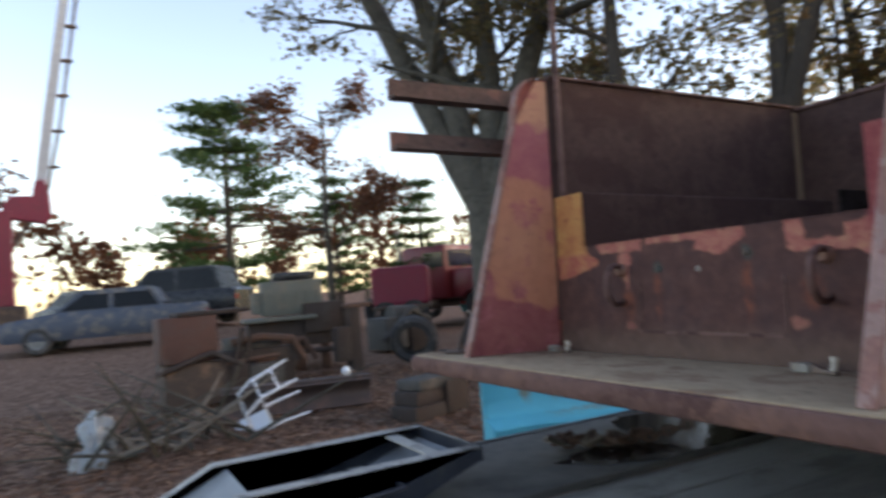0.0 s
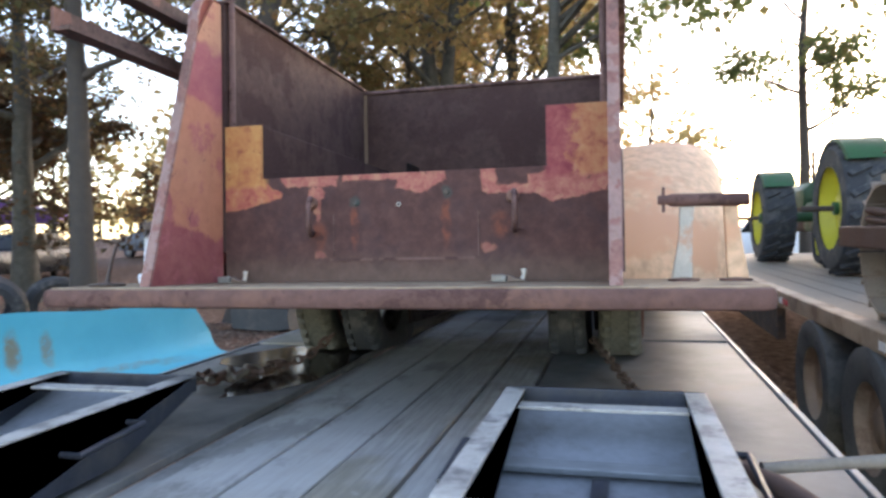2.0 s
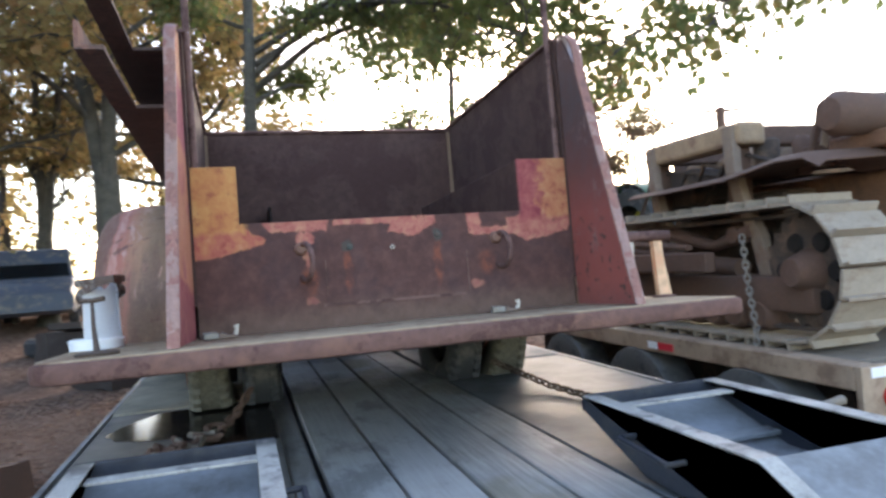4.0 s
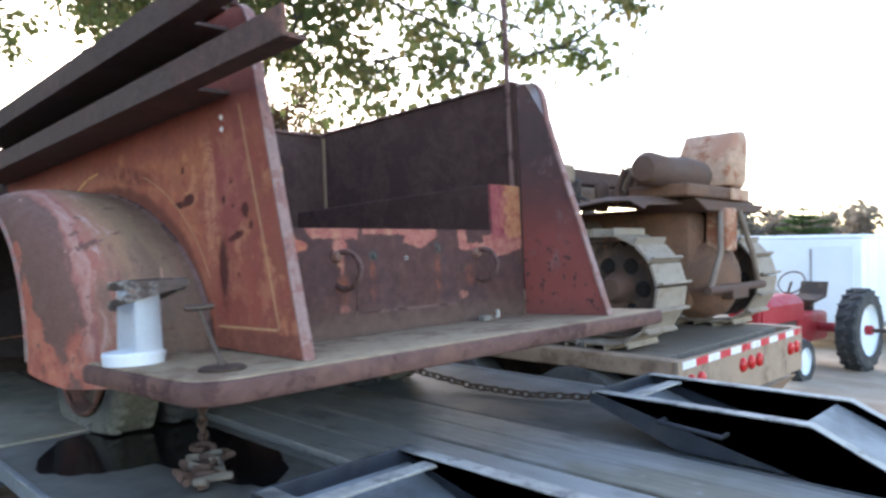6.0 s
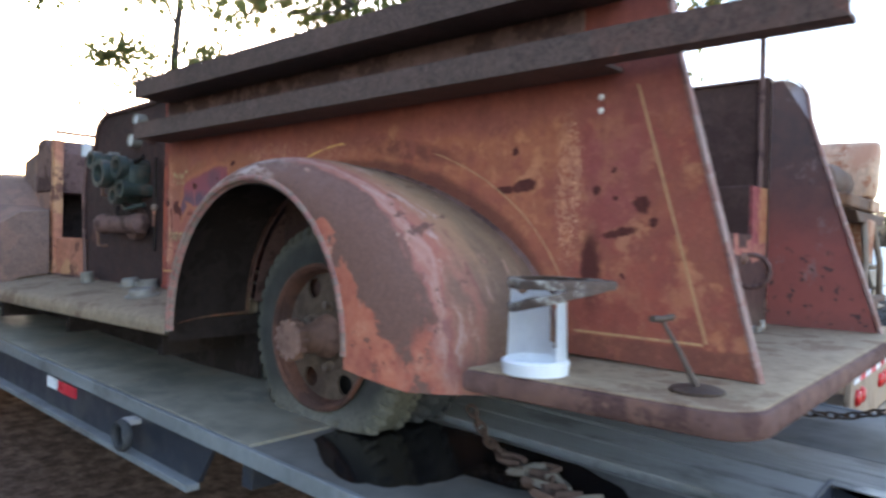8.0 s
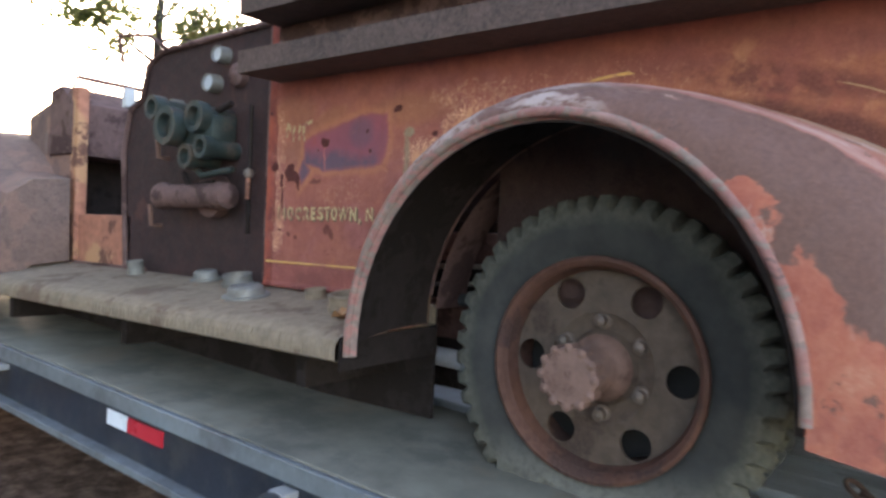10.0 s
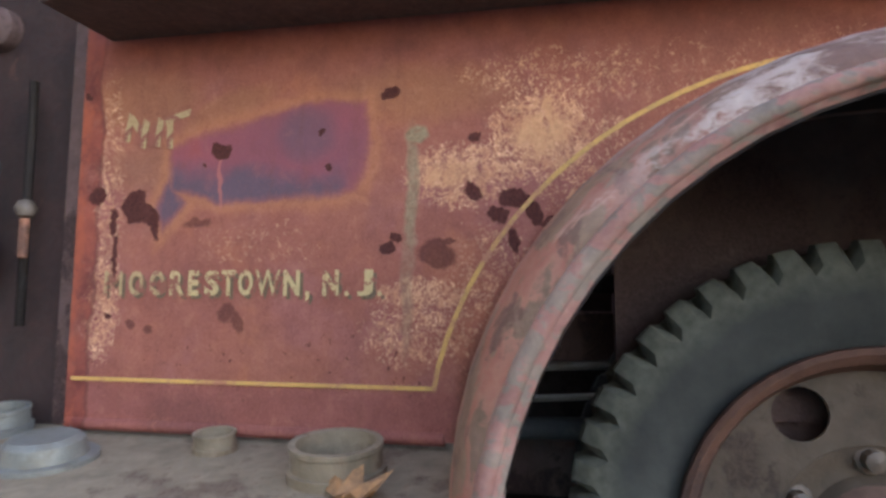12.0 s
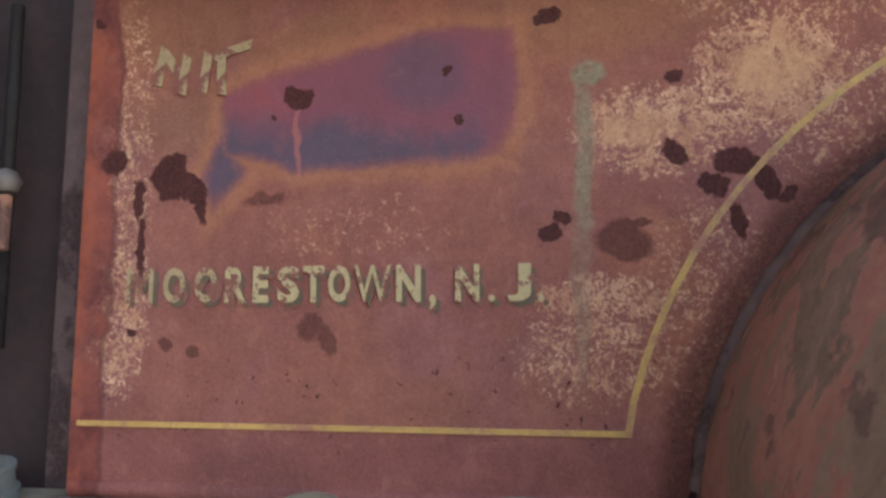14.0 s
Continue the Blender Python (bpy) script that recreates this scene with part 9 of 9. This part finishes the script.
def build_tree(label, x, y, height, r, material, seed, stems=((0, 0),), fork=0.0, limbs=7, reach=3.2, leaf=0.11, count=11, bark="bark", low=0.35, density=1.0, category="oak tree", clump=0.36, droop=0.3, rise=(0.2, 0.9), boughs=()):
    """A trunk that forks at a height into leaning stems, each with limbs, boughs, twigs and loose clumps of leaves."""
    rnd = random.Random(seed)
    t = thing("tree", label, category, ground_at(x, y, -0.05), "trees")
    trunk = bmesh.new()
    spots = []

    def branch(p, d, length, rad, level):
        pts, q = [p], p.copy()
        dd = d.copy()
        n = 5
        for i in range(n):
            dd = (dd + Vector((rnd.gauss(0, 0.22), rnd.gauss(0, 0.22), rnd.gauss(0.02, 0.16)))).normalized()
            q = q + dd * length / n
            pts.append(q.copy())
        tube(pts, [rad * (1 - 0.8 * i / n) + 0.004 for i in range(n + 1)], 7 if level < 2 else 4, trunk)
        if level >= 2:
            for s in pts[2:]:
                spots.append((s, clump))
        else:
            for i in range(2, n + 1):
                for k in range(2):
                    if rnd.random() < 0.72 * density:
                        a = rnd.uniform(0, 2 * math.pi)
                        e = (dd * 0.8 + Vector((math.cos(a), math.sin(a), rnd.uniform(-0.35, 0.45)))).normalized()
                        branch(pts[i], e, length * rnd.uniform(0.36, 0.60), rad * 0.42 * (1 - 0.1 * i), level + 1)

    base = [Vector((0, 0, 0)), Vector((0.02, 0.01, 0.35)), Vector((0.03, -0.02, fork * 0.5 + 0.3)), Vector((0, 0, fork + 0.5))]
    if fork:
        tube(base, [r * 1.45, r * 1.1, r, r * 0.95], 14, trunk)
    for j, (lx, ly) in enumerate(stems):
        start = Vector((0, 0, fork))
        top = start + Vector((lx, ly, 1)) * (height - fork)
        rs = r * (1.0 if len(stems) == 1 else 0.62)
        path = []
        for i in range(9):
            u = i / 8
            path.append(start.lerp(top, u) + Vector((noise.noise((u * 3, seed + j, 0)), noise.noise((u * 3, 0, seed + j)), 0)) * height * 0.04 * u)
        tube(path, [rs * (1.3 if i == 0 and not fork else 1) * (1 - 0.86 * i / 8) ** 0.85 + 0.012 for i in range(9)], 12, trunk)
        for k in range(limbs):
            u = low + (0.98 - low) * (k + rnd.random() * 0.6) / limbs
            i = min(7, int(u * 8))
            p = path[i].lerp(path[i + 1], u * 8 - i)
            a = k * 2.4 + j * 1.3 + rnd.uniform(-0.5, 0.5)
            d = Vector((math.cos(a), math.sin(a), rnd.uniform(*rise)))
            branch(p, d.normalized(), reach * rnd.uniform(0.7, 1.15) * (1.15 - 0.5 * u), rs * 0.42 * (1.1 - u * 0.7), 0)
    for bx, by, bz, from_z in boughs:   # long boughs reaching out to a place of their own
        start = Vector((0, 0, from_z))
        end = Vector((bx - x, by - y, bz))
        mids = [start.lerp(end, u) + Vector((0, 0, 0.9 * math.sin(math.pi * u))) for u in (0, 0.25, 0.5, 0.75, 1)]
        tube(mids, [0.06, 0.05, 0.038, 0.026, 0.012], 6, trunk)
        for i in (2, 3, 4):
            for k in range(4):
                a = rnd.uniform(0, 2 * math.pi)
                branch(mids[i], Vector((math.cos(a), math.sin(a), rnd.uniform(-0.6, 0.15))).normalized(), rnd.uniform(0.6, 1.1), 0.016, 1)
    part("trunk", trunk, bark, t, smooth=60)
    leaf_mesh("crown", spots, leaf, material, t, rnd, count, droop)
    return t


def build_pine(label, x, y, height, r, seed, low=0.25, width=0.22, count=60):
    rnd = random.Random(seed)
    t = thing("tree", label, "pine tree", ground_at(x, y, -0.05), "trees")
    trunk = bmesh.new()
    tube([(0, 0, 0), (0.02 * height, 0, height * 0.5), (0, 0.01 * height, height)], [r, r * 0.6, 0.03], 10, trunk)
    spots = []
    tiers = 10
    for k in range(tiers):
        u = low + (1 - low) * (k + 0.3 * rnd.random()) / tiers
        reach = height * width * (1.12 - u) ** 0.7 * rnd.uniform(0.65, 1.15)
        for j in range(6):
            if rnd.random() < 0.30:
                continue
            a = 2 * math.pi * (j + rnd.random() * 0.7) / 6
            d = Vector((math.cos(a), math.sin(a), rnd.uniform(0.0, 0.28)))
            p = Vector((0, 0, height * u))
            end = p + d * reach
            tube([p, p.lerp(end, 0.5) + Vector((0, 0, -0.02 * reach)), end], [r * 0.22, r * 0.14, 0.012], 5, trunk)
            for s in (0.45, 0.62, 0.78, 0.92, 1.02):
                spots.append((p.lerp(end, s) + Vector((0, 0, 0.05 * reach)), height * 0.045))
    part("trunk", trunk, "bark_dark", t, smooth=60)
    leaf_mesh("crown", spots, height * 0.020, "needle", t, rnd, count, 0.0, 0.9, 0.22)


def build_woods(name, label, ring, height, material, seed, count, leaf, step):
    """A far belt of trees, uncountable from here."""
    rnd = random.Random(seed)
    w = thing(name, label, "trees", None, kind="stuff")
    trunk, spots = bmesh.new(), []
    (x0, y0), (x1, y1) = ring
    n = int(math.hypot(x1 - x0, y1 - y0) / step)
    for k in range(n):
        u = (k + rnd.uniform(-0.4, 0.4)) / n
        x, y = x0 + (x1 - x0) * u + rnd.uniform(-4, 4), y0 + (y1 - y0) * u + rnd.uniform(-4, 4)
        h = height * rnd.uniform(0.65, 1.15)
        z = ground_z(x, y)
        tube([(x, y, z), (x + rnd.uniform(-0.4, 0.4), y, z + h * 0.85)], [0.02 * h, 0.006 * h], 5, trunk)
        for j in range(16):
            v = rnd.uniform(0.22, 1.0)
            rr = h * 0.26 * math.sin(math.pi * min(0.97, v * 0.92 + 0.06)) ** 0.7
            a = rnd.uniform(0, 6.28)
            q = rr * math.sqrt(rnd.random())
            spots.append((Vector((x + q * math.cos(a), y + q * math.sin(a), z + h * v)), h * 0.11))
    part("trunks", trunk, "bark_dark", w)
    leaf_mesh("crowns", spots, leaf, material, w, rnd, count, 0.1, 0.8, 0.7)


build_tree("big oak forking into several rising limbs with brown-green leaves", -9.45, 5.1, 12.0, 0.44, "leaf_oak", 11, ((-0.34, -0.30), (-0.16, -0.16), (0.02, 0.06), (0.24, 0.24)), 2.5, 6, 3.4, low=0.22, count=9)
build_tree("slim oak with sparse brown-green leaves", -6.9, 6.1, 10.0, 0.17, "leaf_oak", 12, ((-0.02, 0.03),), 0, 8, 2.6, low=0.36, bark="bark_dark", count=4)
build_tree("dark-barked oak with a long slanting limb and autumn leaves", -5.6, 8.3, 11.0, 0.27, "leaf_autumn", 13, ((0.0, 0.02), (0.32, 0.12)), 3.6, 7, 3.2, low=0.25, bark="bark_dark", count=4)
build_tree("autumn oak with olive and brown leaves", -3.0, 12.5, 9.5, 0.26, "leaf_autumn", 14, ((0.10, -0.16), (-0.12, -0.10)), 3.0, 8, 3.2, low=0.12, count=8, leaf=0.13)
build_tree("autumn oak with olive and brown leaves", -1.8, 14.5, 9.0, 0.22, "leaf_autumn", 15, ((0.02, -0.12),), 0, 10, 3.4, low=0.28, count=9, leaf=0.13)
build_tree("slim oak with green and brown hanging leaves", -0.3, 9.0, 8.0, 0.15, "leaf_oak_green", 16, ((0.02, -0.04),), 0, 4, 1.7, low=0.5, count=7, density=0.85, droop=0.8, leaf=0.12, boughs=((3.0, 5.4, 4.3, 4.6), (4.3, 4.8, 4.2, 4.8), (4.9, 3.8, 4.3, 5.0), (5.5, 3.0, 4.2, 5.2), (3.8, 6.2, 4.5, 4.4)))
build_tree("thin tree with few leaves against the bright sky", 13.5, 22.5, 8.0, 0.16, "leaf_oak", 18, ((0, 0),), 0, 7, 2.2, low=0.4, count=5, density=0.7)
build_tree("autumn oak behind the parked cars", -13.0, 11.0, 9.5, 0.28, "leaf_oak", 19, ((0.02, 0),), 0, 9, 3.4, low=0.3, leaf=0.14, count=5, density=0.75)
build_tree("thin reddish tree beyond the scrap", -19.5, 5.2, 7.0, 0.14, "leaf_red", 20, ((0.02, 0),), 0, 8, 2.2, low=0.25, leaf=0.13, count=7, density=0.85)
build_tree("autumn oak with olive and brown leaves", -8.5, 15.5, 10.0, 0.28, "leaf_autumn", 21, ((0.0, -0.03),), 0, 9, 3.6, low=0.3, leaf=0.14, count=6)
build_tree("low dark oak with dense brown and red leaves", -15.5, 11.7, 6.0, 0.22, "leaf_russet", 22, ((0.03, 0), (-0.10, 0.08)), 1.6, 9, 2.8, low=0.10, leaf=0.15, count=9)
build_tree("autumn oak with dense olive and brown leaves", -5.4, 17.6, 8.5, 0.22, "leaf_autumn", 23, ((0.0, 0.02), (0.12, 0.0)), 1.8, 9, 3.0, low=0.10, leaf=0.14, count=8)
build_tree("russet oak with half its leaves fallen", -6.4, 14.5, 9.0, 0.2, "leaf_oak", 24, ((0.0, -0.03),), 0, 8, 3.0, low=0.4, leaf=0.13, count=4)
build_tree("thin brown tree behind the crawler", 10.5, 17.0, 6.6, 0.12, "leaf_russet", 25, ((0, 0),), 0, 9, 1.9, low=0.3, count=5, density=0.8, bark="bark_dark")
build_tree("thin brown tree behind the crawler", 14.0, 20.5, 6.8, 0.12, "leaf_oak", 26, ((0.03, 0),), 0, 9, 2.0, low=0.3, count=5, density=0.8, bark="bark_dark")
build_tree("thin brown tree behind the crawler", 8.7, 15.3, 5.6, 0.10, "leaf_russet", 27, ((0.0, 0),), 0, 9, 1.6, low=0.3, count=6, density=0.8, bark="bark_dark")
build_tree("slim tree with hanging leaves beyond the cab", 4.0, 11.5, 7.6, 0.11, "leaf_oak_green", 28, ((0.0, 0),), 0, 9, 1.7, low=0.42, count=6, density=0.8, bark="bark_dark", droop=0.6)
build_pine("tall green pine with layered boughs", -37.5, 5.4, 12.6, 0.32, 31, low=0.14, width=0.42, count=44)
build_pine("lower dark green pine at the yard's edge", -42, -12.0, 9.0, 0.25, 32, low=0.1, width=0.26, count=34)
build_pine("thin dark pine between the parked vehicles", -27.0, 8.0, 6.6, 0.16, 34, low=0.2, width=0.26, count=26)
build_pine("young pine with brown tips", -22.0, 9.6, 5.8, 0.14, 35, low=0.15, width=0.28, count=24)
build_pine("green pine beyond the white trailer", 40, 10.4, 4.7, 0.2, 33, low=0.05, width=0.42, count=60)
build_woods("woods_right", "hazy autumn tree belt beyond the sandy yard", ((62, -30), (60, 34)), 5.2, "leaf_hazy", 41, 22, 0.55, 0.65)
build_woods("woods_left", "brown and green tree belt beyond the parked cars", ((-52, -30), (-46, 34)), 8.0, "leaf_red", 42, 24, 0.55, 3.4)
build_woods("woods_ahead", "olive autumn woods beyond the yard", ((-40, 36), (6, 44)), 9.0, "leaf_autumn", 43, 26, 0.6, 2.6)
build_woods("brush_near", "low tangled brown brush behind the scrap", ((-17.5, 17.5), (-12.5, 19.5)), 3.2, "leaf_russet", 45, 20, 0.20, 0.8)
build_woods("woods_near", "olive and brown trees close behind the yard", ((-15, 18), (-0.5, 20)), 8.0, "leaf_autumn", 44, 22, 0.24, 1.3)

# ---- leaf litter ----
def build_litter():
    """Fallen leaves over the nearer ground."""
    rnd = random.Random(77)
    verts, faces = [], []
    for k in range(46000):
        u = rnd.random()
        if u < 0.42:
            x, y = rnd.uniform(-3.6, -1.3), rnd.uniform(-1.2, 6.5)
        elif u < 0.9:
            x, y = rnd.uniform(-9.5, -1.5), rnd.uniform(-4.0, 8.0)
        else:
            x, y = rnd.uniform(1.3, 2.2), rnd.uniform(-2.5, 6.0)
        z = ground_z(x, y) + 0.004
        a, s = rnd.uniform(0, 6.28), rnd.uniform(0.03, 0.075)
        c, d = math.cos(a) * s, math.sin(a) * s
        h = [rnd.uniform(0.0, 0.03) for _ in range(4)]
        i = len(verts)
        verts += [(x - c, y - d, z + h[0]), (x + d * 0.5, y - c * 0.5, z + h[1]), (x + c, y + d, z + h[2]), (x - d * 0.5, y + c * 0.5, z + h[3])]
        faces += [(i, i + 1, i + 2), (i, i + 2, i + 3)]
    me = bpy.data.meshes.new("leaf_litter")
    me.from_pydata(verts, [], faces)
    me.materials.append(MATS["leaf_litter"])
    tagged(new("leaf_litter", me), "brown fallen leaves strewn over the ground", "leaves", kind="stuff")


build_litter()
